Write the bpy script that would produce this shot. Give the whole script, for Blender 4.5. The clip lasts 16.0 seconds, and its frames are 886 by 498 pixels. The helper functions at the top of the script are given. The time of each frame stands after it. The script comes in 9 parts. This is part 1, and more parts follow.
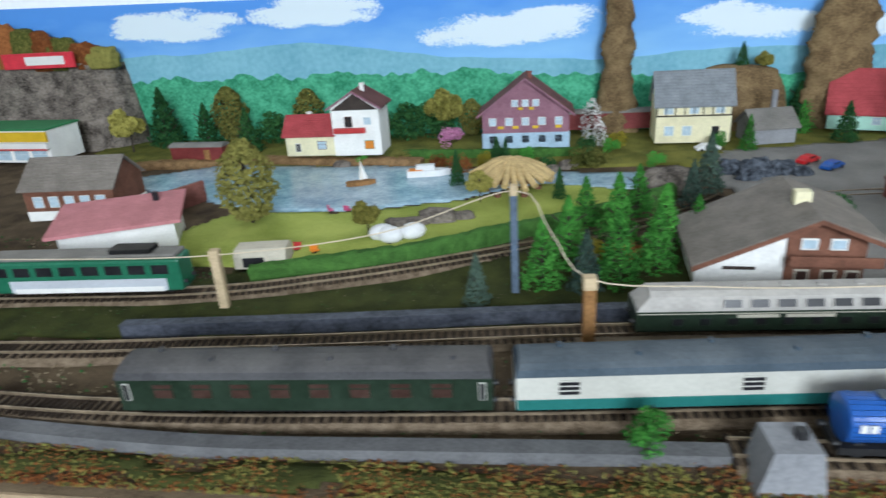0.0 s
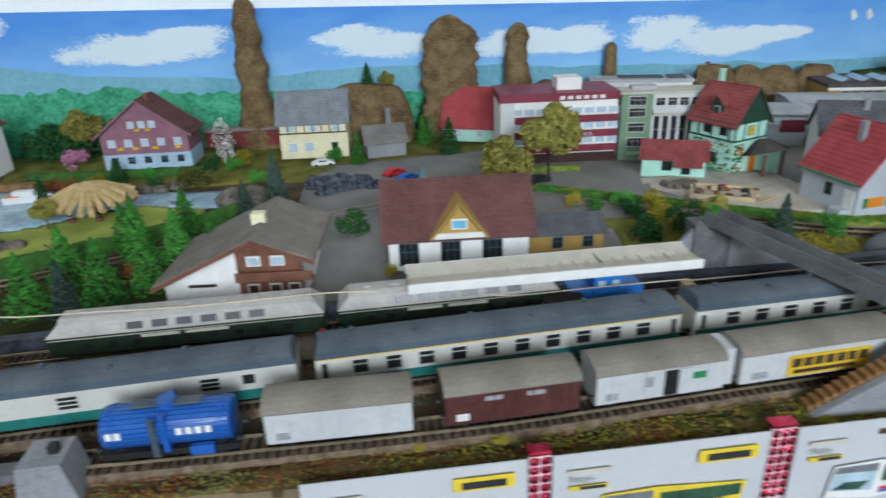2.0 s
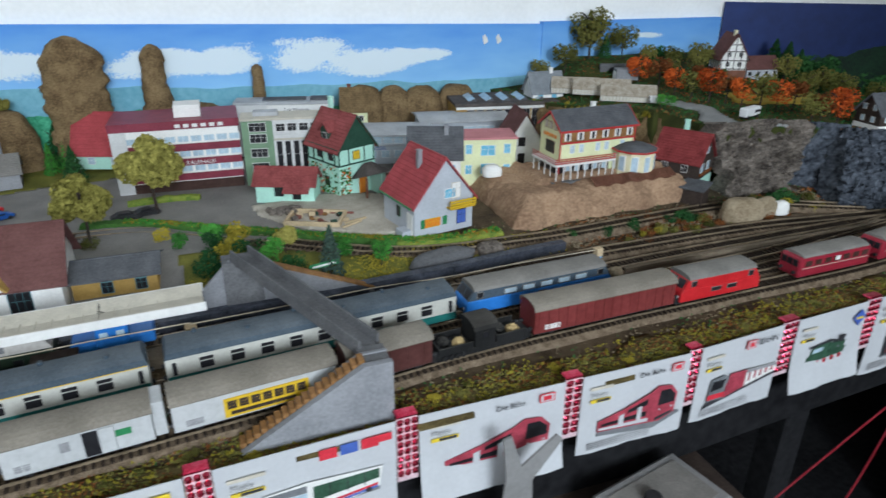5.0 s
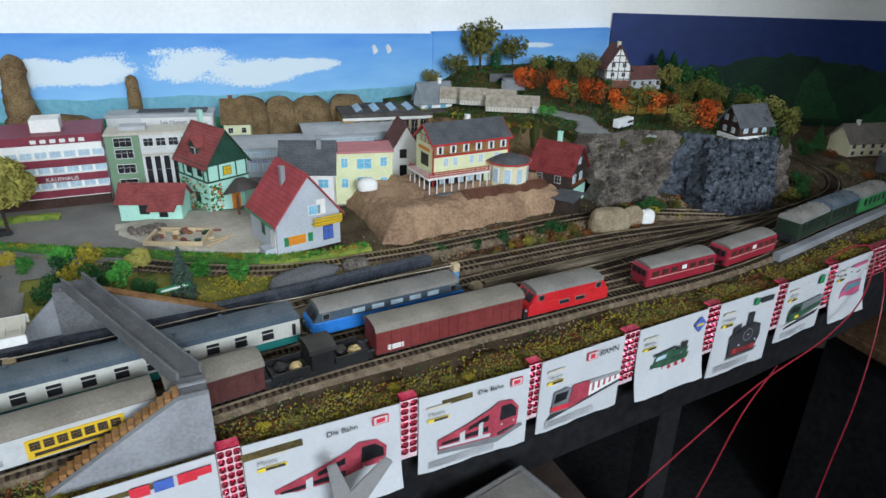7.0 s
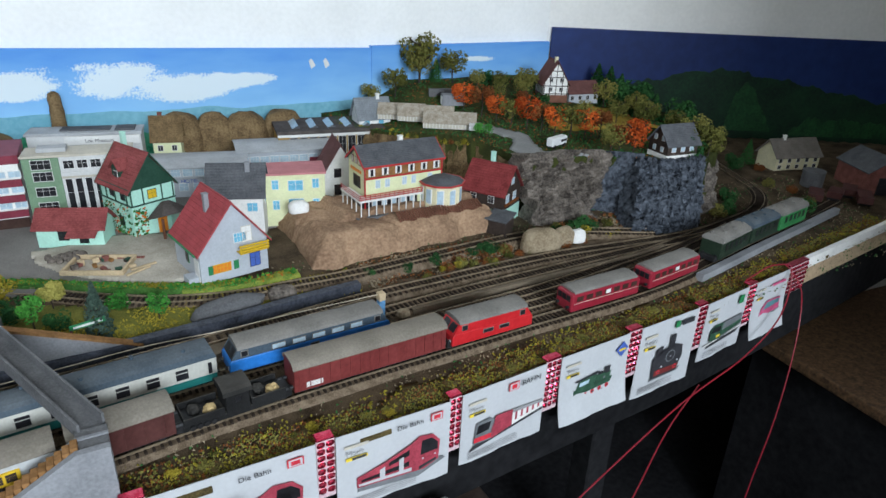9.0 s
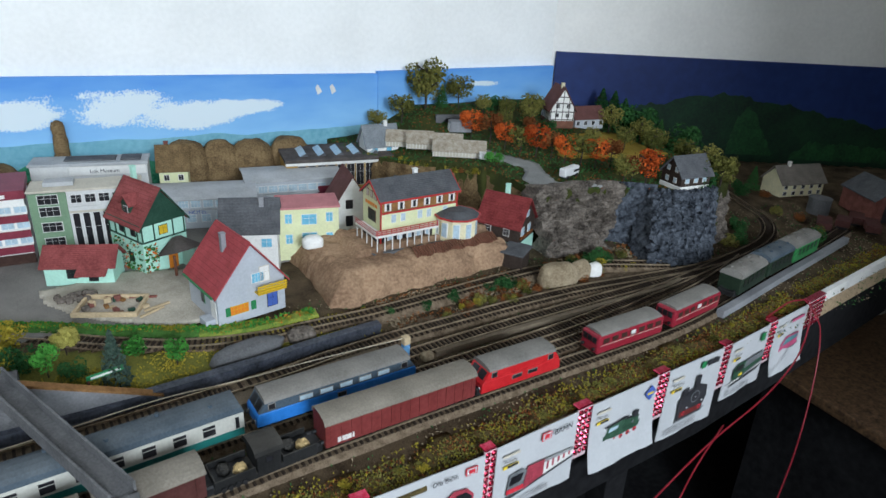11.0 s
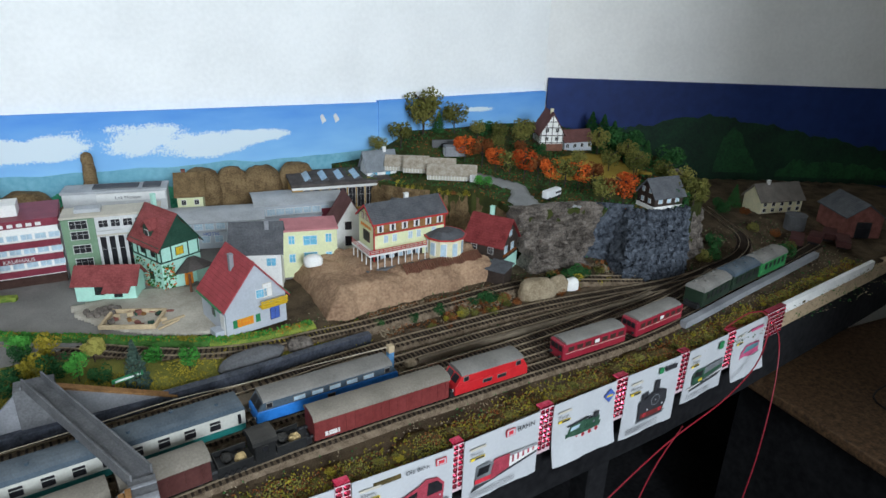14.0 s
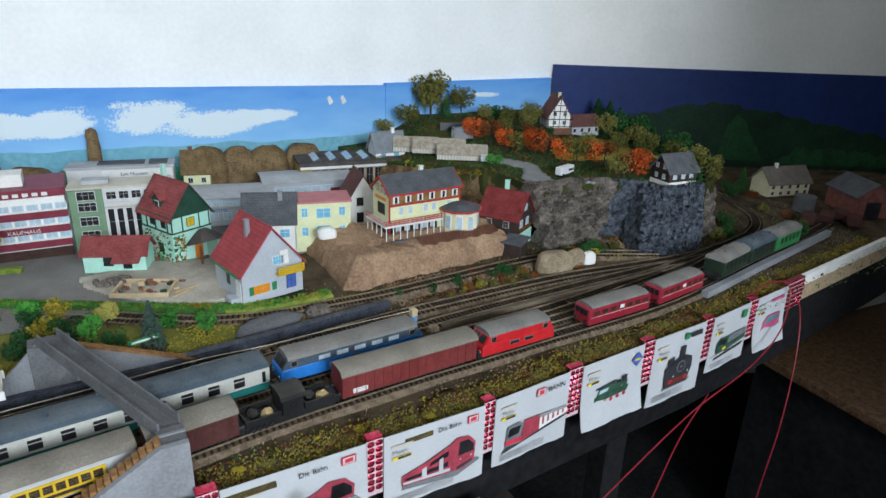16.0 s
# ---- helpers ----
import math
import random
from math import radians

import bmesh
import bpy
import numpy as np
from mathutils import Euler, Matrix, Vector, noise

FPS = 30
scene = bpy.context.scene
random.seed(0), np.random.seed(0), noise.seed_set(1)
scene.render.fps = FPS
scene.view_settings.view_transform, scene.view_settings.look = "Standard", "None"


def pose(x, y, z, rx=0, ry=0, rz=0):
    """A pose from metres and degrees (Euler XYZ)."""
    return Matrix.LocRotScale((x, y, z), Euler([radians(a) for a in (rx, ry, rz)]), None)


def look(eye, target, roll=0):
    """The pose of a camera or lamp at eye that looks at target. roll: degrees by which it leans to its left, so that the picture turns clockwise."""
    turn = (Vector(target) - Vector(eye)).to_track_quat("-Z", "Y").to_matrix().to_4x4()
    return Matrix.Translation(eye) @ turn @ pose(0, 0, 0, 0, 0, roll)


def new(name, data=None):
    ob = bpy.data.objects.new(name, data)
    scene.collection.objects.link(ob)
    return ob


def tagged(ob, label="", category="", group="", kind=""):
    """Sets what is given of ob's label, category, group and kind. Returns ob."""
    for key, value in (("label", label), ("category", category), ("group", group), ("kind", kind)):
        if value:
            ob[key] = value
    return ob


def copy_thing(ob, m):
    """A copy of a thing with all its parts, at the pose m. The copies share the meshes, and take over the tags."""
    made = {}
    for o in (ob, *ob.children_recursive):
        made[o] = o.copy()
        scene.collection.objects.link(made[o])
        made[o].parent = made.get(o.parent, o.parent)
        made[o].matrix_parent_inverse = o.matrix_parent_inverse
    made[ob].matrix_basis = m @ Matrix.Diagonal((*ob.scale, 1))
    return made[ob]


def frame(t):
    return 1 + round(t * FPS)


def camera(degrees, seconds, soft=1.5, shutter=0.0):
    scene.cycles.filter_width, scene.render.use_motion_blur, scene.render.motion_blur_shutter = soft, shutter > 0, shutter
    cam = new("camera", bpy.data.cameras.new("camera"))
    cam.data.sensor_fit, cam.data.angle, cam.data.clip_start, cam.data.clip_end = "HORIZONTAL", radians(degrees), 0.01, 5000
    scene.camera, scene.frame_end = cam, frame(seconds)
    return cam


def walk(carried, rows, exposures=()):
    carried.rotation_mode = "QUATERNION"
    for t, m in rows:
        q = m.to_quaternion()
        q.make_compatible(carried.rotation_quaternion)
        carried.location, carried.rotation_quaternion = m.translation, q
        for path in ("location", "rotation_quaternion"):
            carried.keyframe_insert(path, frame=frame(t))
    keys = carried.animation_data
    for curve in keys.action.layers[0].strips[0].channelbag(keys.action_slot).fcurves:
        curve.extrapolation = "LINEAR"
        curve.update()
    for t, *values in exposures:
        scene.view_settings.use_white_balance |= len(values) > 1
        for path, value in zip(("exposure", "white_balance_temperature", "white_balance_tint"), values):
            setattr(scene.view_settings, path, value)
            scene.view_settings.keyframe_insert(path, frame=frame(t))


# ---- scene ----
cam = camera(69.1, 16.0, shutter=0.5)
PATH = [
    (0, (-1.007, -0.509, 0.361), (-1.314, 1.308, -0.417), -3.8),
    (0.5, (-0.894, -0.506, 0.366), (-1.12, 1.319, -0.42), -3.5),
    (1, (-0.768, -0.501, 0.377), (-0.886, 1.331, -0.416), -3.2),
    (1.5, (-0.637, -0.519, 0.379), (-0.663, 1.316, -0.417), -2.9),
    (2, (-0.521, -0.542, 0.388), (-0.406, 1.288, -0.412), -2.2),
    (2.5, (-0.457, -0.556, 0.389), (-0.242, 1.262, -0.417), -1.8),
    (3, (-0.392, -0.565, 0.395), (-0.093, 1.239, -0.416), -1.4),
    (3.5, (-0.343, -0.567, 0.398), (0.024, 1.223, -0.413), -1.0),
    (4, (-0.281, -0.571, 0.401), (0.19, 1.193, -0.415), -0.5),
    (4.5, (-0.216, -0.589, 0.409), (0.361, 1.143, -0.408), 0.1),
    (5, (-0.151, -0.621, 0.445), (0.502, 1.082, -0.376), 0.5),
    (7.5, (-0.014, -0.667, 0.473), (0.827, 0.954, -0.341), 1.7),
    (8, (0.008, -0.675, 0.481), (0.871, 0.934, -0.336), 1.9),
    (8.5, (0.026, -0.67, 0.496), (0.928, 0.914, -0.327), 2.2),
    (11, (-0.013, -0.603, 0.548), (0.963, 0.955, -0.241), 3.0),
    (11.5, (-0.007, -0.566, 0.548), (0.927, 1.017, -0.241), 2.7),
    (12, (0.032, -0.584, 0.549), (0.944, 1.012, -0.24), 2.3),
    (12.5, (0.031, -0.58, 0.549), (0.946, 1.014, -0.241), 2.5),
    (13, (0.035, -0.586, 0.554), (0.954, 1.006, -0.235), 2.4),
    (13.25, (0.026, -0.598, 0.558), (0.950, 0.996, -0.229), 2.4),
    (13.45, (-0.026, -0.728, 0.583), (0.903, 0.880, -0.158), 2.0),
    (13.5, (-0.027, -0.73, 0.584), (0.903, 0.878, -0.156), 2.0),
    (14, (-0.015, -0.729, 0.608), (0.916, 0.872, -0.146), 1.9),
    (14.5, (-0.036, -0.737, 0.618), (0.908, 0.857, -0.136), 2.1),
    (15, (-0.06, -0.728, 0.617), (0.888, 0.862, -0.141), 2.2),
    (15.5, (-0.062, -0.721, 0.572), (0.894, 0.873, -0.167), 2.2),
    (16, (-0.068, -0.709, 0.52), (0.901, 0.887, -0.198), 2.1),
]
walk(cam, [(t, look(eye, target, roll)) for t, eye, target, roll in PATH], ((0, 0.20), (1.5, -0.02), (3.0, -0.22), (4.0, -0.18), (5, -0.08), (8, 0.04), (9, 0.06), (11, 0.0), (16, -0.02)))

# ---- world and light ----
world = bpy.data.worlds.new("sky")
scene.world = world
world.use_nodes = True
wn = world.node_tree
sky = wn.nodes.new("ShaderNodeTexSky")
sky.sky_type = "NISHITA"
sky.sun_disc = False
sky.sun_elevation = radians(40)
sky.sun_rotation = radians(150)
wn.links.new(sky.outputs[0], wn.nodes["Background"].inputs[0])
wn.nodes["Background"].inputs[1].default_value = 0.12


def window_light(name, at, target, w, h, watts, col=(0.84, 0.95, 1.06)):
    d = bpy.data.lights.new(name, "AREA")
    d.shape = "RECTANGLE"
    d.size, d.size_y, d.energy, d.color = w, h, watts, col
    o = new(name, d)
    o.matrix_world = look(at, target)
    return o


for wx_, watts_ in ((-1.75, 38), (0.0, 190)):
    window_light("daylight_rear", (wx_, -4.04, 1.55), (-0.3, 0.6, 0.10), 1.5, 1.3, watts_)


# ---- materials ----
def mat(name, col, rough=0.7, var=0.12, scale=60.0, bump=0.0, metal=0.0, col2=None, fine=400.0, rnd=0.0, dust=0.0):
    m = bpy.data.materials.new(name)
    m.use_nodes = True
    nt = m.node_tree
    N, L = nt.nodes, nt.links
    b = N["Principled BSDF"]
    b.inputs["Roughness"].default_value = rough
    b.inputs["Metallic"].default_value = metal
    b.inputs["Specular IOR Level"].default_value = 0.12 if rough >= 0.75 else 0.35
    tc = N.new("ShaderNodeTexCoord")
    n1 = N.new("ShaderNodeTexNoise")
    n1.inputs["Scale"].default_value = scale
    n1.inputs["Detail"].default_value = 4
    n2 = N.new("ShaderNodeTexNoise")
    n2.inputs["Scale"].default_value = fine
    n2.inputs["Detail"].default_value = 3
    for n in (n1, n2):
        L.new(tc.outputs["Object"], n.inputs["Vector"])
    ramp = N.new("ShaderNodeValToRGB")
    c2 = col2 or tuple(min(1, c * (1 + 2 * var) + 0.01) for c in col)
    c1 = tuple(c * (1 - 2 * var) for c in col) if not col2 else col
    ramp.color_ramp.elements[0].position, ramp.color_ramp.elements[1].position = 0.36, 0.64
    ramp.color_ramp.elements[0].color, ramp.color_ramp.elements[1].color = (*c1, 1), (*c2, 1)
    mixf = N.new("ShaderNodeMath")
    mixf.operation = "MULTIPLY_ADD"
    mixf.inputs[1].default_value = 0.45
    add = N.new("ShaderNodeMath")
    add.operation = "MULTIPLY"
    add.inputs[1].default_value = 0.55
    L.new(n1.outputs[0], add.inputs[0])
    L.new(n2.outputs[0], mixf.inputs[0])
    L.new(add.outputs[0], mixf.inputs[2])
    src = mixf.outputs[0]
    if rnd:
        oi = N.new("ShaderNodeObjectInfo")
        r = N.new("ShaderNodeMath")
        r.operation = "MULTIPLY_ADD"
        r.inputs[1].default_value = rnd
        L.new(oi.outputs["Random"], r.inputs[0])
        L.new(src, r.inputs[2])
        r2 = N.new("ShaderNodeMath")
        r2.operation = "SUBTRACT"
        r2.inputs[1].default_value = rnd / 2
        L.new(r.outputs[0], r2.inputs[0])
        src = r2.outputs[0]
    L.new(src, ramp.inputs[0])
    out = ramp.outputs[0]
    if dust:
        geo = N.new("ShaderNodeNewGeometry")
        sep = N.new("ShaderNodeSeparateXYZ")
        L.new(geo.outputs["Normal"], sep.inputs[0])
        k = N.new("ShaderNodeMath")
        k.operation = "MULTIPLY"
        k.use_clamp = True
        k.inputs[1].default_value = dust
        L.new(sep.outputs[2], k.inputs[0])
        k2 = N.new("ShaderNodeMath")
        k2.operation = "MULTIPLY"
        L.new(k.outputs[0], k2.inputs[0])
        L.new(n1.outputs[0], k2.inputs[1])
        mx = N.new("ShaderNodeMixRGB")
        mx.inputs[2].default_value = (0.42, 0.38, 0.32, 1)
        L.new(k2.outputs[0], mx.inputs[0])
        L.new(out, mx.inputs[1])
        out = mx.outputs[0]
    L.new(out, b.inputs["Base Color"])
    if bump:
        bp = N.new("ShaderNodeBump")
        bp.inputs["Strength"].default_value = bump
        bp.inputs["Distance"].default_value = 0.003
        L.new(mixf.outputs[0], bp.inputs["Height"])
        L.new(bp.outputs[0], b.inputs["Normal"])
    return m


M = {}
for row in (
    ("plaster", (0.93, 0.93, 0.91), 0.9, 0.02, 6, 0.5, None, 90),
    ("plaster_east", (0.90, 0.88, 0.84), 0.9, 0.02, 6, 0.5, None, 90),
    # white plaster darkened to grey for unseen walls and ceiling, cuts bounced light
    ("plaster_low_bounce", (0.42, 0.41, 0.39), 0.9, 0.03, 6, 0.2, None, 90),
    ("sky_paint", (0.10, 0.33, 0.74), 0.75, 0.0, 2.2, 0.15, (0.24, 0.50, 0.84), 60),
    ("navy_paint", (0.005, 0.019, 0.10), 0.6, 0.0, 1.6, 0.05, (0.009, 0.032, 0.155), 30),
    ("cloud_paint", (0.62, 0.72, 0.82), 0.85, 0.0, 14, 0.4, (0.86, 0.88, 0.88), 220),
    ("far_hill_paint", (0.14, 0.36, 0.46), 0.8, 0.0, 7, 0.1, (0.24, 0.50, 0.60), 80),
    ("painted_trees", (0.025, 0.21, 0.11), 0.8, 0.0, 40, 0.3, (0.10, 0.46, 0.27), 160),
    ("dark_green_paint", (0.004, 0.016, 0.010), 0.7, 0.0, 14, 0.1, (0.008, 0.045, 0.018), 120),
    ("light_green_paint", (0.006, 0.030, 0.012), 0.7, 0.0, 24, 0.1, (0.016, 0.095, 0.028), 120),
    ("earth", (0.035, 0.023, 0.014), 0.95, 0.0, 22, 1.0, (0.15, 0.108, 0.066), 620),
    ("meadow", (0.075, 0.084, 0.018), 0.95, 0.0, 22, 1.0, (0.24, 0.225, 0.052), 500),
    ("lawn", (0.2295, 0.2835, 0.054), 0.95, 0.0, 12, 0.7, (0.4455, 0.486, 0.1215), 500),
    ("dark_grass", (0.0245, 0.0315, 0.0105), 0.95, 0.0, 25, 1.0, (0.07, 0.077, 0.021), 500),
    ("field_gold", (0.30, 0.20, 0.03), 0.95, 0.0, 18, 0.8, (0.42, 0.30, 0.06), 500),
    ("hedge_green", (0.032, 0.088, 0.02), 0.95, 0.0, 60, 1.0, (0.075, 0.185, 0.04), 500),
    ("flower_hedge", (0.085, 0.16, 0.03), 0.95, 0.0, 55, 1.0, (0.29, 0.32, 0.06), 420),
    ("ballast", (0.080, 0.055, 0.034), 0.95, 0.0, 90, 1.0, (0.25, 0.188, 0.130), 700),
    ("sleeper", (0.030, 0.020, 0.0135), 0.8, 0.2, 40, 0.3, None, 300),
    ("asphalt", (0.165, 0.155, 0.145), 0.9, 0.0, 11, 0.4, (0.29, 0.275, 0.255), 500),
    ("road_grey", (0.20, 0.20, 0.20), 0.9, 0.0, 12, 0.3, (0.30, 0.30, 0.29), 400),
    ("platform", (0.120, 0.092, 0.064), 0.9, 0.0, 14, 0.5, (0.215, 0.172, 0.124), 400),
    ("kerb_blue", (0.022, 0.026, 0.036), 0.6, 0.0, 50, 0.6, (0.095, 0.105, 0.135), 240),
    ("concrete", (0.204, 0.2082, 0.221), 0.85, 0.0, 18, 0.35, (0.306, 0.3102, 0.3272), 300),
    ("dark_concrete", (0.096, 0.096, 0.1), 0.85, 0.0, 25, 0.4, (0.176, 0.176, 0.18), 350),
    ("rock_brown", (0.085, 0.052, 0.026), 0.95, 0.0, 30, 1.0, (0.27, 0.185, 0.095), 260),
    ("rock_grey", (0.045, 0.037, 0.032), 0.9, 0.0, 34, 1.0, (0.27, 0.23, 0.195), 210),
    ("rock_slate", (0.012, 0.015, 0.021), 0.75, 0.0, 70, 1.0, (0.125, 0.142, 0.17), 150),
    ("sandstone", (0.21, 0.125, 0.078), 0.95, 0.0, 14, 0.9, (0.45, 0.295, 0.185), 180),
    ("boulder_tan", (0.20, 0.15, 0.095), 0.95, 0.0, 30, 0.9, (0.40, 0.325, 0.22), 260),
    ("water", (0.1755, 0.297, 0.378), 0.18, 0.0, 26, 0.35, (0.405, 0.5535, 0.6345), 140),
    ("roof_red", (0.351, 0.0455, 0.052), 0.7, 0.10, 40, 0.3, None, 300),
    ("roof_brownred", (0.138, 0.06, 0.054), 0.8, 0.10, 40, 0.3, None, 300),
    ("roof_grey", (0.09775, 0.1012, 0.1092), 0.85, 0.12, 40, 0.3, None, 300),
    ("roof_slategrey", (0.2125, 0.2313, 0.25), 0.85, 0.10, 40, 0.3, None, 300),
    ("roof_taupe", (0.2063, 0.1812, 0.1562), 0.85, 0.10, 40, 0.3, None, 300),
    ("verge_earth", (0.040, 0.030, 0.014), 0.95, 0.0, 40, 1.0, (0.150, 0.112, 0.044), 520),
    ("post_grey", (0.085, 0.12, 0.17), 0.6, 0.15, 60, 0.1, None, 300),
    ("print_steel", (0.16, 0.17, 0.18), 0.5, 0.1, 60, 0.0, None, 300),
    ("print_soft_red", (0.36, 0.045, 0.070), 0.5, 0.15, 60, 0.0, None, 300),
    ("roof_inn", (0.25, 0.060, 0.058), 0.75, 0.14, 40, 0.3, None, 300),
    ("roof_dark_red", (0.20, 0.032, 0.032), 0.75, 0.14, 40, 0.3, None, 300),
    ("roof_thatch", (0.16, 0.105, 0.05), 0.9, 0.2, 60, 0.5, None, 400),
    ("roof_flat_brown", (0.085, 0.072, 0.066), 0.9, 0.15, 30, 0.3, None, 300),
    ("pale_sheet", (0.40, 0.41, 0.42), 0.7, 0.08, 30, 0.1, None, 300),
    ("lime_wall", (0.68, 0.70, 0.43), 0.8, 0.05, 25, 0.1, None, 300),
    ("greenhouse_film", (0.26, 0.21, 0.15), 0.8, 0.0, 70, 0.6, (0.46, 0.41, 0.34), 260),
    ("yard_paving", (0.36, 0.32, 0.26), 0.9, 0.0, 30, 0.4, (0.56, 0.51, 0.43), 400),
    ("coach_pale_roof", (0.40, 0.375, 0.345), 0.7, 0.08, 40, 0.1, None, 300),
    ("silver_foil", (0.62, 0.45, 0.48), 0.3, 0.1, 90, 0.0, None, 300),
    ("pink_roof", (0.50, 0.20, 0.21), 0.8, 0.08, 30, 0.2, None, 300),
    ("white_wall", (0.805, 0.7935, 0.759), 0.8, 0.05, 25, 0.1, None, 300),
    ("cream_wall", (0.744, 0.684, 0.456), 0.8, 0.06, 25, 0.1, None, 300),
    ("yellow_wall", (0.736, 0.713, 0.3795), 0.8, 0.05, 25, 0.1, None, 300),
    ("ochre_wall", (0.42, 0.26, 0.075), 0.8, 0.07, 25, 0.1, None, 300),
    ("grey_wall", (0.45, 0.475, 0.5125), 0.8, 0.04, 25, 0.1, None, 300),
    ("light_grey_wall", (0.6, 0.6, 0.588), 0.8, 0.05, 25, 0.1, None, 300),
    ("mint_wall", (0.432, 0.72, 0.6), 0.8, 0.05, 25, 0.1, None, 300),
    ("green_wall", (0.182, 0.286, 0.182), 0.8, 0.05, 25, 0.1, None, 300),
    ("dark_green", (0.012, 0.055, 0.033), 0.6, 0.10, 40, 0.1, None, 300),
    ("purple_wall", (0.27, 0.13, 0.17), 0.8, 0.08, 40, 0.1, None, 300),
    ("blue_wall", (0.363, 0.495, 0.605), 0.8, 0.08, 40, 0.1, None, 300),
    ("brick_red", (0.20, 0.075, 0.06), 0.85, 0.15, 60, 0.3, None, 300),
    ("crimson_band", (0.204, 0.0216, 0.042), 0.5, 0.08, 40, 0.05, None, 300),
    ("brown_wood", (0.16, 0.062, 0.035), 0.7, 0.15, 50, 0.2, None, 300),
    ("dark_wood", (0.035, 0.022, 0.016), 0.7, 0.15, 50, 0.2, None, 300),
    ("pale_wood", (0.52, 0.40, 0.25), 0.75, 0.10, 40, 0.2, None, 300),
    ("orange_wood", (0.255, 0.1275, 0.04675), 0.75, 0.15, 60, 0.3, None, 300),
    ("white_trim", (0.74, 0.73, 0.70), 0.6, 0.03, 40, 0.0, None, 300),
    ("cream_trim", (0.5456, 0.5016, 0.4136), 0.7, 0.06, 40, 0.1, None, 300),
    ("red_trim", (0.45, 0.03, 0.03), 0.5, 0.06, 40, 0.0, None, 300),
    ("green_trim", (0.02, 0.20, 0.07), 0.5, 0.06, 40, 0.0, None, 300),
    ("yellow_trim", (0.66, 0.42, 0.02), 0.5, 0.05, 40, 0.0, None, 300),
    ("orange_trim", (0.72, 0.22, 0.02), 0.5, 0.05, 40, 0.0, None, 300),
    ("teal", (0.012, 0.14, 0.125), 0.4, 0.06, 40, 0.0, None, 300),
    ("teal_trim", (0.10, 0.25, 0.28), 0.5, 0.06, 40, 0.0, None, 300),
    ("ivory", (0.5104, 0.5016, 0.4488), 0.45, 0.05, 30, 0.0, None, 300),
    ("glass_blue", (0.16, 0.45, 0.62), 0.15, 0.06, 60, 0.0, None, 300),
    ("glass_pale", (0.42, 0.54, 0.62), 0.15, 0.08, 60, 0.0, None, 300),
    ("glass_dark", (0.012, 0.012, 0.015), 0.30, 0.10, 60, 0.0, None, 300),
    ("glass_brown", (0.05, 0.024, 0.018), 0.30, 0.10, 60, 0.0, None, 300),
    ("loco_red", (0.52, 0.015, 0.02), 0.35, 0.05, 30, 0.0, None, 200),
    ("railbus_red", (0.27, 0.014, 0.03), 0.35, 0.05, 30, 0.0, None, 200),
    ("wagon_red", (0.165, 0.022, 0.020), 0.6, 0.10, 30, 0.1, None, 200),
    ("wagon_brown", (0.07225, 0.0187, 0.0153), 0.6, 0.10, 30, 0.1, None, 200),
    ("wagon_white", (0.476, 0.4845, 0.4845), 0.5, 0.05, 30, 0.0, None, 200),
    ("loco_blue", (0.02, 0.18, 0.56), 0.35, 0.06, 30, 0.0, None, 200),
    ("tank_blue", (0.013, 0.095, 0.37), 0.28, 0.05, 30, 0.0, None, 200),
    ("coach_green", (0.0126, 0.028, 0.0154), 0.4, 0.08, 30, 0.0, None, 200),
    ("coach_bright_green", (0.03, 0.20, 0.06), 0.4, 0.08, 30, 0.0, None, 200),
    ("tram_green", (0.012, 0.13, 0.07), 0.35, 0.06, 30, 0.0, None, 200),
    ("black_iron", (0.012, 0.012, 0.013), 0.5, 0.15, 60, 0.1, None, 300),
    ("copper_wire", (0.62, 0.52, 0.38), 0.35, 0.05, 60, 0.0, None, 300),
    ("post_blue", (0.10, 0.26, 0.46), 0.6, 0.15, 60, 0.1, None, 300),
    ("paper", (0.50, 0.51, 0.525), 0.6, 0.02, 20, 0.05, None, 200),
    ("print_black", (0.03, 0.03, 0.035), 0.5, 0.1, 40, 0.0, None, 300),
    ("print_grey", (0.30, 0.30, 0.31), 0.5, 0.1, 40, 0.0, None, 300),
    ("print_red", (0.62, 0.03, 0.05), 0.5, 0.08, 40, 0.0, None, 300),
    ("print_pink", (0.55, 0.09, 0.20), 0.5, 0.1, 40, 0.0, None, 300),
    ("print_green", (0.03, 0.085, 0.05), 0.5, 0.15, 60, 0.0, None, 300),
    ("print_blue", (0.06, 0.12, 0.42), 0.5, 0.1, 40, 0.0, None, 300),
    ("print_yellow", (0.75, 0.55, 0.04), 0.5, 0.08, 40, 0.0, None, 300),
    ("cable_red", (0.24, 0.008, 0.02), 0.4, 0.05, 40, 0.0, None, 300),
    ("table_board", (0.44, 0.32, 0.20), 0.7, 0.10, 10, 0.1, None, 120),
    # near-black that paints the deep shade below the tables into the colour
    ("under_table_shade", (0.0072, 0.0072, 0.0084), 0.9, 0.15, 4, 0.0, None, 60),
    ("grey_plastic", (0.22, 0.215, 0.21), 0.6, 0.05, 20, 0.05, None, 200),
    ("canvas", (0.55, 0.50, 0.40), 0.8, 0.06, 40, 0.1, None, 300),
    ("white_plastic", (0.72, 0.72, 0.72), 0.4, 0.04, 40, 0.0, None, 300),
    ("straw", (0.50, 0.36, 0.17), 0.85, 0.12, 60, 0.3, None, 300),
    ("reed", (0.22, 0.13, 0.06), 0.9, 0.2, 60, 0.5, None, 300),
):
    M[row[0]] = mat(row[0], row[1], row[2], row[3], row[4], row[5], col2=row[6], fine=row[7])
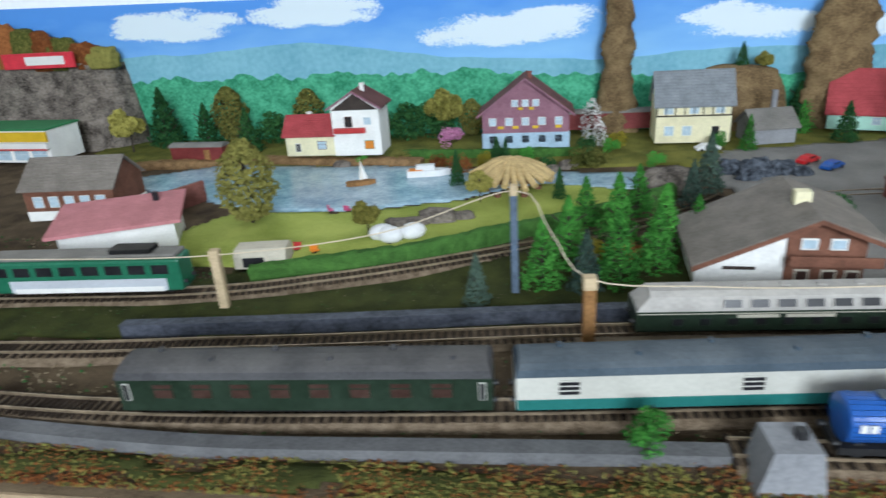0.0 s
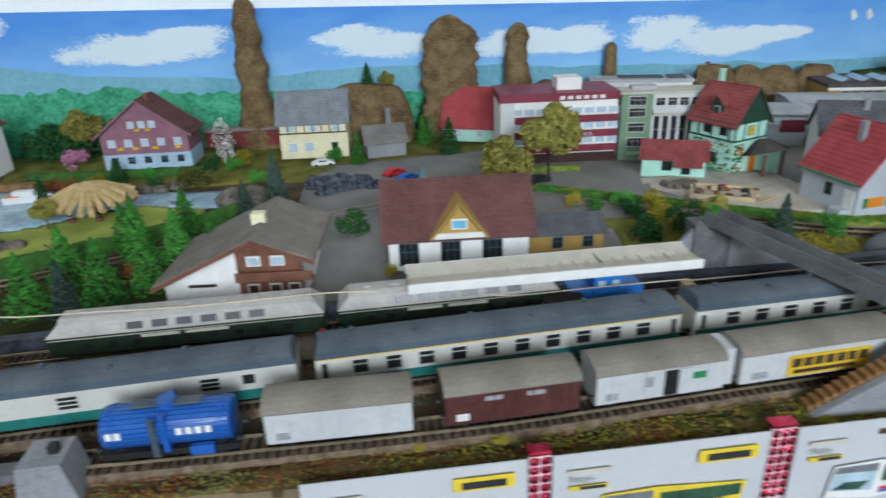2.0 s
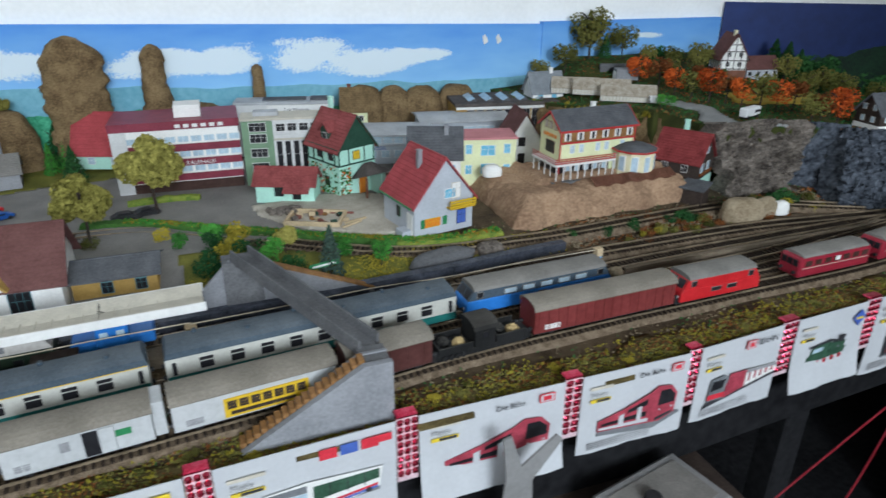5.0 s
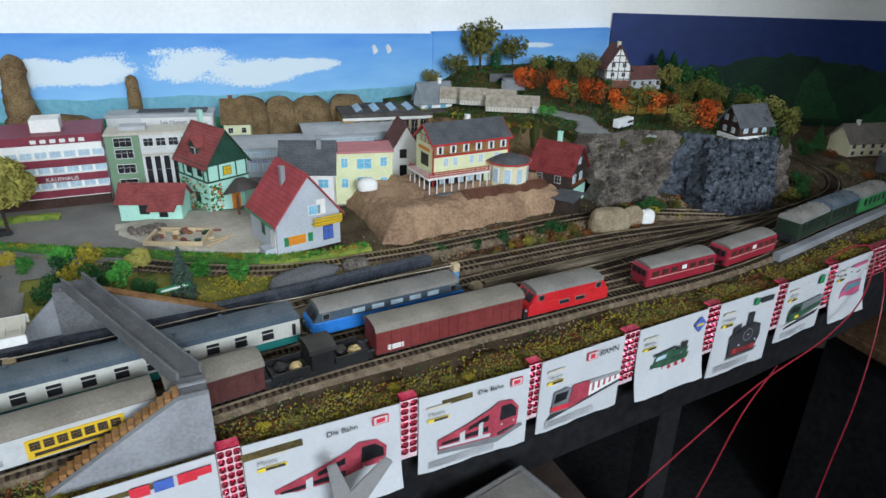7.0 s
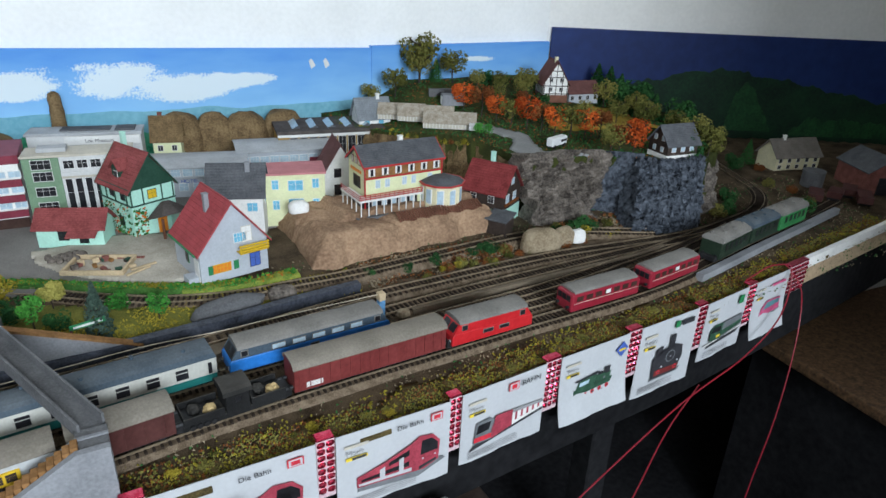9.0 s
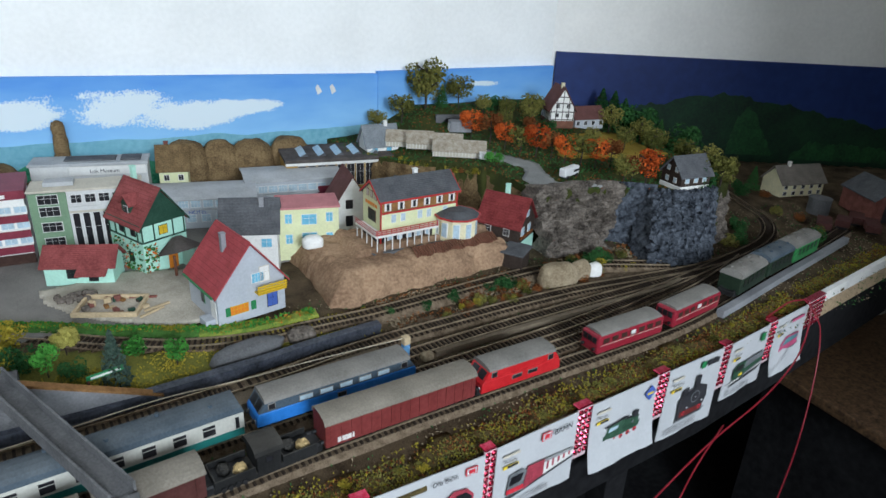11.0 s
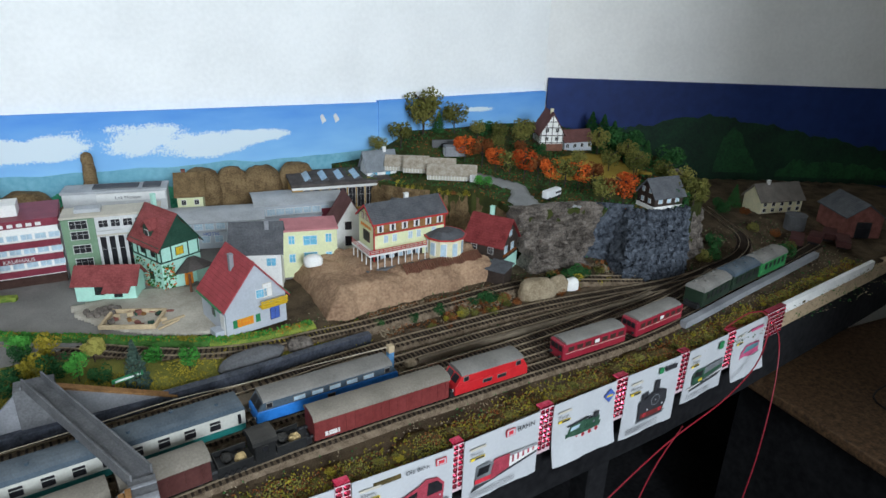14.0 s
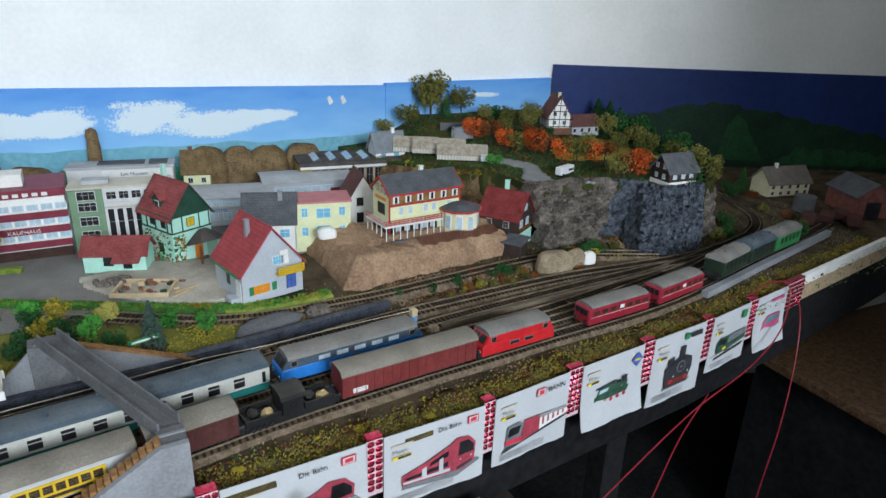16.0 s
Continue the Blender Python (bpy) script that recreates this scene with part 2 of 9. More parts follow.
for n, c, c2 in (
    ("leaf_bright", (0.028, 0.13, 0.022), (0.095, 0.36, 0.06)),
    ("leaf_dark", (0.012, 0.055, 0.018), (0.045, 0.14, 0.04)),
    ("leaf_fir", (0.025, 0.05, 0.040), (0.09, 0.14, 0.105)),
    ("leaf_olive", (0.13, 0.12, 0.025), (0.42, 0.38, 0.10)),
    ("leaf_moss", (0.06, 0.07, 0.015), (0.24, 0.22, 0.06)),
    ("leaf_orange", (0.30, 0.045, 0.010), (0.80, 0.17, 0.035)),
    ("leaf_yellow", (0.20, 0.17, 0.02), (0.48, 0.38, 0.05)),
    ("leaf_pink", (0.42, 0.14, 0.28), (0.70, 0.34, 0.50)),
    ("leaf_white", (0.55, 0.55, 0.52), (0.80, 0.80, 0.78)),
    ("leaf_rust", (0.13, 0.04, 0.012), (0.32, 0.12, 0.04)),
):
    M[n] = mat(n, c, 0.85, 0, 120, 0.0, col2=c2, fine=700, rnd=0.25)
for n, c in (("dusty_roof", (0.06, 0.06, 0.065)), ("dusty_grey", (0.19, 0.18, 0.165)), ("dusty_beige", (0.21, 0.185, 0.15)), ("dusty_steel", (0.055, 0.08, 0.105)), ("dusty_black", (0.012, 0.012, 0.012))):
    M[n] = mat(n, c, 0.8, 0.10, 25, 0.1, dust=0.22)
M["rail_steel"] = mat("rail_steel", (0.40, 0.31, 0.21), 0.38, 0.2, 40, 0, metal=0.7)
M["foil_red"] = mat("foil_red", (0.50, 0.012, 0.05), 0.22, 0.3, 120, 0, metal=0.9, col2=(0.70, 0.10, 0.16))
M["cork"] = mat("cork", (0.025, 0.013, 0.007), 0.55, 0, 70, 0.4, col2=(0.15, 0.085, 0.042), fine=160)


CLOUDS = ((-1.90, 0.292, 0.19, 0.044), (-1.54, 0.305, 0.17, 0.046), (-1.10, 0.240, 0.21, 0.046), (-0.99, 0.262, 0.13, 0.034), (-0.57, 0.238, 0.16, 0.042), (-0.50, 0.225, 0.10, 0.040), (-0.20, 0.218, 0.19, 0.040), (-0.06, 0.226, 0.10, 0.044), (0.13, 0.226, 0.14, 0.052), (0.25, 0.202, 0.19, 0.044), (0.38, 0.215, 0.13, 0.026), (-2.5, 0.29, 0.2, 0.04), (1.13, 0.245, 0.07, 0.012))


def sky_material():
    """Brushed sky: deep blue above, pale towards the hills, with streaky clouds at their places."""
    m = bpy.data.materials.new("painted_sky")
    m.use_nodes = True
    N, L = m.node_tree.nodes, m.node_tree.links
    b = N["Principled BSDF"]
    b.inputs["Roughness"].default_value = 0.75

    def math_(op, a, c=None, clamp=False):
        n = N.new("ShaderNodeMath")
        n.operation, n.use_clamp = op, clamp
        for i, v in enumerate((a, c)):
            if v is None:
                continue
            if isinstance(v, (int, float)):
                n.inputs[i].default_value = v
            else:
                L.new(v, n.inputs[i])
        return n.outputs[0]

    tc = N.new("ShaderNodeTexCoord")
    sp = N.new("ShaderNodeSeparateXYZ")
    L.new(tc.outputs["Object"], sp.inputs[0])
    mp = N.new("ShaderNodeMapping")
    mp.inputs["Scale"].default_value = (9, 9, 30)
    L.new(tc.outputs["Object"], mp.inputs[0])
    nz = N.new("ShaderNodeTexNoise")
    nz.inputs["Detail"].default_value = 6
    nz.inputs["Scale"].default_value = 1.0
    L.new(mp.outputs[0], nz.inputs[0])
    fine = N.new("ShaderNodeTexNoise")
    fine.inputs["Scale"].default_value = 260
    L.new(tc.outputs["Object"], fine.inputs[0])
    mask = None
    for cx, cz, w, h in CLOUDS:
        u = math_("DIVIDE", math_("SUBTRACT", sp.outputs[0], cx), w)
        v = math_("DIVIDE", math_("SUBTRACT", sp.outputs[2], cz), h)
        d = math_("SUBTRACT", 1.0, math_("ADD", math_("MULTIPLY", u, u), math_("MULTIPLY", v, v)), True)
        mask = d if mask is None else math_("MAXIMUM", mask, d)
    k = math_("ADD", math_("MULTIPLY", mask, 1.5), math_("MULTIPLY", math_("SUBTRACT", nz.outputs[0], 0.55), 3.0))
    k = math_("ADD", k, math_("MULTIPLY", math_("SUBTRACT", fine.outputs[0], 0.5), 1.3))
    on = math_("GREATER_THAN", mask, 0.001)
    k = math_("MULTIPLY", math_("MULTIPLY", math_("SUBTRACT", k, 0.30), 2.4, True), on, True)
    ramp = N.new("ShaderNodeValToRGB")
    e = ramp.color_ramp.elements
    e[0].position, e[0].color = 0.40, (0.27, 0.56, 0.86, 1)
    e[1].position, e[1].color = 0.95, (0.08, 0.29, 0.74, 1)
    z = math_("ADD", math_("MULTIPLY", sp.outputs[2], 3.0), math_("MULTIPLY", math_("SUBTRACT", nz.outputs[0], 0.5), 0.35))
    L.new(z, ramp.inputs[0])
    mx = N.new("ShaderNodeMixRGB")
    mx.inputs[2].default_value = (0.70, 0.80, 0.86, 1)
    L.new(k, mx.inputs[0])
    L.new(ramp.outputs[0], mx.inputs[1])
    L.new(mx.outputs[0], b.inputs["Base Color"])
    bp = N.new("ShaderNodeBump")
    bp.inputs["Strength"].default_value = 0.25
    bp.inputs["Distance"].default_value = 0.002
    L.new(nz.outputs[0], bp.inputs["Height"])
    L.new(bp.outputs[0], b.inputs["Normal"])
    return m


M["sky_paint"] = sky_material()


# ---- building helpers ----
def part(name, bm, material, parent=None, label="", smooth=False):
    """One mesh object from a bmesh, under its thing."""
    bmesh.ops.recalc_face_normals(bm, faces=bm.faces)
    me = bpy.data.meshes.new(name)
    bm.to_mesh(me)
    bm.free()
    me.materials.append(M[material] if isinstance(material, str) else material)
    if smooth:
        for p in me.polygons:
            p.use_smooth = True
    ob = new(name, me)
    if parent is not None:
        ob.parent = parent
    if label:
        ob["label"] = label
    return ob


def thing(name, at, yaw=0, label="", category="", group="", kind=""):
    e = new(name)
    e.empty_display_size = 0.02
    e.matrix_basis = pose(*at, 0, 0, yaw)
    if group == "rolling stock":
        ky, kz = (1.25, 1.16) if "coach" in name else (1.18, 1.14)
        e.scale = (1, ky, kz)
        e.location.z -= 0.0085 * (kz - 1)
    return tagged(e, label, category, group, kind)


def B():
    return bmesh.new()


def box(bm, x0, x1, y0, y1, z0, z1):
    v = [bm.verts.new(p) for p in ((x0, y0, z0), (x1, y0, z0), (x1, y1, z0), (x0, y1, z0), (x0, y0, z1), (x1, y0, z1), (x1, y1, z1), (x0, y1, z1))]
    for f in ((3, 2, 1, 0), (4, 5, 6, 7), (0, 1, 5, 4), (1, 2, 6, 5), (2, 3, 7, 6), (3, 0, 4, 7)):
        bm.faces.new([v[i] for i in f])
    return bm


def bevelled(bm, w=0.0008, seg=1):
    bmesh.ops.bevel(bm, geom=bm.edges[:], offset=w, segments=seg, affect="EDGES", profile=0.5)
    return bm


def bx(*a, bev=0.0006):
    return bevelled(box(B(), *a), bev)


def prism(bm, outline, axis, a, b):
    """An outline of (u, v) drawn along an axis from a to b: x takes (y, z), y takes (x, z), z takes (x, y)."""
    put = {"x": lambda u, v, w: (w, u, v), "y": lambda u, v, w: (u, w, v), "z": lambda u, v, w: (u, v, w)}[axis]
    lo = [bm.verts.new(put(u, v, a)) for u, v in outline]
    hi = [bm.verts.new(put(u, v, b)) for u, v in outline]
    bm.faces.new(lo)
    bm.faces.new(hi[::-1])
    for i in range(len(lo)):
        j = (i + 1) % len(lo)
        bm.faces.new((lo[i], lo[j], hi[j], hi[i]))
    return bm


def cyl(bm, p, q, r0, r1=None, n=12):
    p, q = Vector(p), Vector(q)
    r1 = r0 if r1 is None else r1
    d = (q - p).normalized()
    u = d.orthogonal().normalized()
    w = d.cross(u)
    ra, rb = [], []
    for i in range(n):
        a = math.tau * i / n
        o = math.cos(a) * u + math.sin(a) * w
        ra.append(bm.verts.new(p + o * r0))
        rb.append(bm.verts.new(q + o * r1))
    for i in range(n):
        j = (i + 1) % n
        bm.faces.new((ra[i], ra[j], rb[j], rb[i]))
    bm.faces.new(ra[::-1])
    bm.faces.new(rb)
    return bm


def tube(bm, pts, r, n=6):
    pts = [Vector(p) for p in pts]
    rings = []
    for i, p in enumerate(pts):
        d = (pts[min(i + 1, len(pts) - 1)] - pts[max(i - 1, 0)]).normalized()
        u = d.cross(Vector((0, 0, 1)))
        u = u.normalized() if u.length > 1e-4 else d.orthogonal().normalized()
        w = d.cross(u)
        rings.append([bm.verts.new(p + r * (math.cos(math.tau * k / n) * u + math.sin(math.tau * k / n) * w)) for k in range(n)])
    for a, b in zip(rings, rings[1:]):
        for k in range(n):
            bm.faces.new((a[k], a[(k + 1) % n], b[(k + 1) % n], b[k]))
    bm.faces.new(rings[0][::-1])
    bm.faces.new(rings[-1])
    return bm


def lerp_table(rows, x):
    for (a, u), (b, v) in zip(rows, rows[1:]):
        if x <= b:
            k = min(1, max(0, (x - a) / (b - a)))
            return u + (v - u) * k
    return rows[-1][1]


def smoothed(pts, step=0.02):
    """A smooth line through plan points, in even steps."""
    P = [Vector(p) for p in pts]
    P = [2 * P[0] - P[1]] + P + [2 * P[-1] - P[-2]]
    out = []
    for i in range(1, len(P) - 2):
        a, b, c, d = P[i - 1 : i + 3]
        n = max(2, int((c - b).length / step))
        for k in range(n):
            t = k / n
            out.append(0.5 * (2 * b + (c - a) * t + (2 * a - 5 * b + 4 * c - d) * t * t + (3 * b - a - 3 * c + d) * t**3))
    out.append(P[-2])
    return out


def wobble(bm, amp, scale, seed=0.0):
    for v in bm.verts:
        n = noise.noise_vector(v.co * scale + Vector((seed, seed * 1.7, -seed)))
        n2 = noise.noise_vector(v.co * scale * 3.1 + Vector((-seed, seed, seed * 2.3)))
        v.co += n * amp + n2 * amp * 0.4
    return bm


def rock(name, at, size, material, label, seed, amp=0.12, yaw=0, sub=4, category="rock", sharp=False):
    bm = B()
    bmesh.ops.create_icosphere(bm, subdivisions=sub, radius=1)
    for v in bm.verts:
        c = v.co.copy()
        p = c * 1.6 + Vector((seed, -seed, seed * 0.5))
        k = noise.fractal(p, 0.8, 2.1, 5)
        if sharp:
            k = noise.cell(c * 4.5 + Vector((seed, seed, 0))) * 0.8 + k * 0.6
        v.co = c * (1 + amp * k)
        for i in range(3):
            v.co[i] = math.copysign(abs(v.co[i]) ** 0.75, v.co[i])
        v.co.z = max(v.co.z, -0.35)
        v.co = Vector((v.co.x * size[0] / 2, v.co.y * size[1] / 2, (v.co.z + 0.35) * size[2] / 1.35))
    ob = part(name, bm, material, None, smooth=not sharp)
    ob.matrix_basis = pose(*at, 0, 0, yaw)
    return tagged(ob, label, category)


# ---- plan of the layout: front edge, ground ----
FRONT = [(-2.7, -0.150), (-1.1, -0.150), (-0.75, -0.128), (0.0, -0.095), (0.35, -0.098), (0.54, -0.086), (0.9, -0.068), (1.16, -0.040), (1.69, 0.022), (2.4, 0.11)]
WALL_Y = 1.055
CORNER = Vector((1.40, 1.055))
RIGHT_DIR = Vector((0.862, -0.507)).normalized()


def right_wall_y(x):
    return CORNER.y + (x - CORNER.x) * RIGHT_DIR.y / RIGHT_DIR.x


def front_y(x):
    return lerp_table(FRONT, x)


def ground_z(x, y):
    z = 0.004 * noise.noise(Vector((x * 6, y * 6, 0)))
    z += 0.0 if y < 0.24 else min(0.014, (y - 0.24) * 0.16)
    if x < -0.85 and y < -0.085:
        z -= 0.06 * (-0.085 - y)
    # bank at the tall rocks, far to the other end
    return z - 0.006


def sheet(name, material, label, inside, x0, x1, y0, y1, step, zfun, lift=0.0, kind="structure", category="ground", rim=0.006):
    """A patch of ground as a grid cut to a shape, with a rim going down."""
    nx, ny = int((x1 - x0) / step) + 1, int((y1 - y0) / step) + 1
    bm = B()
    grid = {}
    for i in range(nx):
        for j in range(ny):
            x, y = x0 + i * step, y0 + j * step
            if inside(x, y):
                grid[i, j] = bm.verts.new((x, y, zfun(x, y) + lift))
    for i, j in list(grid):
        q = [(i, j), (i + 1, j), (i + 1, j + 1), (i, j + 1)]
        if all(k in grid for k in q):
            bm.faces.new([grid[k] for k in q])
    loose = [v for v in bm.verts if not v.link_faces]
    bmesh.ops.delete(bm, geom=loose, context="VERTS")
    if rim:
        ext = bmesh.ops.extrude_edge_only(bm, edges=[e for e in bm.edges if len(e.link_faces) == 1])
        for v in ext["geom"]:
            if isinstance(v, bmesh.types.BMVert):
                v.co.z -= rim
    ob = part(name, bm, material, None, smooth=True)
    return tagged(ob, label, category, kind=kind)


# ---- room ----
def wall_run(name, p, q, z0, z1, thick, side, label, holes=()):
    """A wall from p to q in plan; side +1 puts its thickness to the left of the way."""
    p, q = Vector(p), Vector(q)
    d = (q - p).normalized()
    n = Vector((-d.y, d.x)) * side * thick
    length = (q - p).length
    bm = B()

    def slab(a, b, lo, hi):
        A, C = p + d * a, p + d * b
        prism(bm, [A, C, C + n, A + n], "z", lo, hi)

    at = 0.0
    for a, b, lo, hi in holes:
        slab(at, a, z0, z1)
        slab(a, b, z0, lo)
        slab(a, b, hi, z1)
        at = b
    slab(at, length, z0, z1)
    return tagged(part(name, bm, {"wall_north": "plaster", "wall_east": "plaster_east"}.get(name, "plaster_low_bounce")), label, "wall", kind="structure")


R_END = CORNER + RIGHT_DIR * 3.5
wall_run("wall_north", (-3.3, WALL_Y), (1.40, WALL_Y), -0.85, 2.65, 0.12, 1, "white roughcast plaster wall behind the layout")
wall_run("wall_east", CORNER, R_END, -0.85, 2.65, 0.12, 1, "off-white roughcast plaster wall beside the layout")
# added wall corner, out of view: blocks window light from the layout's right end
BLOCK_CORNER = (1.08, -0.92)
wall_run("wall_southeast", R_END, (R_END.x, BLOCK_CORNER[1]), -0.85, 2.65, 0.12, 1, "plain unseen plaster wall, darkened to cut bounce light")
wall_run("wall_jog_north", (R_END.x, BLOCK_CORNER[1]), BLOCK_CORNER, -0.85, 2.65, 0.12, 1, "plain unseen plaster wall, darkened to cut bounce light")
wall_run("wall_jog_west", BLOCK_CORNER, (BLOCK_CORNER[0], -4.1), -0.85, 2.65, 0.12, 1, "plain unseen plaster wall, darkened to cut bounce light")
wall_run("wall_south", (-3.3, -4.1), (BLOCK_CORNER[0], -4.1), -0.85, 2.65, 0.12, -1, "plaster wall with two windows, darkened to cut bounce light", ((0.50, 2.10, 0.90, 2.2), (2.50, 4.10, 0.90, 2.2)))
wall_run("wall_west", (-3.3, -4.1), (-3.3, WALL_Y), -0.85, 2.65, 0.12, 1, "plain unseen plaster wall, darkened to cut bounce light")
for nm, x0, x1, z0, z1 in (("window_1", -2.80, -1.20, 0.90, 2.2), ("window_2", -0.80, 0.80, 0.90, 2.2)):
    w = thing(nm, (0, 0, 0), 0, "white framed window letting in daylight", "window", kind="structure")
    bm = B()
    for a in ((x0, x0 + 0.05, z0, z1), (x1 - 0.05, x1, z0, z1), (x0 + 0.05, x1 - 0.05, z0, z0 + 0.05), (x0 + 0.05, x1 - 0.05, z1 - 0.05, z1)):
        box(bm, a[0], a[1], -4.19, -4.13, a[2], a[3])
    part("window_frame", bm, "white_trim", w)
tagged(part("floor", box(B(), -3.5, 5.2, -4.3, 1.3, -0.90, -0.85), "under_table_shade"), "smooth floor under the layout, near-black to paint its shade", "floor", kind="structure")
# ceiling takes the grey copy of white plaster, so less light bounces down
tagged(part("ceiling", box(B(), -3.5, 5.2, -4.3, 1.3, 2.65, 2.75), "plaster_low_bounce"), "plain ceiling, darkened to cut bounce light", "ceiling", kind="structure")

# ---- the layout's table ----
table = thing("layout_table", (0, 0, 0), 0, "long wooden table carrying the model railway", "table", kind="structure")
outline = [(-2.7, WALL_Y - 0.03), (-2.7, front_y(-2.7))] + [(x, y) for x, y in FRONT[1:]] + [(2.4, right_wall_y(2.4) - 0.03), (1.40, WALL_Y - 0.04)]
part("tabletop", prism(B(), outline, "z", -0.05, -0.014), "table_board", table, "raw pale wooden board")
# apron and legs are blackened to merge with the shade under the table
part("apron", prism(B(), [(x, y + 0.02) for x, y in FRONT] + [(x, y + 0.05) for x, y in FRONT[::-1]], "z", -0.20, -0.052), "under_table_shade", table)
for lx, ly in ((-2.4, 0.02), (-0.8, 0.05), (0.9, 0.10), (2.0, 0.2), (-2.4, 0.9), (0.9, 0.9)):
    part("leg", bx(lx - 0.03, lx + 0.03, ly, ly + 0.06, -0.85, -0.052, bev=0.004), "under_table_shade", table)


def on_board(x, y):
    top = WALL_Y - 0.012 if x < 1.40 else right_wall_y(x) - 0.02
    return front_y(x) <= y <= top


sheet("ground", "earth", "brown scatter earth over the layout board", on_board, -2.68, 2.4, -0.15, 1.05, 0.02, ground_z, rim=0.012)


def poly_inside(poly, ragged=0.012):
    def test(x, y):
        n = noise.noise(Vector((x * 14, y * 14, 3.3))) * ragged
        x, y = x + n, y + n
        hit = False
        for (ax, ay), (bx_, by_) in zip(poly, poly[1:] + poly[:1]):
            if (ay > y) != (by_ > y) and x < (bx_ - ax) * (y - ay) / (by_ - ay) + ax:
                hit = not hit
        return hit
    return test


def patch(name, material, label, poly, lift, step=0.012, ragged=0.012, category="ground", zf=None, rim=0.006):
    xs, ys = [p[0] for p in poly], [p[1] for p in poly]
    return sheet(name, material, label, poly_inside(poly, ragged), min(xs), max(xs), min(ys), max(ys), step, zf or ground_z, lift, category=category, rim=rim)


patch("ground_verge", "verge_earth", "brown and olive scattered grass verge by the layout's edge", [(-0.7, -0.125), (0.3, -0.094), (0.9, -0.062), (1.65, 0.02), (1.62, 0.05), (1.1, -0.002), (0.75, -0.03), (0.3, -0.055), (-0.7, -0.095)], 0.003, 0.008, 0.03)
patch("ground_front_left", "dark_grass", "dark brown-green scatter grass at the layout's front", [(-2.6, -0.14), (-0.8, -0.14), (-0.72, -0.118), (-0.9, -0.104), (-1.4, -0.112), (-2.6, -0.105)], 0.003, 0.008, 0.02)
patch("ground_meadow_left", "dark_grass", "dark mossy grass with bare earth", [(-2.6, 0.02), (-0.85, 0.10), (-0.75, 0.20), (-0.82, 0.36), (-1.4, 0.25), (-2.6, 0.22)], 0.003, 0.012, 0.03)
patch("ground_lawn", "lawn", "yellow-green lawn beside the pond", [(-1.62, 0.26), (-1.30, 0.27), (-1.10, 0.345), (-0.9, 0.45), (-0.86, 0.56), (-1.0, 0.60), (-1.14, 0.52), (-1.35, 0.46), (-1.52, 0.47), (-1.60, 0.36)], 0.005, 0.010, 0.01)
patch("ground_back_meadow", "meadow", "green meadow in front of the village houses", [(-2.1, 0.78), (-1.3, 0.74), (-0.62, 0.68), (-0.56, 0.80), (-0.26, 0.85), (-0.2, 1.03), (-2.1, 1.03)], 0.004, 0.014, 0.02)
patch("pavement", "asphalt", "grey worn station forecourt and streets", [(-0.78, 0.20), (-0.17, 0.19), (-0.20, 0.33), (-0.13, 0.42), (0.04, 0.38), (0.10, 0.40), (0.22, 0.50), (0.55, 0.58), (0.60, 0.86), (0.0, 0.95), (-0.36, 0.86), (-0.66, 0.80), (-0.72, 0.66), (-0.68, 0.42)], 0.005, 0.012, 0.006, "pavement")
patch("ground_garden", "meadow", "yellow flowering grass below the curved track", [(-0.20, 0.20), (0.02, 0.215), (0.38, 0.235), (0.40, 0.262), (0.20, 0.268), (0.05, 0.31), (-0.12, 0.40), (-0.22, 0.40)], 0.006, 0.008, 0.012)
patch("ground_yard", "yard_paving", "pale paved yard of the inn with a raised edge", [(-0.085, 0.575), (-0.075, 0.53), (-0.03, 0.455), (0.03, 0.405), (0.10, 0.362), (0.17, 0.355), (0.19, 0.44), (0.17, 0.56), (0.06, 0.60)], 0.010, 0.005, 0.002)
patch("ground_scrub", "ballast", "stony scrub with dry tufts between the tracks", [(0.42, 0.235), (0.95, 0.245), (1.0, 0.20), (0.9, 0.19), (0.45, 0.205)], 0.005, 0.008, 0.012)
patch("water", "water", "shallow blue-grey painted pond with ripples", [(-1.92, 0.66), (-1.60, 0.52), (-1.52, 0.475), (-1.35, 0.465), (-1.15, 0.52), (-1.02, 0.60), (-0.86, 0.565), (-0.72, 0.60), (-0.76, 0.66), (-1.0, 0.68), (-1.25, 0.74), (-1.7, 0.78)], 0.0, 0.010, 0.008, "water", zf=lambda x, y: 0.012, rim=0.004)

# hill in the corner
HILL = [(0.60, 0.90), (0.70, 0.755), (0.83, 0.62), (0.85, 0.50), (0.848, 0.405), (1.0, 0.365), (1.09, 0.33), (1.16, 0.262), (1.23, 0.245), (1.315, 0.275), (1.40, 0.36), (1.58, 0.55), (1.75, 0.80), (1.40, 1.04), (0.62, 1.04)]


def hill_z(x, y):
    back = max(0, min(1, (y - 0.62) / 0.36))
    left = max(0, min(1, (0.80 - x) / 0.2))
    mound = max(0, min(1, (x - 0.74) / 0.14))
    z = 0.128 + 0.065 * back * back * mound - 0.014 * left
    right = max(0, min(1, (x - 1.32) / 0.35))
    z -= 0.06 * right
    return z + 0.004 * noise.noise(Vector((x * 9, y * 9, 1)))


sheet("hill", "dark_grass", "grassy model hill with a steep edge", poly_inside(HILL, 0.006), 0.55, 1.8, 0.22, 1.05, 0.012, hill_z, 0, rim=0.15)
patch("ground_field", "field_gold", "golden ripe field on the hill", [(1.08, 0.60), (1.26, 0.52), (1.50, 0.60), (1.46, 0.80), (1.25, 0.76), (1.13, 0.70)], 0.004, 0.014, 0.015, zf=hill_z)
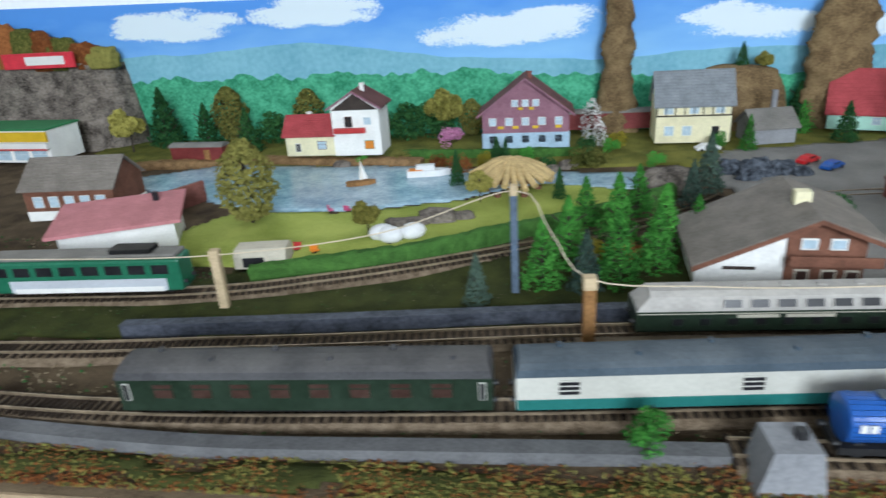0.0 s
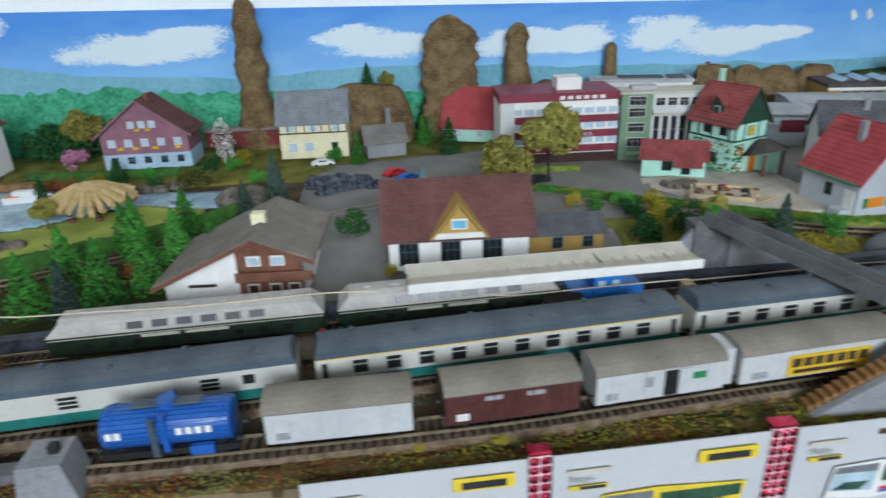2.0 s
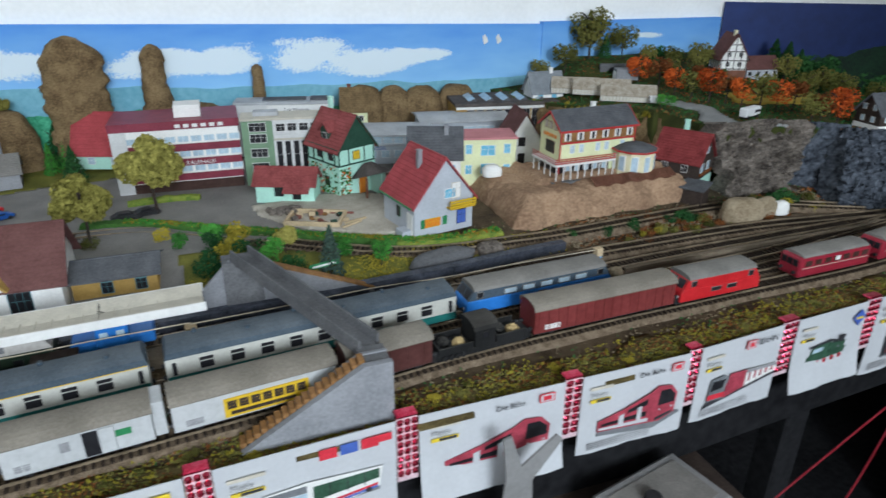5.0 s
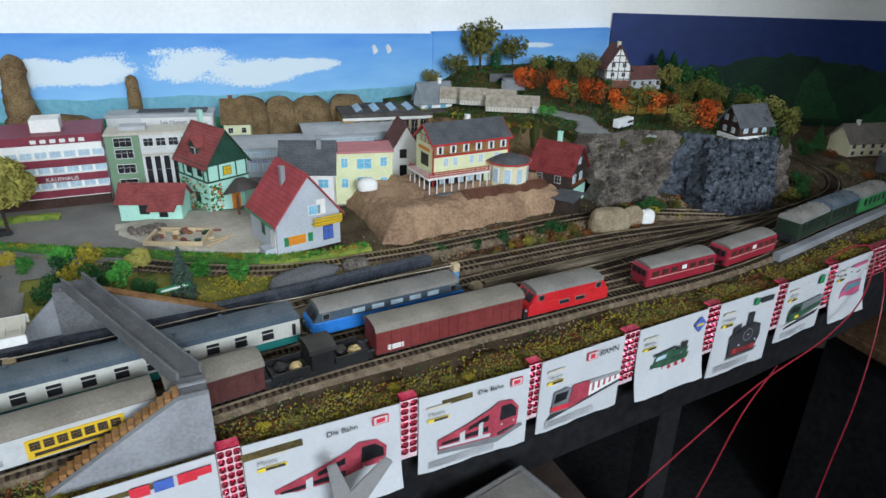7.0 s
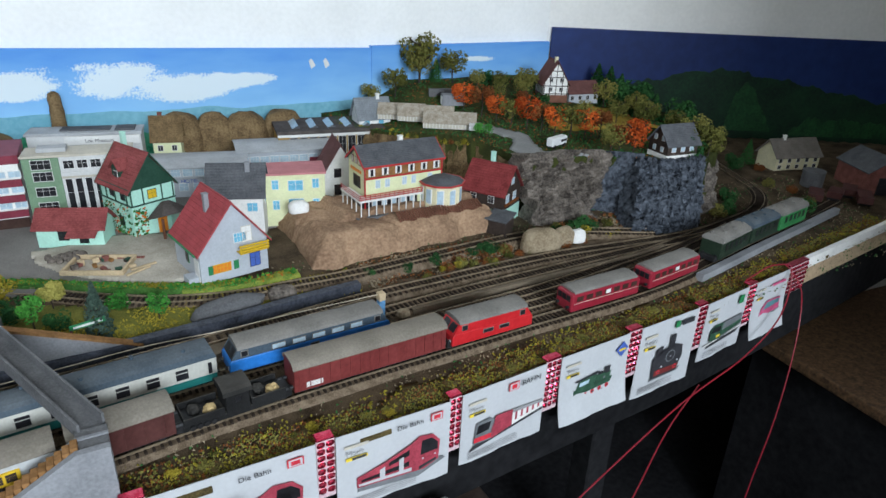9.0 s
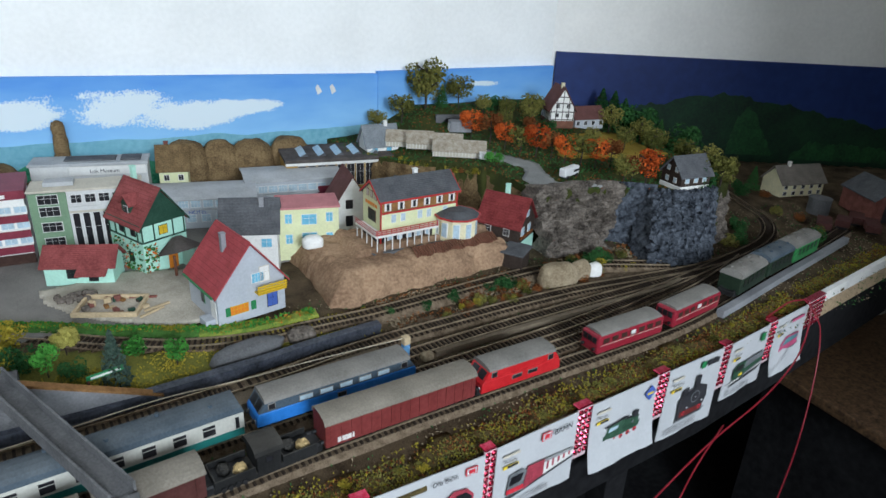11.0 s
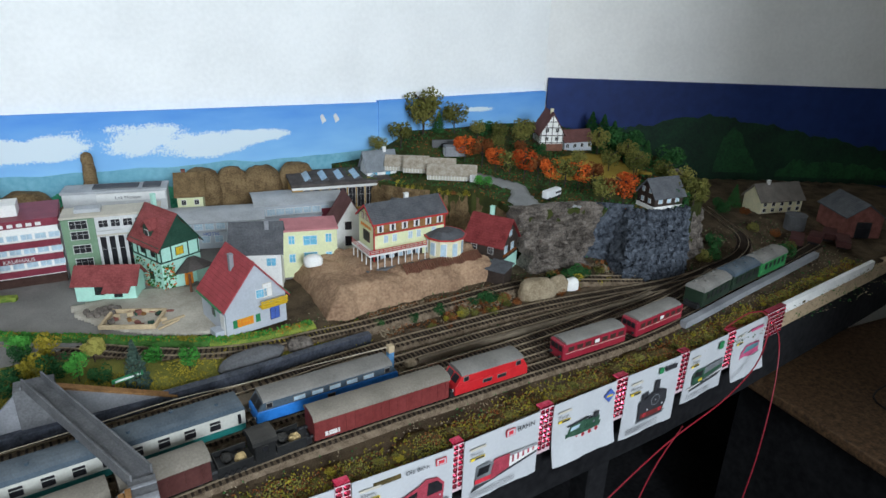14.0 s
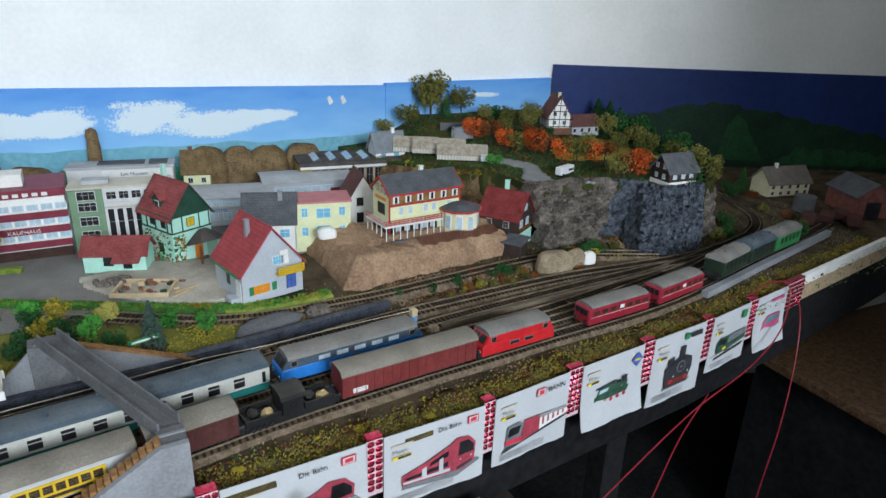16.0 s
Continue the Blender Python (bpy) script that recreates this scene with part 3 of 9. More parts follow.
patch("road_hill", "road_grey", "narrow grey road over the hill", [(0.80, 0.80), (0.90, 0.70), (0.93, 0.56), (0.87, 0.49), (0.858, 0.43), (0.90, 0.40), (1.06, 0.355), (1.07, 0.385), (0.93, 0.43), (0.95, 0.50), (0.99, 0.58), (0.95, 0.70), (0.85, 0.82)], 0.005, 0.009, 0.003, "road", zf=hill_z)


def rock_face(name, base, top, z0, z1, material, label, amp, freq, seed, nu=60, nv=28, cell=False):
    """A steep rocky face between a base line and a top line in plan."""
    bl, tl = smoothed([(*p, 0) for p in base], 0.01), smoothed([(*p, 0) for p in top], 0.01)
    bm = B()
    grid = []
    for i in range(nu):
        a = bl[min(len(bl) - 1, int(i / (nu - 1) * (len(bl) - 1)))]
        b = tl[min(len(tl) - 1, int(i / (nu - 1) * (len(tl) - 1)))]
        col = []
        for j in range(nv):
            t = j / (nv - 1)
            p = a.lerp(b, t**1.2)
            p.z = z0 + (z1 - z0) * t
            q = p * freq + Vector((seed, seed, seed))
            k = noise.fractal(q, 0.9, 2.0, 4) + 0.5 - 1.1 * noise.voronoi(q * 0.6)[0][0]
            if cell:
                k = 0.4 * k + 1.5 - 2.4 * noise.voronoi(q * 1.3)[0][0]
            p += Vector((-0.15, -0.8, 0.35)) * amp * k
            col.append(bm.verts.new(p))
        grid.append(col)
    for i in range(nu - 1):
        for j in range(nv - 1):
            bm.faces.new((grid[i][j], grid[i + 1][j], grid[i + 1][j + 1], grid[i][j + 1]))
    ext = bmesh.ops.extrude_edge_only(bm, edges=[e for e in bm.edges if len(e.link_faces) == 1])
    for v in ext["geom"]:
        if isinstance(v, bmesh.types.BMVert):
            v.co += Vector((0.0, 0.05, -0.012))
    return tagged(part(name, bm, material), label, "rock face", kind="structure")


rock_face("rock_face_grey", [(0.832, 0.325), (0.93, 0.30), (1.000, 0.315)], [(0.842, 0.405), (0.95, 0.385), (1.055, 0.362)], -0.01, 0.142, "rock_grey", "tall grey-brown craggy plaster rock face", 0.042, 30, 2.0, 130, 70)
# dark slate sheet set back in the gap, standing in for its shadow
rock_face("rock_face_cleft", [(0.985, 0.345), (1.02, 0.335), (1.075, 0.285)], [(1.03, 0.372), (1.07, 0.357), (1.12, 0.318)], -0.01, 0.138, "rock_slate", "cleft between the rock faces, its shadow given by dark slate", 0.012, 40, 6.0, 40, 40)
rock_face("rock_face_slate", [(1.020, 0.225), (1.09, 0.205), (1.185, 0.212), (1.23, 0.25)], [(1.105, 0.318), (1.13, 0.29), (1.21, 0.262), (1.25, 0.275)], -0.01, 0.132, "rock_slate", "blue-grey broken slate rock face", 0.017, 62, 5.0, 150, 80, cell=True)
rock_face("rock_face_east", [(1.22, 0.235), (1.31, 0.255), (1.40, 0.33), (1.56, 0.50)], [(1.24, 0.27), (1.32, 0.285), (1.395, 0.37), (1.57, 0.56)], -0.01, 0.12, "rock_grey", "overgrown grey rock slope", 0.03, 28, 8.0, 60, 20)
rock_face("retaining_wall", [(0.60, 0.885), (0.70, 0.735), (0.835, 0.60), (0.845, 0.42)], [(0.602, 0.90), (0.708, 0.75), (0.84, 0.615), (0.852, 0.43)], -0.01, 0.112, "rock_brown", "brown stone retaining bank below the hill road", 0.012, 40, 11.0, 90, 16)

for nm, x, y, z, yaw, w_, hh, lab in (("tunnel_portal", 0.722, 0.722, 0.0, -46, 0.10, 0.085, "grey concrete tunnel portal with a dark mouth"), ("tunnel_portal", 0.925, 0.905, 0.150, -20, 0.07, 0.040, "dark round tunnel mouth in the hillside")):
    tp = thing(nm, (x, y, z), yaw, lab, "tunnel portal", kind="structure")
    arch = [(-w_ * 0.22, 0.0)] + [(-w_ * 0.22 * math.cos(math.pi * k / 8), hh * 0.42 + w_ * 0.22 * math.sin(math.pi * k / 8)) for k in range(9)] + [(w_ * 0.22, 0.0)]
    part("portal_wall", prism(B(), [(-w_ / 2, 0), *arch, (w_ / 2, 0), (w_ / 2, hh), (-w_ / 2, hh)], "y", -0.012, 0.0), "dark_concrete", tp)
    part("mouth", prism(B(), arch, "y", -0.004, -0.001), "glass_dark", tp)

# ---- painted backdrop boards ----


def board_top(x):
    return 0.284 + 0.022 * (0.775 - x) if x < 0.775 else 0.290


bd = tagged(part("backdrop", prism(B(), [(-3.2, -0.01), (0.775, -0.01), (0.775, 0.284), (-3.2, board_top(-3.2))], "y", 1.040, 1.0545), "sky_paint"), "hand-painted blue sky backdrop board with clouds and hills", "backdrop", kind="structure")
tagged(part("backdrop_corner", prism(B(), [(0.775, -0.01), (1.397, -0.01), (1.397, 0.290), (0.775, 0.290)], "y", 1.036, 1.0535), "sky_paint"), "short blue painted backdrop board by the corner", "backdrop", kind="structure")
A = CORNER + RIGHT_DIR * 0.012
E = CORNER + RIGHT_DIR * 2.2
nv = Vector((RIGHT_DIR.y, -RIGHT_DIR.x)) * 0.014
tagged(part("backdrop_night", prism(B(), [A, E, E + nv, A + nv], "z", -0.01, 0.334), "navy_paint"), "dark navy painted backdrop board", "backdrop", kind="structure")


def ragged_strip(name, material, xs, top, foot, y, amp, freq, label, right=False, thick=0.0012):
    """A painted band, as a thin layer on a backdrop board."""
    bm = B()
    pts = []
    x = xs[0]
    while x <= xs[1]:
        t = lerp_table(top, x) + amp * noise.noise(Vector((x * freq, 2.2, y * 7))) + amp * 0.6 * noise.noise(Vector((x * freq * 2.7, 5.2, y)))
        pts.append((x, max(foot + 0.002, t)))
        x += 0.006
    rows = []
    for x, z in pts:
        if right:
            p = CORNER + RIGHT_DIR * x + nv.normalized() * (0.014 + y)
            q = p + nv.normalized() * thick
        else:
            p, q = Vector((x, y + thick)), Vector((x, y))
        rows.append([bm.verts.new((*c, h)) for c, h in ((q, foot), (q, z), (p, z))])
    for a, b in zip(rows, rows[1:]):
        bm.faces.new((a[0], b[0], b[1], a[1]))
        bm.faces.new((a[1], b[1], b[2], a[2]))
    o = part(name, bm, material, None)
    o["label"] = label
    return o


for o in (
    ragged_strip("painted_hills", "far_hill_paint", (-3.1, 0.77), [(-3.1, 0.22), (-1.9, 0.222), (-1.58, 0.238), (-1.25, 0.19), (-0.9, 0.165), (-0.5, 0.18), (-0.2, 0.165), (0.1, 0.155), (0.47, 0.142), (0.77, 0.15)], 0.0, 1.0375, 0.008, 5, "teal painted distant hills"),
    ragged_strip("painted_wood", "painted_trees", (-3.1, 0.77), [(-3.1, 0.17), (-1.7, 0.160), (-1.3, 0.158), (-0.95, 0.135), (-0.5, 0.12), (0.0, 0.10), (0.77, 0.10)], 0.0, 1.0355, 0.018, 17, "painted green woods"),
):
    o.parent = bd
nb = bpy.data.objects["backdrop_night"]
for o in (
    ragged_strip("painted_dark_hills", "dark_green_paint", (0.25, 2.18), [(0.25, 0.16), (0.45, 0.21), (0.62, 0.225), (0.80, 0.20), (1.05, 0.15), (1.4, 0.10), (2.18, 0.06)], 0.0, 0.0015, 0.016, 22, "very dark green painted wooded hills", True),
    ragged_strip("painted_bush", "light_green_paint", (0.62, 0.78), [(0.62, 0.06), (0.635, 0.15), (0.665, 0.185), (0.70, 0.165), (0.735, 0.10), (0.78, 0.035)], 0.03, 0.004, 0.014, 34, "brighter green painted bushes", True),
    ragged_strip("painted_bush", "light_green_paint", (0.84, 1.5), [(0.84, 0.03), (0.90, 0.085), (1.05, 0.075), (1.5, 0.03)], 0.02, 0.004, 0.016, 30, "brighter green painted bushes", True),
):
    o.parent = nb


for bxx in (0.600, 0.640):
    o = part("painted_bird", prism(B(), [(bxx, 0.235), (bxx + 0.012, 0.243), (bxx + 0.008, 0.252), (bxx + 0.001, 0.262), (bxx - 0.006, 0.255)], "y", 1.0385, 1.0398), "white_trim", bd, "small white paint fleck")


# ---- tracks ----
SLEEPER = bpy.data.meshes.new("sleeper")
sb_ = box(bmesh.new(), -0.0016, 0.0016, -0.0175, 0.0175, 0.003, 0.006)
sb_.to_mesh(SLEEPER)
sb_.free()
SLEEPER.materials.append(M["sleeper"])


def track(name, pts, label, near=None):
    line = [p for p in smoothed([(*p, 0) if len(p) == 2 else p for p in pts], 0.0085)]
    t = thing(name, (0, 0, 0), 0, label, "railway track", "tracks of the layout")
    bed, sl = B(), B()
    rl = [B(), B()]
    prev = None
    rows, rails = [], [[], []]
    for i, p in enumerate(line):
        d = (line[min(i + 1, len(line) - 1)] - line[max(i - 1, 0)]).normalized()
        n = Vector((-d.y, d.x, 0))
        z = ground_z(p.x, p.y) * 0.3 + p.z
        c = Vector((p.x, p.y, z))
        j = 0.0012 * noise.noise(p * 90)
        rows.append([bed.verts.new(c + n * o + Vector((0, 0, h))) for o, h in ((-0.026 + j, -0.010), (-0.018, 0.0035 + j), (0.018, 0.0035 - j), (0.026 + j, -0.010))])
        w, l, h = 0.0016, 0.0175, 0.0030
        a = [c + n * (sx * l) + d * (sy * w) + Vector((0, 0, zz)) for zz in (0.003, 0.003 + h) for sx, sy in ((-1, -1), (1, -1), (1, 1), (-1, 1))]
        if near and near[0] < p.x < near[1]:
            o = new("sleeper", SLEEPER)
            o.parent = t
            o.matrix_basis = Matrix.Translation(c) @ Matrix.Rotation(math.atan2(d.y, d.x), 4, "Z")
        else:
            v = [sl.verts.new(q) for q in a]
            for f in ((4, 5, 6, 7), (0, 1, 5, 4), (1, 2, 6, 5), (2, 3, 7, 6), (3, 0, 4, 7)):
                sl.faces.new([v[k] for k in f])
        for k, o in enumerate((-0.0104, 0.0104)):
            rails[k].append([rl[k].verts.new(c + n * (o + s) + Vector((0, 0, zz))) for s, zz in ((-0.0007, 0.0055), (-0.0007, 0.0085), (0.0007, 0.0085), (0.0007, 0.0055))])
    for a, b in zip(rows, rows[1:]):
        for k in range(3):
            bed.faces.new((a[k], b[k], b[k + 1], a[k + 1]))
    for k in (0, 1):
        for a, b in zip(rails[k], rails[k][1:]):
            for q in range(3):
                rl[k].faces.new((a[q], b[q], b[q + 1], a[q + 1]))
        part("rail", rl[k], "rail_steel", t)
    part("ballast_bed", bed, "ballast", t)
    s = part("sleeper_rest", sl, "sleeper", t)
    s["kind"] = "stuff"
    return t


T1 = [(-0.86, -0.076), (-0.75, -0.074), (-0.5, -0.066), (-0.3, -0.048), (-0.05, -0.022), (0.2, 0.002), (0.43, 0.008), (0.65, 0.011), (0.85, 0.017), (1.0, 0.038), (1.2, 0.078), (1.42, 0.113), (1.65, 0.16)]
T2 = [(-2.1, -0.045), (-1.6, -0.052), (-1.38, -0.056), (-1.03, -0.034), (-0.61, 0.008), (-0.23, 0.047), (0.13, 0.077), (0.4, 0.088), (0.7, 0.100), (0.9, 0.122), (1.05, 0.142), (1.2, 0.166), (1.38, 0.200), (1.50, 0.27), (1.56, 0.38), (1.62, 0.5)]
T3 = [(-2.1, 0.02), (-1.6, 0.04), (-1.3, 0.065), (-0.92, 0.105), (-0.6, 0.125), (-0.3, 0.145), (0.137, 0.172), (0.3, 0.19), (0.47, 0.200), (0.76, 0.200), (0.95, 0.18), (1.1, 0.164), (1.2, 0.166)]
track("railway_track", T1, "brown model railway track along the layout's edge", (-0.95, 1.15))
track("railway_track", T2, "straight model railway track with dark sleepers", (0.30, 1.40))
track("railway_track", T3, "model railway track with dark sleepers and brown ballast")
track("railway_track", [(0.25, 0.128), (0.5, 0.145), (0.75, 0.150), (0.95, 0.150), (1.06, 0.145)], "model railway siding beside the station tracks")
track("railway_track", [(0.55, 0.055), (0.75, 0.062), (0.95, 0.085), (1.1, 0.115), (1.25, 0.16)], "model railway siding with brown rails")
track("railway_track", [(-0.72, 0.45, 0.004), (-0.55, 0.52, 0.004), (-0.3, 0.53, 0.004), (-0.11, 0.439, 0.004), (0.0, 0.365, 0.004), (0.086, 0.315, 0.004), (0.202, 0.284, 0.004), (0.3, 0.280, 0.004), (0.437, 0.279, 0.004), (0.678, 0.292, 0.004), (0.80, 0.29, 0.004), (0.92, 0.262, 0.004), (1.05, 0.2, 0.004)], "curved branch line track with dark sleepers")
track("railway_track", [(-2.3, 0.14), (-1.75, 0.165), (-1.45, 0.185), (-1.3, 0.225), (-1.1, 0.298), (-0.92, 0.375), (-0.80, 0.45), (-0.72, 0.53)], "curved tram line past the pond hedge")


def at_track(line, x):
    pts = smoothed([(*p, 0) for p in line], 0.01)
    for a, b in zip(pts, pts[1:]):
        if a.x <= x <= b.x:
            return a.lerp(b, (x - a.x) / (b.x - a.x))
    return pts[-1]


# ---- rolling stock ----
RAIL = 0.0085


def ends(line, x0, x1):
    p, q = at_track(line, x0), at_track(line, x1)
    d = q - p
    return (p + q) / 2, math.degrees(math.atan2(d.y, d.x)), d.length


def wheels(t, L, n, r=0.0062, w=0.026):
    """Bogies or axles, dark iron, under a vehicle of length L."""
    xs = (-L * 0.36, L * 0.36)
    for x in xs:
        offs = (-0.015, 0.015) if n == 2 else (0.0,)
        if n == 2:
            bg = part("bogie", bx(x - 0.025, x + 0.025, -w / 2, w / 2, RAIL + 0.003, RAIL + 0.012), "black_iron", t)
        for o in offs:
            for s in (-1, 1):
                bm = cyl(B(), (x + o, s * 0.0088 - 0.0012, RAIL + r), (x + o, s * 0.0088 + 0.0012, RAIL + r), r, n=14)
                part("wheel", bm, "black_iron", bg if n == 2 else t)
    for s in (-1, 1):
        for y in (-0.010, 0.010):
            part("buffer", cyl(B(), (s * (L / 2 - 0.001), y, 0.0205), (s * (L / 2 + 0.004), y, 0.0205), 0.0022, n=8), "black_iron", t)


def roof_arc(W, z0, rise, n=8, ov=0.0008):
    return [(-(W / 2 + ov) * math.cos(math.pi * i / n), z0 + rise * math.sin(math.pi * i / n) ** 0.7) for i in range(n + 1)]


def side_windows(t, L, W, xs, z, w, h, pane, frame, both=True):
    for x in xs:
        for s in (-1, 1) if both else (-1,):
            y = s * W / 2
            f = part("window", bevelled(box(B(), x - w / 2, x + w / 2, y - 0.0004, y + 0.0004, z, z + h), 0.0003), frame, t)
            cuts = (0.0008, h * 0.60, h * 0.60 + 0.0012, h - 0.0008) if h > 0.013 and w > 0.012 else (0.0008, h - 0.0008)
            for lo, hi in zip(cuts[::2], cuts[1::2]):
                part("pane", box(B(), x - w / 2 + 0.0010, x + w / 2 - 0.0010, y - 0.0007, y + 0.0007, z + lo, z + hi), pane, f)


def bars(parent, x, z, w, h, y, material, rows=1, gap=0.4):
    for i in range(rows):
        hh = h / (rows + (rows - 1) * gap)
        part("lettering", box(B(), x - w / 2, x + w / 2, y - 0.0006, y + 0.0002, z + i * hh * (1 + gap), z + i * hh * (1 + gap) + hh), material, parent)


def coach(line, x0, x1, body, band, roof, label, W=0.034, zt=0.045, rise=0.011, zb=0.015, nwin=9, win=("glass_dark", "ivory"), ww=0.0165, wz=0.0270, wh=0.0135, ends_only=False, stripe=None):
    c, yaw, L = ends(line, x0, x1)
    t = thing("passenger_coach", (c.x, c.y, 0), yaw, label, "railway coach", "rolling stock")
    part("body", bevelled(box(B(), -L / 2, L / 2, -W / 2, W / 2, zb, zt), 0.0015, 2), body, t)
    if band:
        part("lower_band", bx(-L / 2 + 0.001, L / 2 - 0.001, -W / 2 - 0.0005, W / 2 + 0.0005, zb + 0.0005, zb + 0.0095, bev=0.0003), band, t)
    if stripe:
        part("roof_stripe", bx(-L / 2 + 0.001, L / 2 - 0.001, -W / 2 - 0.0006, W / 2 + 0.0006, zt - 0.0022, zt - 0.0008, bev=0.0002), stripe, t)
    bm = prism(B(), roof_arc(W, zt - 0.001, rise), "x", -L / 2, L / 2)
    for v in bm.verts:
        if abs(v.co.x) > L / 2 - 0.001 and v.co.z > zt + 0.003:
            v.co.x *= 1 - 0.010 * (v.co.z - zt) / rise / max(L, 0.1)
    part("roof", bm, roof, t, smooth=False)
    for k in range(6):
        x = -L * 0.4 + k * L * 0.16
        part("roof_vent", cyl(B(), (x, 0.006 * (-1) ** k, zt + rise - 0.003), (x, 0.006 * (-1) ** k, zt + rise + 0.0012), 0.0026, n=8), roof, t)
    if nwin:
        xs = [(-0.5 + (i + 0.75) / (nwin + 0.5)) * L * 0.90 for i in range(nwin)]
        side_windows(t, L, W, xs, wz, ww, wh, *win)
    if nwin > 5:
        side_windows(t, L, W, (-L / 2 + 0.009, L / 2 - 0.009), wz - 0.002, 0.0065, wh + 0.002, "glass_dark", "ivory")
    part("underframe", box(B(), -L * 0.22, L * 0.22, -W * 0.36, W * 0.36, 0.011, zb), "black_iron", t)
    wheels(t, L, 2)
    return t


coach(T2, -1.385, -1.050, "coach_green", None, "dusty_roof", "dark green old express coach with a dusty grey roof", nwin=8, win=("glass_brown", "coach_green"), ww=0.019)
ca = coach(T2, -1.032, -0.634, "ivory", "teal", "dusty_steel", "ivory and teal luggage coach with a grey roof", nwin=0)
for x in (-0.155, -0.005, 0.12):
    for s in (-1, 1):
        g = part("louvre", box(B(), x - 0.009, x + 0.009, s * 0.017 - 0.0006, s * 0.017 + 0.0006, 0.028, 0.041), "ivory", ca)
        for k in range(3):
            part("slat", box(B(), x - 0.0085, x + 0.0085, s * 0.017 - 0.0011, s * 0.017 + 0.0011, 0.029 + k * 0.004, 0.0315 + k * 0.004), "glass_dark", g)
side_windows(ca, 0.4, 0.034, (0.155,), 0.030, 0.013, 0.010, "glass_dark", "ivory")
coach(T2, -0.617, -0.240, "ivory", "teal", "dusty_steel", "ivory and teal passenger coach with a grey roof", stripe="yellow_trim", nwin=10)
coach(T2, -0.224, 0.126, "ivory", "teal", "dusty_steel", "ivory and teal passenger coach with a grey roof", nwin=9)


def tall_coach(line, x0, x1):
    """A low-slung two-deck coach with windows in the roof's slope."""
    c, yaw, L = ends(line, x0, x1)
    W, zb, zt = 0.034, 0.013, 0.034
    t = thing("passenger_coach", (c.x, c.y, 0), yaw, "dark green double-deck coach with a dusty beige roof", "railway coach", "rolling stock")
    part("body", bevelled(box(B(), -L / 2, L / 2, -W / 2, W / 2, zb, zt), 0.0012, 2), "coach_green", t)
    part("waist_line", box(B(), -L / 2 + 0.002, L / 2 - 0.002, -W / 2 - 0.0005, W / 2 + 0.0005, 0.0305, 0.0312), "cream_trim", t)
    prof = [(-W / 2, zt - 0.001), (-W / 2 + 0.004, zt + 0.011), (-W / 2 + 0.009, zt + 0.0145), (W / 2 - 0.009, zt + 0.0145), (W / 2 - 0.004, zt + 0.011), (W / 2, zt - 0.001)]
    bm = prism(B(), prof, "x", -L / 2, L / 2)
    for v in bm.verts:
        if v.co.z > zt + 0.005:
            v.co.x -= math.copysign(0.014, v.co.x)
    part("roof", bm, "coach_pale_roof", t)
    for k in range(6):
        x = -0.055 + k * 0.026
        f = part("window", B_tilt(x, 0.019, -W / 2, zt + 0.0015, -W / 2 + 0.0030, zt + 0.0090, 0.0006), "coach_pale_roof", t)
        part("pane", B_tilt(x, 0.0165, -W / 2 + 0.0003, zt + 0.0022, -W / 2 + 0.0028, zt + 0.0084, 0.0011), "glass_dark", f)
        part("window", B_tilt(x, 0.0165, W / 2, zt + 0.0015, W / 2 - 0.0030, zt + 0.0090, -0.0006), "glass_dark", t)
    side_windows(t, L, W, [-L * 0.36 + i * L * 0.09 for i in range(9)], 0.019, 0.012, 0.008, "glass_dark", "coach_green")
    for k in range(7):
        x = -L * 0.36 + k * L * 0.12
        part("roof_vent", bx(x - 0.004, x + 0.004, -0.003, 0.003, zt + 0.014, zt + 0.0160, bev=0.0004), "coach_pale_roof", t)
    for k, w in enumerate((0.040, 0.046)):
        bars(t, -0.03 + k * 0.05, 0.0268, w, 0.0028, -W / 2 - 0.0003, "cream_trim")
    wheels(t, L, 2)
    return t


def B_tilt(x, w, y0, z0, y1, z1, out):
    bm = B()
    d = Vector((0, y1 - y0, z1 - z0)).normalized()
    n = Vector((0, -d.z, d.y)) * out
    vs = []
    for o in (0, 1):
        for xx, (yy, zz) in ((x - w / 2, (y0, z0)), (x + w / 2, (y0, z0)), (x + w / 2, (y1, z1)), (x - w / 2, (y1, z1))):
            vs.append(bm.verts.new(Vector((xx, yy, zz)) + n * (1 if o else -0.5)))
    for f in ((0, 1, 2, 3), (7, 6, 5, 4), (0, 1, 5, 4), (1, 2, 6, 5), (2, 3, 7, 6), (3, 0, 4, 7)):
        bm.faces.new([vs[i] for i in f])
    return bm


tall_coach(T3, -0.915, -0.618)
tall_coach(T3, -0.604, -0.345)


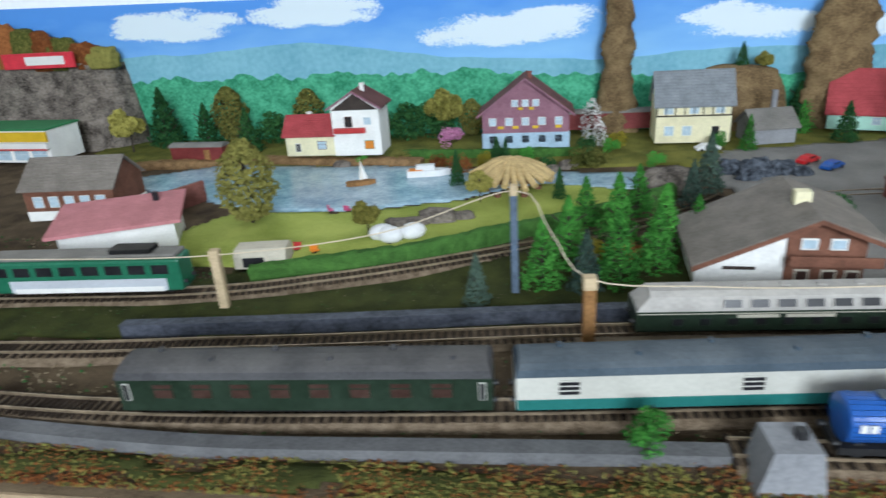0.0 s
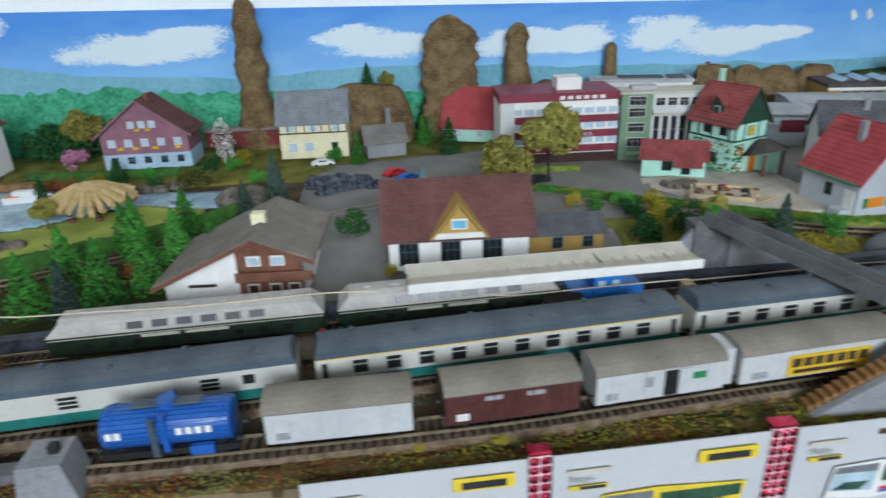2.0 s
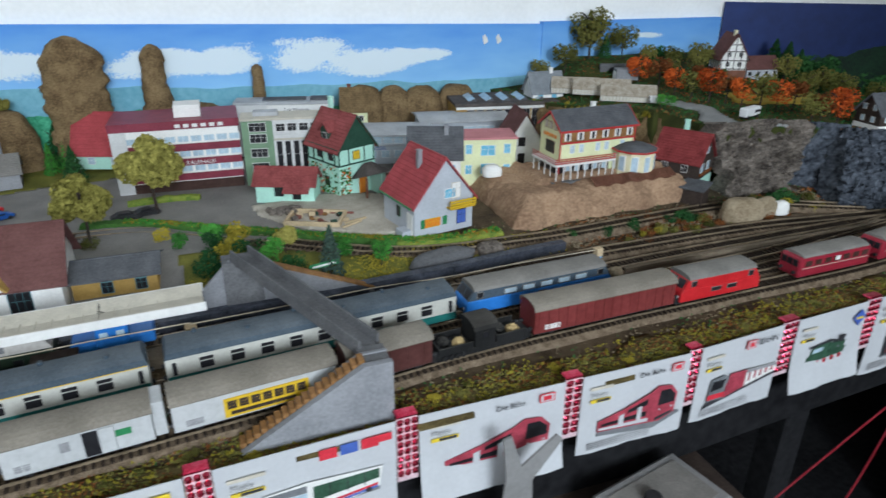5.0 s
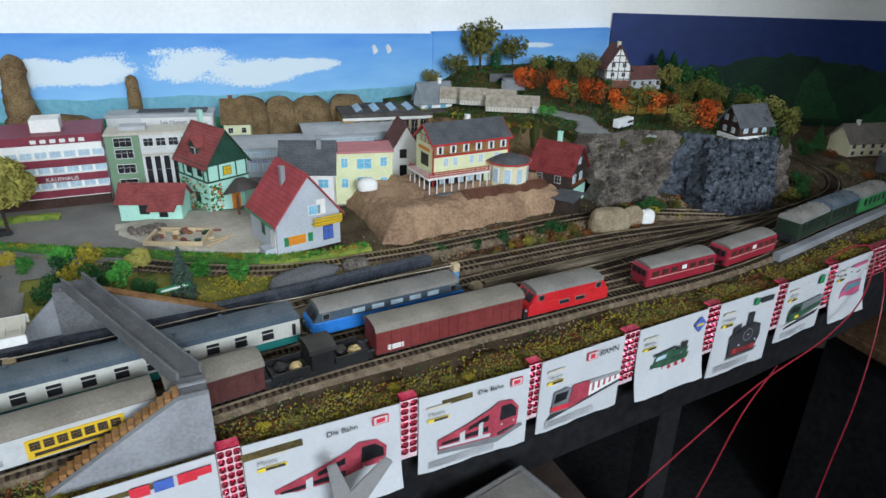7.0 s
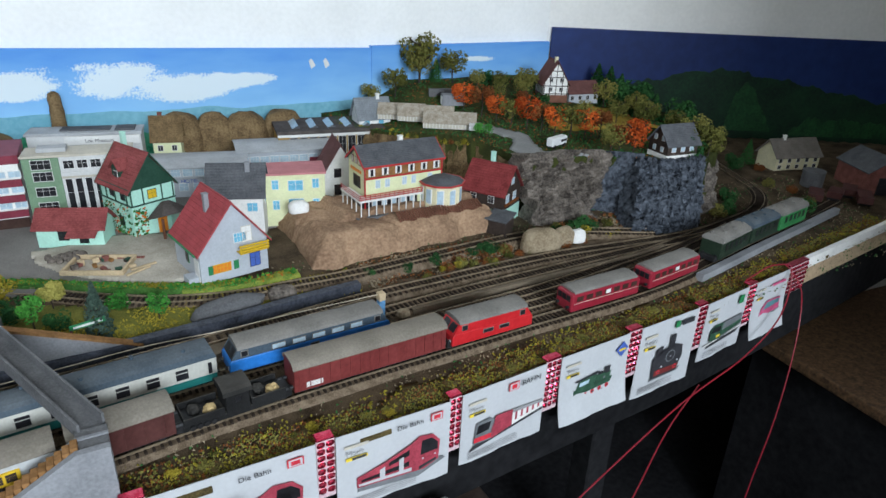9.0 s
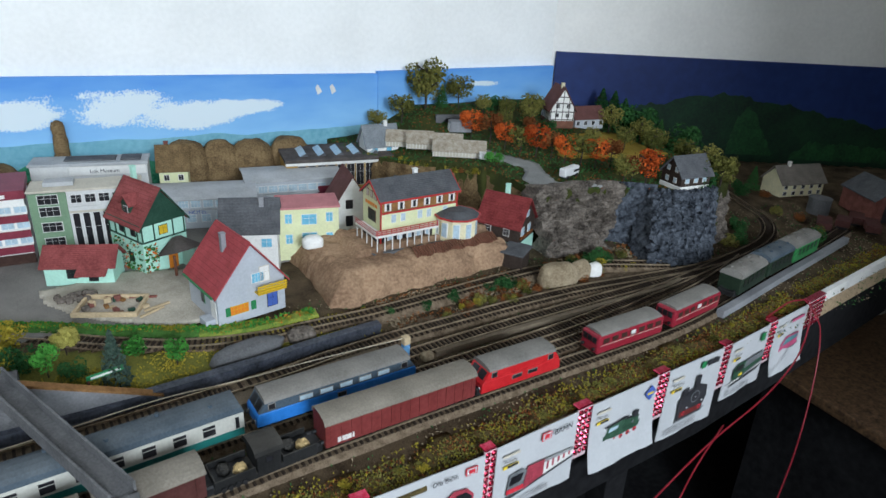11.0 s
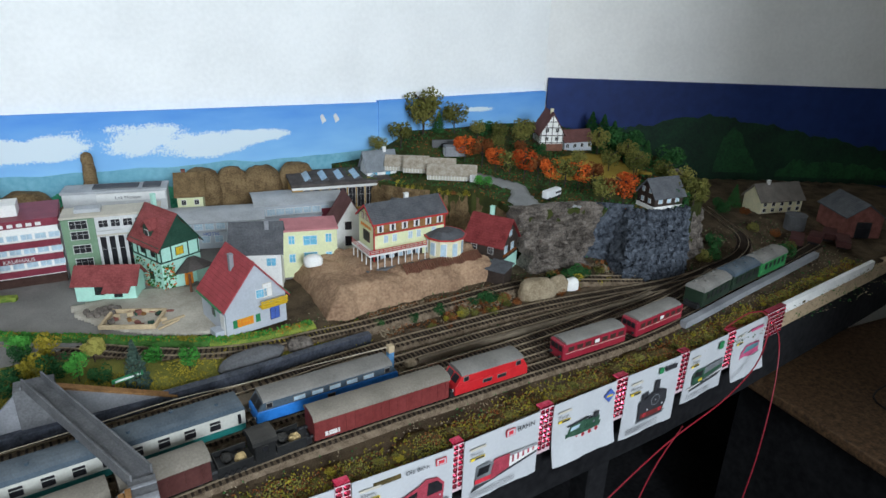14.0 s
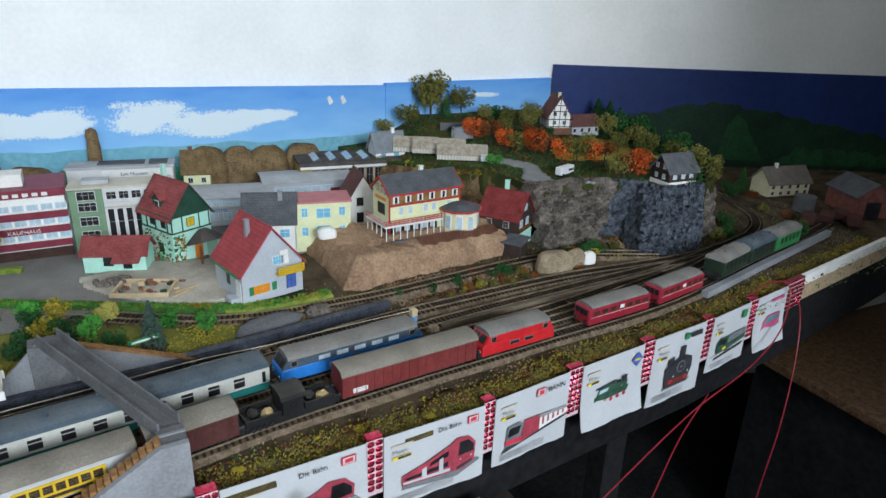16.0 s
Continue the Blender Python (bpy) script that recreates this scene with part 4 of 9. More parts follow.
def van(line, x0, x1, body, roof, label, W=0.033, zb=0.016, zt=0.044, rise=0.008, ribs=0, name="goods_wagon"):
    c, yaw, L = ends(line, x0, x1)
    t = thing(name, (c.x, c.y, 0), yaw, label, "goods wagon", "rolling stock")
    part("body", bevelled(box(B(), -L / 2, L / 2, -W / 2, W / 2, zb, zt), 0.0006), body, t)
    end = prism(B(), roof_arc(W, zt - 0.0005, rise, ov=-0.0004), "x", -L / 2, L / 2)
    part("gable_end", end, body, t)
    part("roof", prism(B(), roof_arc(W, zt, rise, ov=0.0010) + roof_arc(W, zt - 0.0012, rise, ov=0.0004)[::-1], "x", -L / 2 - 0.0012, L / 2 + 0.0012), roof, t)
    for s in (-1, 1):
        for k in range(ribs):
            x = -L / 2 + (k + 0.5) * L / ribs
            part("rib", box(B(), x - 0.0006, x + 0.0006, s * W / 2 - 0.0007, s * W / 2 + 0.0007, zb + 0.001, zt - 0.001), body, t)
    part("underframe", box(B(), -L / 2 + 0.004, L / 2 - 0.004, -W * 0.38, W * 0.38, 0.0125, zb), "black_iron", t)
    bars(t, -L * 0.38, zb + 0.004, L * 0.10, 0.006, -W / 2, "white_trim" if body != "wagon_white" else "print_grey", 3)
    wheels(t, L, 1)
    return t, L


van(T1, -0.651, -0.525, "wagon_white", "dusty_beige", "white goods van with a dusty beige roof", ribs=9)
w, L = van(T1, -0.497, -0.375, "wagon_brown", "dusty_beige", "dark red-brown goods van with a beige roof", ribs=7)
for x in (-0.018, 0.02):
    bars(w, x, 0.036, 0.016, 0.004, -0.0165, "print_grey")
w, L = van(T1, -0.360, -0.235, "wagon_white", "dusty_beige", "white refrigerated van with an open door and brakeman's cab", ribs=4)
part("door_opening", box(B(), 0.003, 0.016, -0.0172, -0.0160, 0.0175, 0.041), "glass_dark", w)
part("sliding_door", bx(0.0165, 0.030, -0.0185, -0.0167, 0.0175, 0.042), "wagon_white", w)
part("brakeman_cab", bx(L / 2 + 0.0005, L / 2 + 0.012, -0.013, 0.013, 0.016, 0.050), "wagon_white", w)
bars(w, 0.036, 0.030, 0.016, 0.006, -0.0166, "green_trim")
bars(w, -0.012, 0.028, 0.008, 0.009, -0.0166, "print_grey")
w, L = van(T1, -0.218, -0.052, "wagon_white", "dusty_beige", "white goods van with a yellow advertising panel", ribs=0)
part("sign_panel", box(B(), -0.035, 0.052, -0.0178, -0.0160, 0.0185, 0.038), "yellow_trim", w, "yellow panel with dark lettering")
for k in range(7):
    bars(w, -0.027 + k * 0.0118, 0.0275, 0.0092, 0.0080, -0.0178, "dark_wood", 3, 0.25)
bars(w, 0.004, 0.0212, 0.066, 0.0032, -0.0178, "dark_wood")
van(T1, -0.040, 0.062, "wagon_brown", "dusty_beige", "red-brown short goods van with a dusty roof", ribs=5)
w, L = van(T1, 0.203, 0.421, "wagon_red", "dusty_beige", "long red sliding-wall goods wagon with a beige roof", ribs=16, zt=0.045)

# tank wagon
c, yaw, L = ends(T1, -0.790, -0.675)
t = thing("tank_wagon", (c.x, c.y, 0), yaw, "glossy blue tank wagon with white lettering", "tank wagon", "rolling stock")
bm = cyl(B(), (-L / 2 + 0.004, 0, 0.034), (L / 2 - 0.004, 0, 0.034), 0.0165, n=28)
part("tank", bevelled(bm, 0.002, 2), "tank_blue", t, smooth=True)
part("dome", cyl(B(), (0, 0, 0.048), (0, 0, 0.055), 0.008, n=16), "tank_blue", t)
part("walkway", bx(-0.03, 0.03, -0.005, 0.005, 0.0510, 0.0525), "dusty_steel", t)
part("valve_box", bx(0.018, 0.038, -0.0175, -0.012, 0.014, 0.022), "tank_blue", t)
part("underframe", box(B(), -L / 2, L / 2, -0.013, 0.013, 0.013, 0.0185), "black_iron", t)
part("tank_saddle", bx(-0.0035, 0.0020, -0.0170, 0.0170, 0.0185, 0.0508), "tank_blue", t)
for x in (-0.045, -0.038, 0.012, 0.020, 0.028, 0.036):
    bars(t, x, 0.034, 0.005, 0.006, -0.0166, "white_trim", 1)
for x in (-L / 2 + 0.012, L / 2 - 0.012):
    part("tank_band", bevelled(cyl(B(), (x - 0.0012, 0, 0.034), (x + 0.0012, 0, 0.034), 0.0170, n=28), 0.0003), "tank_blue", t)
part("ladder", bx(-0.012, -0.006, -0.0185, -0.0170, 0.016, 0.050), "dusty_steel", t)
wheels(t, L, 1)


def diesel(line, x0, x1, low, high, roof, label, W=0.034, zt=0.044, nose=0.012, mid=()):
    """A bogie diesel locomotive with slanted cab fronts."""
    c, yaw, L = ends(line, x0, x1)
    t = thing("diesel_locomotive", (c.x, c.y, 0), yaw, label, "locomotive", "rolling stock")
    zb, zw = 0.015, 0.032
    prof = [(-L / 2, zb), (L / 2, zb), (L / 2, zw - 0.004), (L / 2 - 0.003, zw), (-L / 2 + 0.003, zw), (-L / 2, zw - 0.004)]
    part("body", bevelled(prism(B(), prof, "y", -W / 2, W / 2), 0.0014, 2), low, t)
    up = prism(B(), [(-L / 2 + 0.003, zw), (L / 2 - 0.003, zw), (L / 2 - nose, zt), (-L / 2 + nose, zt)], "y", -W / 2 + 0.0006, W / 2 - 0.0006)
    part("upper_body", up, high, t)
    part("roof", prism(B(), roof_arc(W - 0.001, zt - 0.0003, 0.006), "x", -L / 2 + nose - 0.001, L / 2 - nose + 0.001), roof, t)
    for s in (-1, 1):
        for k in (-1, 1):
            bm = B()
            x = s * (L / 2 - 0.0075)
            y0, y1 = (0.001, W / 2 - 0.004) if k > 0 else (-W / 2 + 0.004, -0.001)
            d = nose - 0.003
            bm = prism(B(), [(s * (L / 2 - 0.0036) - s * d * 0.05, zw + 0.001), (s * (L / 2 - 0.0028), zw + 0.001), (s * (L / 2 - nose + 0.0008), zt - 0.0012), (s * (L / 2 - nose), zt - 0.0012)], "y", y0, y1)
            part("windscreen", bm, "glass_dark", t)
        for q in (-1, 1):
            part("headlight", cyl(B(), (s * (L / 2 - 0.001), q * 0.011, 0.021), (s * (L / 2 + 0.0008), q * 0.011, 0.021), 0.0018, n=10), "white_plastic", t)
    side_windows(t, L, W - 0.001, (-L / 2 + 0.020, L / 2 - 0.020), zw + 0.002, 0.010, 0.008, "glass_dark", "dusty_grey")
    for x, w, z, h, m in mid:
        side_windows(t, L, W, (x,), z, w, h, m, roof)
    part("fuel_tank", box(B(), -L * 0.14, L * 0.14, -0.011, 0.011, 0.0105, zb), "black_iron", t)
    wheels(t, L, 2)
    return t


diesel(T2, 0.142, 0.372, "loco_blue", "dusty_steel", "dusty_grey", "bright blue diesel locomotive with a worn grey upper body", mid=[(-0.05 + i * 0.028, 0.019, 0.034, 0.007, "glass_pale") for i in range(5)] + [(0.0, 0.013, 0.022, 0.007, "glass_dark")])
diesel(T1, 0.432, 0.573, "loco_red", "loco_red", "dusty_grey", "bright red diesel locomotive with a dusty grey roof", mid=[(-0.010, 0.018, 0.023, 0.006, "glass_dark"), (0.018, 0.018, 0.023, 0.006, "glass_dark")])


def railbus(line, x0, x1, label):
    c, yaw, L = ends(line, x0, x1)
    t = thing("railbus", (c.x, c.y, 0), yaw, label, "railbus", "rolling stock")
    W, zb, zt = 0.033, 0.013, 0.042
    part("body", bevelled(box(B(), -L / 2, L / 2, -W / 2, W / 2, zb, zt), 0.004, 3), "railbus_red", t)
    part("roof", bevelled(prism(B(), roof_arc(W - 0.003, zt - 0.001, 0.005), "x", -L / 2 + 0.006, L / 2 - 0.006), 0.0008), "dusty_grey", t)
    side_windows(t, L, W, [-L / 2 + 0.016 + i * (L - 0.032) / 6 for i in range(7)], 0.029, (L - 0.03) / 8, 0.009, "glass_brown", "railbus_red")
    for s in (-1, 1):
        for y in (-0.0085, 0, 0.0085):
            part("windscreen", bx(s * L / 2 - 0.0006, s * L / 2 + 0.0006, y - 0.0036, y + 0.0036, 0.029, 0.038, bev=0.0003), "glass_dark", t)
    part("stripe", bx(-L / 2 + 0.005, L / 2 - 0.005, -W / 2 - 0.0004, W / 2 + 0.0004, 0.0265, 0.0272, bev=0.0001), "cream_trim", t)
    part("sign", box(B(), -0.004, 0.006, -W / 2 - 0.0009, -W / 2, 0.031, 0.037), "white_trim", t)
    wheels(t, L, 1)


railbus(T1, 0.650, 0.800, "dark red railbus with a dusty grey roof")
railbus(T1, 0.825, 0.966, "dark red railbus trailer with a dusty grey roof")
coach(T1, 1.035, 1.150, "coach_green", None, "dusty_grey", "dark green short old coach with a grey roof", nwin=5, win=("glass_dark", "coach_green"), ww=0.012)
coach(T1, 1.160, 1.275, "coach_green", None, "dusty_steel", "dark green short coach", nwin=5, win=("glass_dark", "coach_green"), ww=0.012)
coach(T1, 1.285, 1.405, "coach_bright_green", None, "dusty_grey", "bright green short coach with a pale roof", nwin=5, win=("glass_dark", "coach_bright_green"), ww=0.012)

# black works locomotive
c, yaw, L = ends(T1, 0.070, 0.192)
t = thing("works_locomotive", (c.x, c.y, 0), yaw, "black works locomotive with a round-topped cab and rubble loads", "locomotive", "rolling stock")
part("frame", bx(-L / 2, L / 2, -0.014, 0.014, 0.011, 0.018), "dusty_black", t)
part("cab", bx(-0.012, 0.016, -0.0155, 0.0155, 0.018, 0.040), "dusty_black", t)
part("cab_roof", prism(B(), roof_arc(0.033, 0.0395, 0.008), "x", -0.015, 0.019), "dusty_black", t)
side_windows(t, L, 0.031, (0.002,), 0.028, 0.009, 0.008, "glass_dark", "dusty_black")
for a_, b_ in ((-L / 2 + 0.001, -0.014), (0.018, L / 2 - 0.001)):
    for s_ in (-1, 1):
        part("side_board", bx(a_, b_, s_ * 0.0145 - 0.0008, s_ * 0.0145 + 0.0008, 0.018, 0.027, bev=0.0003), "dusty_black", t)
    part("end_board", bx(a_, a_ + 0.0015, -0.0135, 0.0135, 0.018, 0.028, bev=0.0003), "dusty_black", t)
    for q_ in range(2):
        bm = B()
        bmesh.ops.create_icosphere(bm, subdivisions=3, radius=1)
        cx_ = a_ + (b_ - a_) * (0.36 + 0.34 * q_)
        for v in bm.verts:
            v.co = Vector((cx_ + v.co.x * 0.008, (0.004 - 0.008 * q_) + v.co.y * 0.008, 0.0215 + v.co.z * 0.006))
        wobble(bm, 0.0022, 200, q_ + a_)
        part("load", bm, "straw" if q_ else "dusty_black", t, "pale rubble load" if q_ else "")
for k in range(4):
    part("hatch", cyl(B(), (-L / 2 + 0.010 + k * 0.008, -0.016, 0.0145), (-L / 2 + 0.010 + k * 0.008, -0.0135, 0.0145), 0.003, n=8), "black_iron", t)
wheels(t, L, 2)

# blue electric locomotive
c, yaw, L = ends(T3, -0.330, -0.238)
t = thing("electric_locomotive", (c.x, c.y, 0), yaw, "small blue electric locomotive with a roof pantograph", "locomotive", "rolling stock")
part("bonnet", bx(-L / 2, L / 2, -0.014, 0.014, 0.014, 0.027, bev=0.002), "loco_blue", t)
part("cab", bx(-0.018, 0.018, -0.0155, 0.0155, 0.014, 0.042, bev=0.0012), "loco_blue", t)
side_windows(t, L, 0.031, (-0.009, 0.009), 0.029, 0.011, 0.009, "glass_pale", "loco_blue")
part("roof", bx(-0.02, 0.02, -0.016, 0.016, 0.042, 0.045), "dusty_steel", t)
bm = B()
for s in (-1, 1):
    tube(bm, [(-0.012, s * 0.007, 0.045), (0.006, s * 0.006, 0.051), (-0.010, s * 0.005, 0.057)], 0.0006)
tube(bm, [(-0.010, -0.012, 0.057), (-0.010, 0.012, 0.057)], 0.0007)
part("pantograph", bm, "black_iron", t)
wheels(t, L, 1)

# green tram
TRAM = [(-2.3, 0.14), (-1.75, 0.165), (-1.45, 0.185), (-1.3, 0.225)]
for x0, x1 in ((-1.98, -1.735), (-1.72, -1.458)):
    c, yaw, L = ends(TRAM, x0, x1)
    t = thing("tram_car", (c.x, c.y, 0), yaw, "green tram car with a grey lower band and dusty roof", "tram", "rolling stock")
    t.scale = (1, 1.12, 1.3)
    part("body", bevelled(box(B(), -L / 2, L / 2, -0.016, 0.016, 0.012, 0.046), 0.003, 2), "tram_green", t)
    part("lower_band", bx(-L / 2 + 0.03, L / 2 - 0.02, -0.0167, 0.0167, 0.0135, 0.026, bev=0.0003), "grey_wall", t)
    part("skirt", bx(-L / 2 + 0.035, L / 2 - 0.025, -0.0171, 0.0171, 0.0125, 0.0178, bev=0.0003), "white_trim", t)
    part("roof", bx(-L / 2 + 0.004, L / 2 - 0.004, -0.0135, 0.0135, 0.0455, 0.050, bev=0.0015), "dusty_grey", t)
    part("roof_box", bx(L * 0.15, L * 0.36, -0.010, 0.010, 0.050, 0.055), "dusty_black", t)
    side_windows(t, L, 0.032, [-L / 2 + 0.02 + i * 0.031 for i in range(8)], 0.030, 0.024, 0.011, "glass_dark", "tram_green")
    wheels(t, L, 2)


# ---- houses ----
def window_on(h, face, u, z, w, ht, L, W, frame="white_trim", pane="glass_pale", mull=1, off=0.0, cross=True, name="window"):
    """A framed window on a face of a house: f, b along its length, l, r on its ends; u from -0.5 to 0.5."""
    span = L if face in "fb" else W
    c = u * span
    m = {"f": (lambda a, d, zz: (a, -W / 2 - d - off, zz)), "b": (lambda a, d, zz: (-a, W / 2 + d + off, zz)), "r": (lambda a, d, zz: (L / 2 + d + off, a, zz)), "l": (lambda a, d, zz: (-L / 2 - d - off, -a, zz))}[face]

    def slab(a0, a1, z0, z1, d0, d1):
        p, q = m(a0, d0, z0), m(a1, d1, z1)
        return box(B(), min(p[0], q[0]), max(p[0], q[0]), min(p[1], q[1]), max(p[1], q[1]), z0, z1)

    b = 0.0010
    f = part(name, slab(c - w / 2 - b, c + w / 2 + b, z - b, z + ht + b, -0.0003, 0.0007), frame, h)
    nr = 2 if cross and ht > 0.013 else 1
    nc = mull + 1
    g = 0.0006
    for i in range(nc):
        for j in range(nr):
            a0, a1 = c - w / 2 + w * i / nc + (g / 2 if i else 0), c - w / 2 + w * (i + 1) / nc - (g / 2 if i < nc - 1 else 0)
            zs = (z, z + ht * 0.62 - g / 2, z + ht) if nr == 2 else (z, z + ht)
            part("pane", slab(a0, a1, zs[j] + (g if j else 0), zs[j + 1], -0.0002, 0.0010), pane, f)
    return f


def gable_house(name, at, yaw, L, W, eave, ridge, wall, roof, label, wins=(), chimney=None, over=0.006, trim=None, rp=0.0, category="house", base=None, tiles=True, hip=0.0):
    """Ridge along local x; rp shifts the ridge across; chimney (u, v, height, material)."""
    h = thing(name, at, yaw, label, category)
    yr = rp * W
    out = [(-W / 2, 0), (W / 2, 0), (W / 2, eave), (yr, ridge - 0.002), (-W / 2, eave)]
    part("wall", prism(B(), out, "x", -L / 2, L / 2), wall, h)
    if base:
        part("plinth", bx(-L / 2 - 0.001, L / 2 + 0.001, -W / 2 - 0.001, W / 2 + 0.001, 0, base[1]), base[0], h)
    for s in (-1, 1):
        ye = s * W / 2
        k = (ridge - eave) / (abs(ye - yr))
        yo = ye + s * over
        zo = eave - k * over
        th = 0.0022
        bm = B()
        n = 12 if tiles else 1
        under = [(yo, zo), (yr, ridge)]
        upper = []
        for i in range(n):
            for q, lift in ((i / n, 0.0009), ((i + 1) / n, 0.0)):
                upper.append((yo + (yr - yo) * q, zo + (ridge - zo) * q + th + (lift if tiles else 0)))
        prism(bm, under + upper[::-1], "x", -L / 2 - over, L / 2 + over)
        if hip:
            for v in bm.verts:
                f = max(0, (v.co.z - zo) / (ridge - zo))
                v.co.x -= math.copysign(hip * f, v.co.x)
        part("roof", bm, roof, h)
        if trim:
            for e in (-1, 1):
                x = e * (L / 2 + over + 0.0004)
                part("barge_board", prism(B(), [(yo, zo - 0.001), (yr, ridge - 0.001), (yr, ridge + 0.003), (yo, zo + 0.003)], "x", x - 0.0008, x + 0.0008), trim, h)
    part("ridge_cap", bx(-L / 2 - over + hip, L / 2 + over - hip, yr - 0.0016, yr + 0.0016, ridge + 0.0008, ridge + 0.0032), roof, h)
    if chimney:
        u, v, top, m = chimney
        ch = part("chimney", bx(u * L - 0.0045, u * L + 0.0045, v * W - 0.004, v * W + 0.004, eave + (ridge - eave) * 0.35, top), m, h)
        part("cap", bx(u * L - 0.0055, u * L + 0.0055, v * W - 0.005, v * W + 0.005, top, top + 0.0015), m, ch)
    for wnd in wins:
        window_on(h, *wnd[:5], L, W, *wnd[5:])
    return h


def block(name, at, yaw, L, W, H, wall, roof, label, wins=(), parapet=0.004, category="building"):
    h = thing(name, at, yaw, label, category)
    part("wall", bevelled(box(B(), -L / 2, L / 2, -W / 2, W / 2, 0, H), 0.0008), wall, h)
    part("roof", bx(-L / 2 - 0.003, L / 2 + 0.003, -W / 2 - 0.003, W / 2 + 0.003, H, H + parapet), roof, h)
    for wnd in wins:
        window_on(h, *wnd[:5], L, W, *wnd[5:])
    return h


def rows_of(face, us, zs, w, h, *rest):
    return [(face, u, z, w, h, *rest) for z in zs for u in us]


def spread(n, a=-0.4, b=0.4):
    return [a + (b - a) * i / max(1, n - 1) for i in range(n)]


def beams(h, x, face_x, ys, zs, m, th=0.0022):
    """Timber framing on a gable end at local x = face_x."""
    for a, b in ys:
        part("beam", prism(B(), [(a[0] - th / 2, a[1]), (a[0] + th / 2, a[1]), (b[0] + th / 2, b[1]), (b[0] - th / 2, b[1])] if abs(a[1] - b[1]) > abs(a[0] - b[0]) * 0.2 else [(a[0], a[1] - th / 2), (b[0], b[1] - th / 2), (b[0], b[1] + th / 2), (a[0], a[1] + th / 2)], "x", face_x - 0.0005, face_x + 0.0009), m, h)


# grey house with red roof, nearest to the branch line
h = gable_house("house", (0.206, 0.388, 0.016), -79, 0.110, 0.116, 0.060, 0.132, "grey_wall", "roof_red", "grey house with a red tiled roof and yellow balcony", (
    ("r", 0.10, 0.062, 0.020, 0.015, "white_trim", "glass_blue", 3),
    ("r", 0.20, 0.060, 0.016, 0.026, "cream_trim", "white_trim", 1),
    ("r", -0.20, 0.016, 0.030, 0.014, "yellow_trim", "orange_trim", 4),
    ("r", 0.30, 0.012, 0.017, 0.024, "glass_dark", "print_blue", 1),
    ("f", 0.0, 0.024, 0.012, 0.018, "green_trim", "glass_dark", 1),
    ("f", 0.36, 0.004, 0.018, 0.036, "white_trim", "white_trim", 1),
), (0.05, -0.17, 0.136, "concrete"), trim="roof_red")
L2 = 0.055
b = part("balcony", bx(L2, L2 + 0.016, 0.004, 0.054, 0.044, 0.046), "yellow_trim", h)
for k in range(3):
    part("rail", bx(L2 + 0.0145, L2 + 0.0165, 0.003, 0.055, 0.0475 + k * 0.0045, 0.0505 + k * 0.0045), "yellow_trim", b)
for k in range(5):
    part("post", bx(L2 + 0.0138, L2 + 0.0146, 0.004 + k * 0.012, 0.006 + k * 0.012, 0.046, 0.060), "yellow_trim", b)
for a in (-0.046, -0.003):
    part("shutter", bx(L2, L2 + 0.001, a, a + 0.009, 0.015, 0.031), "green_trim", h)
part("step", bx(0.02, 0.045, -0.075, -0.058, 0, 0.012), "grey_wall", h)
for s in (-1, 1):
    part("gutter", cyl(B(), (-0.055, s * 0.066, 0.0545), (0.055, s * 0.066, 0.0545), 0.0018, n=8), "green_trim", h)

# mint and dark green timbered inn
h = gable_house("inn", (0.108, 0.635, 0.012), -66, 0.105, 0.088, 0.098, 0.158, "mint_wall", "roof_inn", "mint green timber-framed inn with a dark green gable", (
    ("r", 0.05, 0.122, 0.010, 0.010, "white_trim", "glass_pale", 1),
    ("r", -0.02, 0.074, 0.016, 0.016, "dark_green", "yellow_trim", 1),
    ("f", -0.1, 0.074, 0.014, 0.014, "dark_green", "glass_dark", 1),
    ("f", 0.25, 0.074, 0.014, 0.014, "dark_green", "glass_dark", 1),
    ("f", 0.1, 0.02, 0.014, 0.018, "dark_green", "glass_dark", 1),
), (-0.30, 0.05, 0.182, "mint_wall"), trim="dark_green")
part("gable_cladding", prism(B(), [(-0.046, 0.098), (0.046, 0.098), (0.0, 0.155)], "x", 0.0515, 0.0545), "dark_green", h)
for z in (0.064, 0.096):
    part("beam", bx(0.0515, 0.0540, -0.045, 0.045, z, z + 0.003), "dark_green", h)
    part("beam", bx(-0.0525, 0.0525, -0.0462, -0.0435, z, z + 0.003), "dark_green", h)
for y in (-0.043, -0.02, 0.018, 0.041):
    part("beam", bx(0.0515, 0.0537, y - 0.0013, y + 0.0013, 0.064, 0.098), "dark_green", h)
for x in (-0.05, -0.03, 0.0, 0.04):
    part("beam", bx(x - 0.0013, x + 0.0013, -0.0460, -0.0435, 0.064, 0.098), "dark_green", h)
d = part("dormer", prism(B(), [(-0.014, 0.100), (0.012, 0.100), (0.012, 0.128), (-0.001, 0.140), (-0.014, 0.128)], "y", -0.036, -0.006), "dark_green", h)
part("dormer_roof", prism(B(), [(-0.018, 0.124), (-0.001, 0.141), (0.016, 0.124), (0.016, 0.127), (-0.001, 0.144), (-0.018, 0.127)], "y", -0.040, 0.0), "roof_inn", d)
window_on(h, "f", -0.01, 0.110, 0.012, 0.012, 0.105, 0.072, "white_trim", "glass_dark")
bm = B()
cyl(bm, (0.078, 0.012, 0.044), (0.070, 0.012, 0.068), 0.042, 0.008, 8)
part("porch_roof", bm, "roof_flat_brown", h)
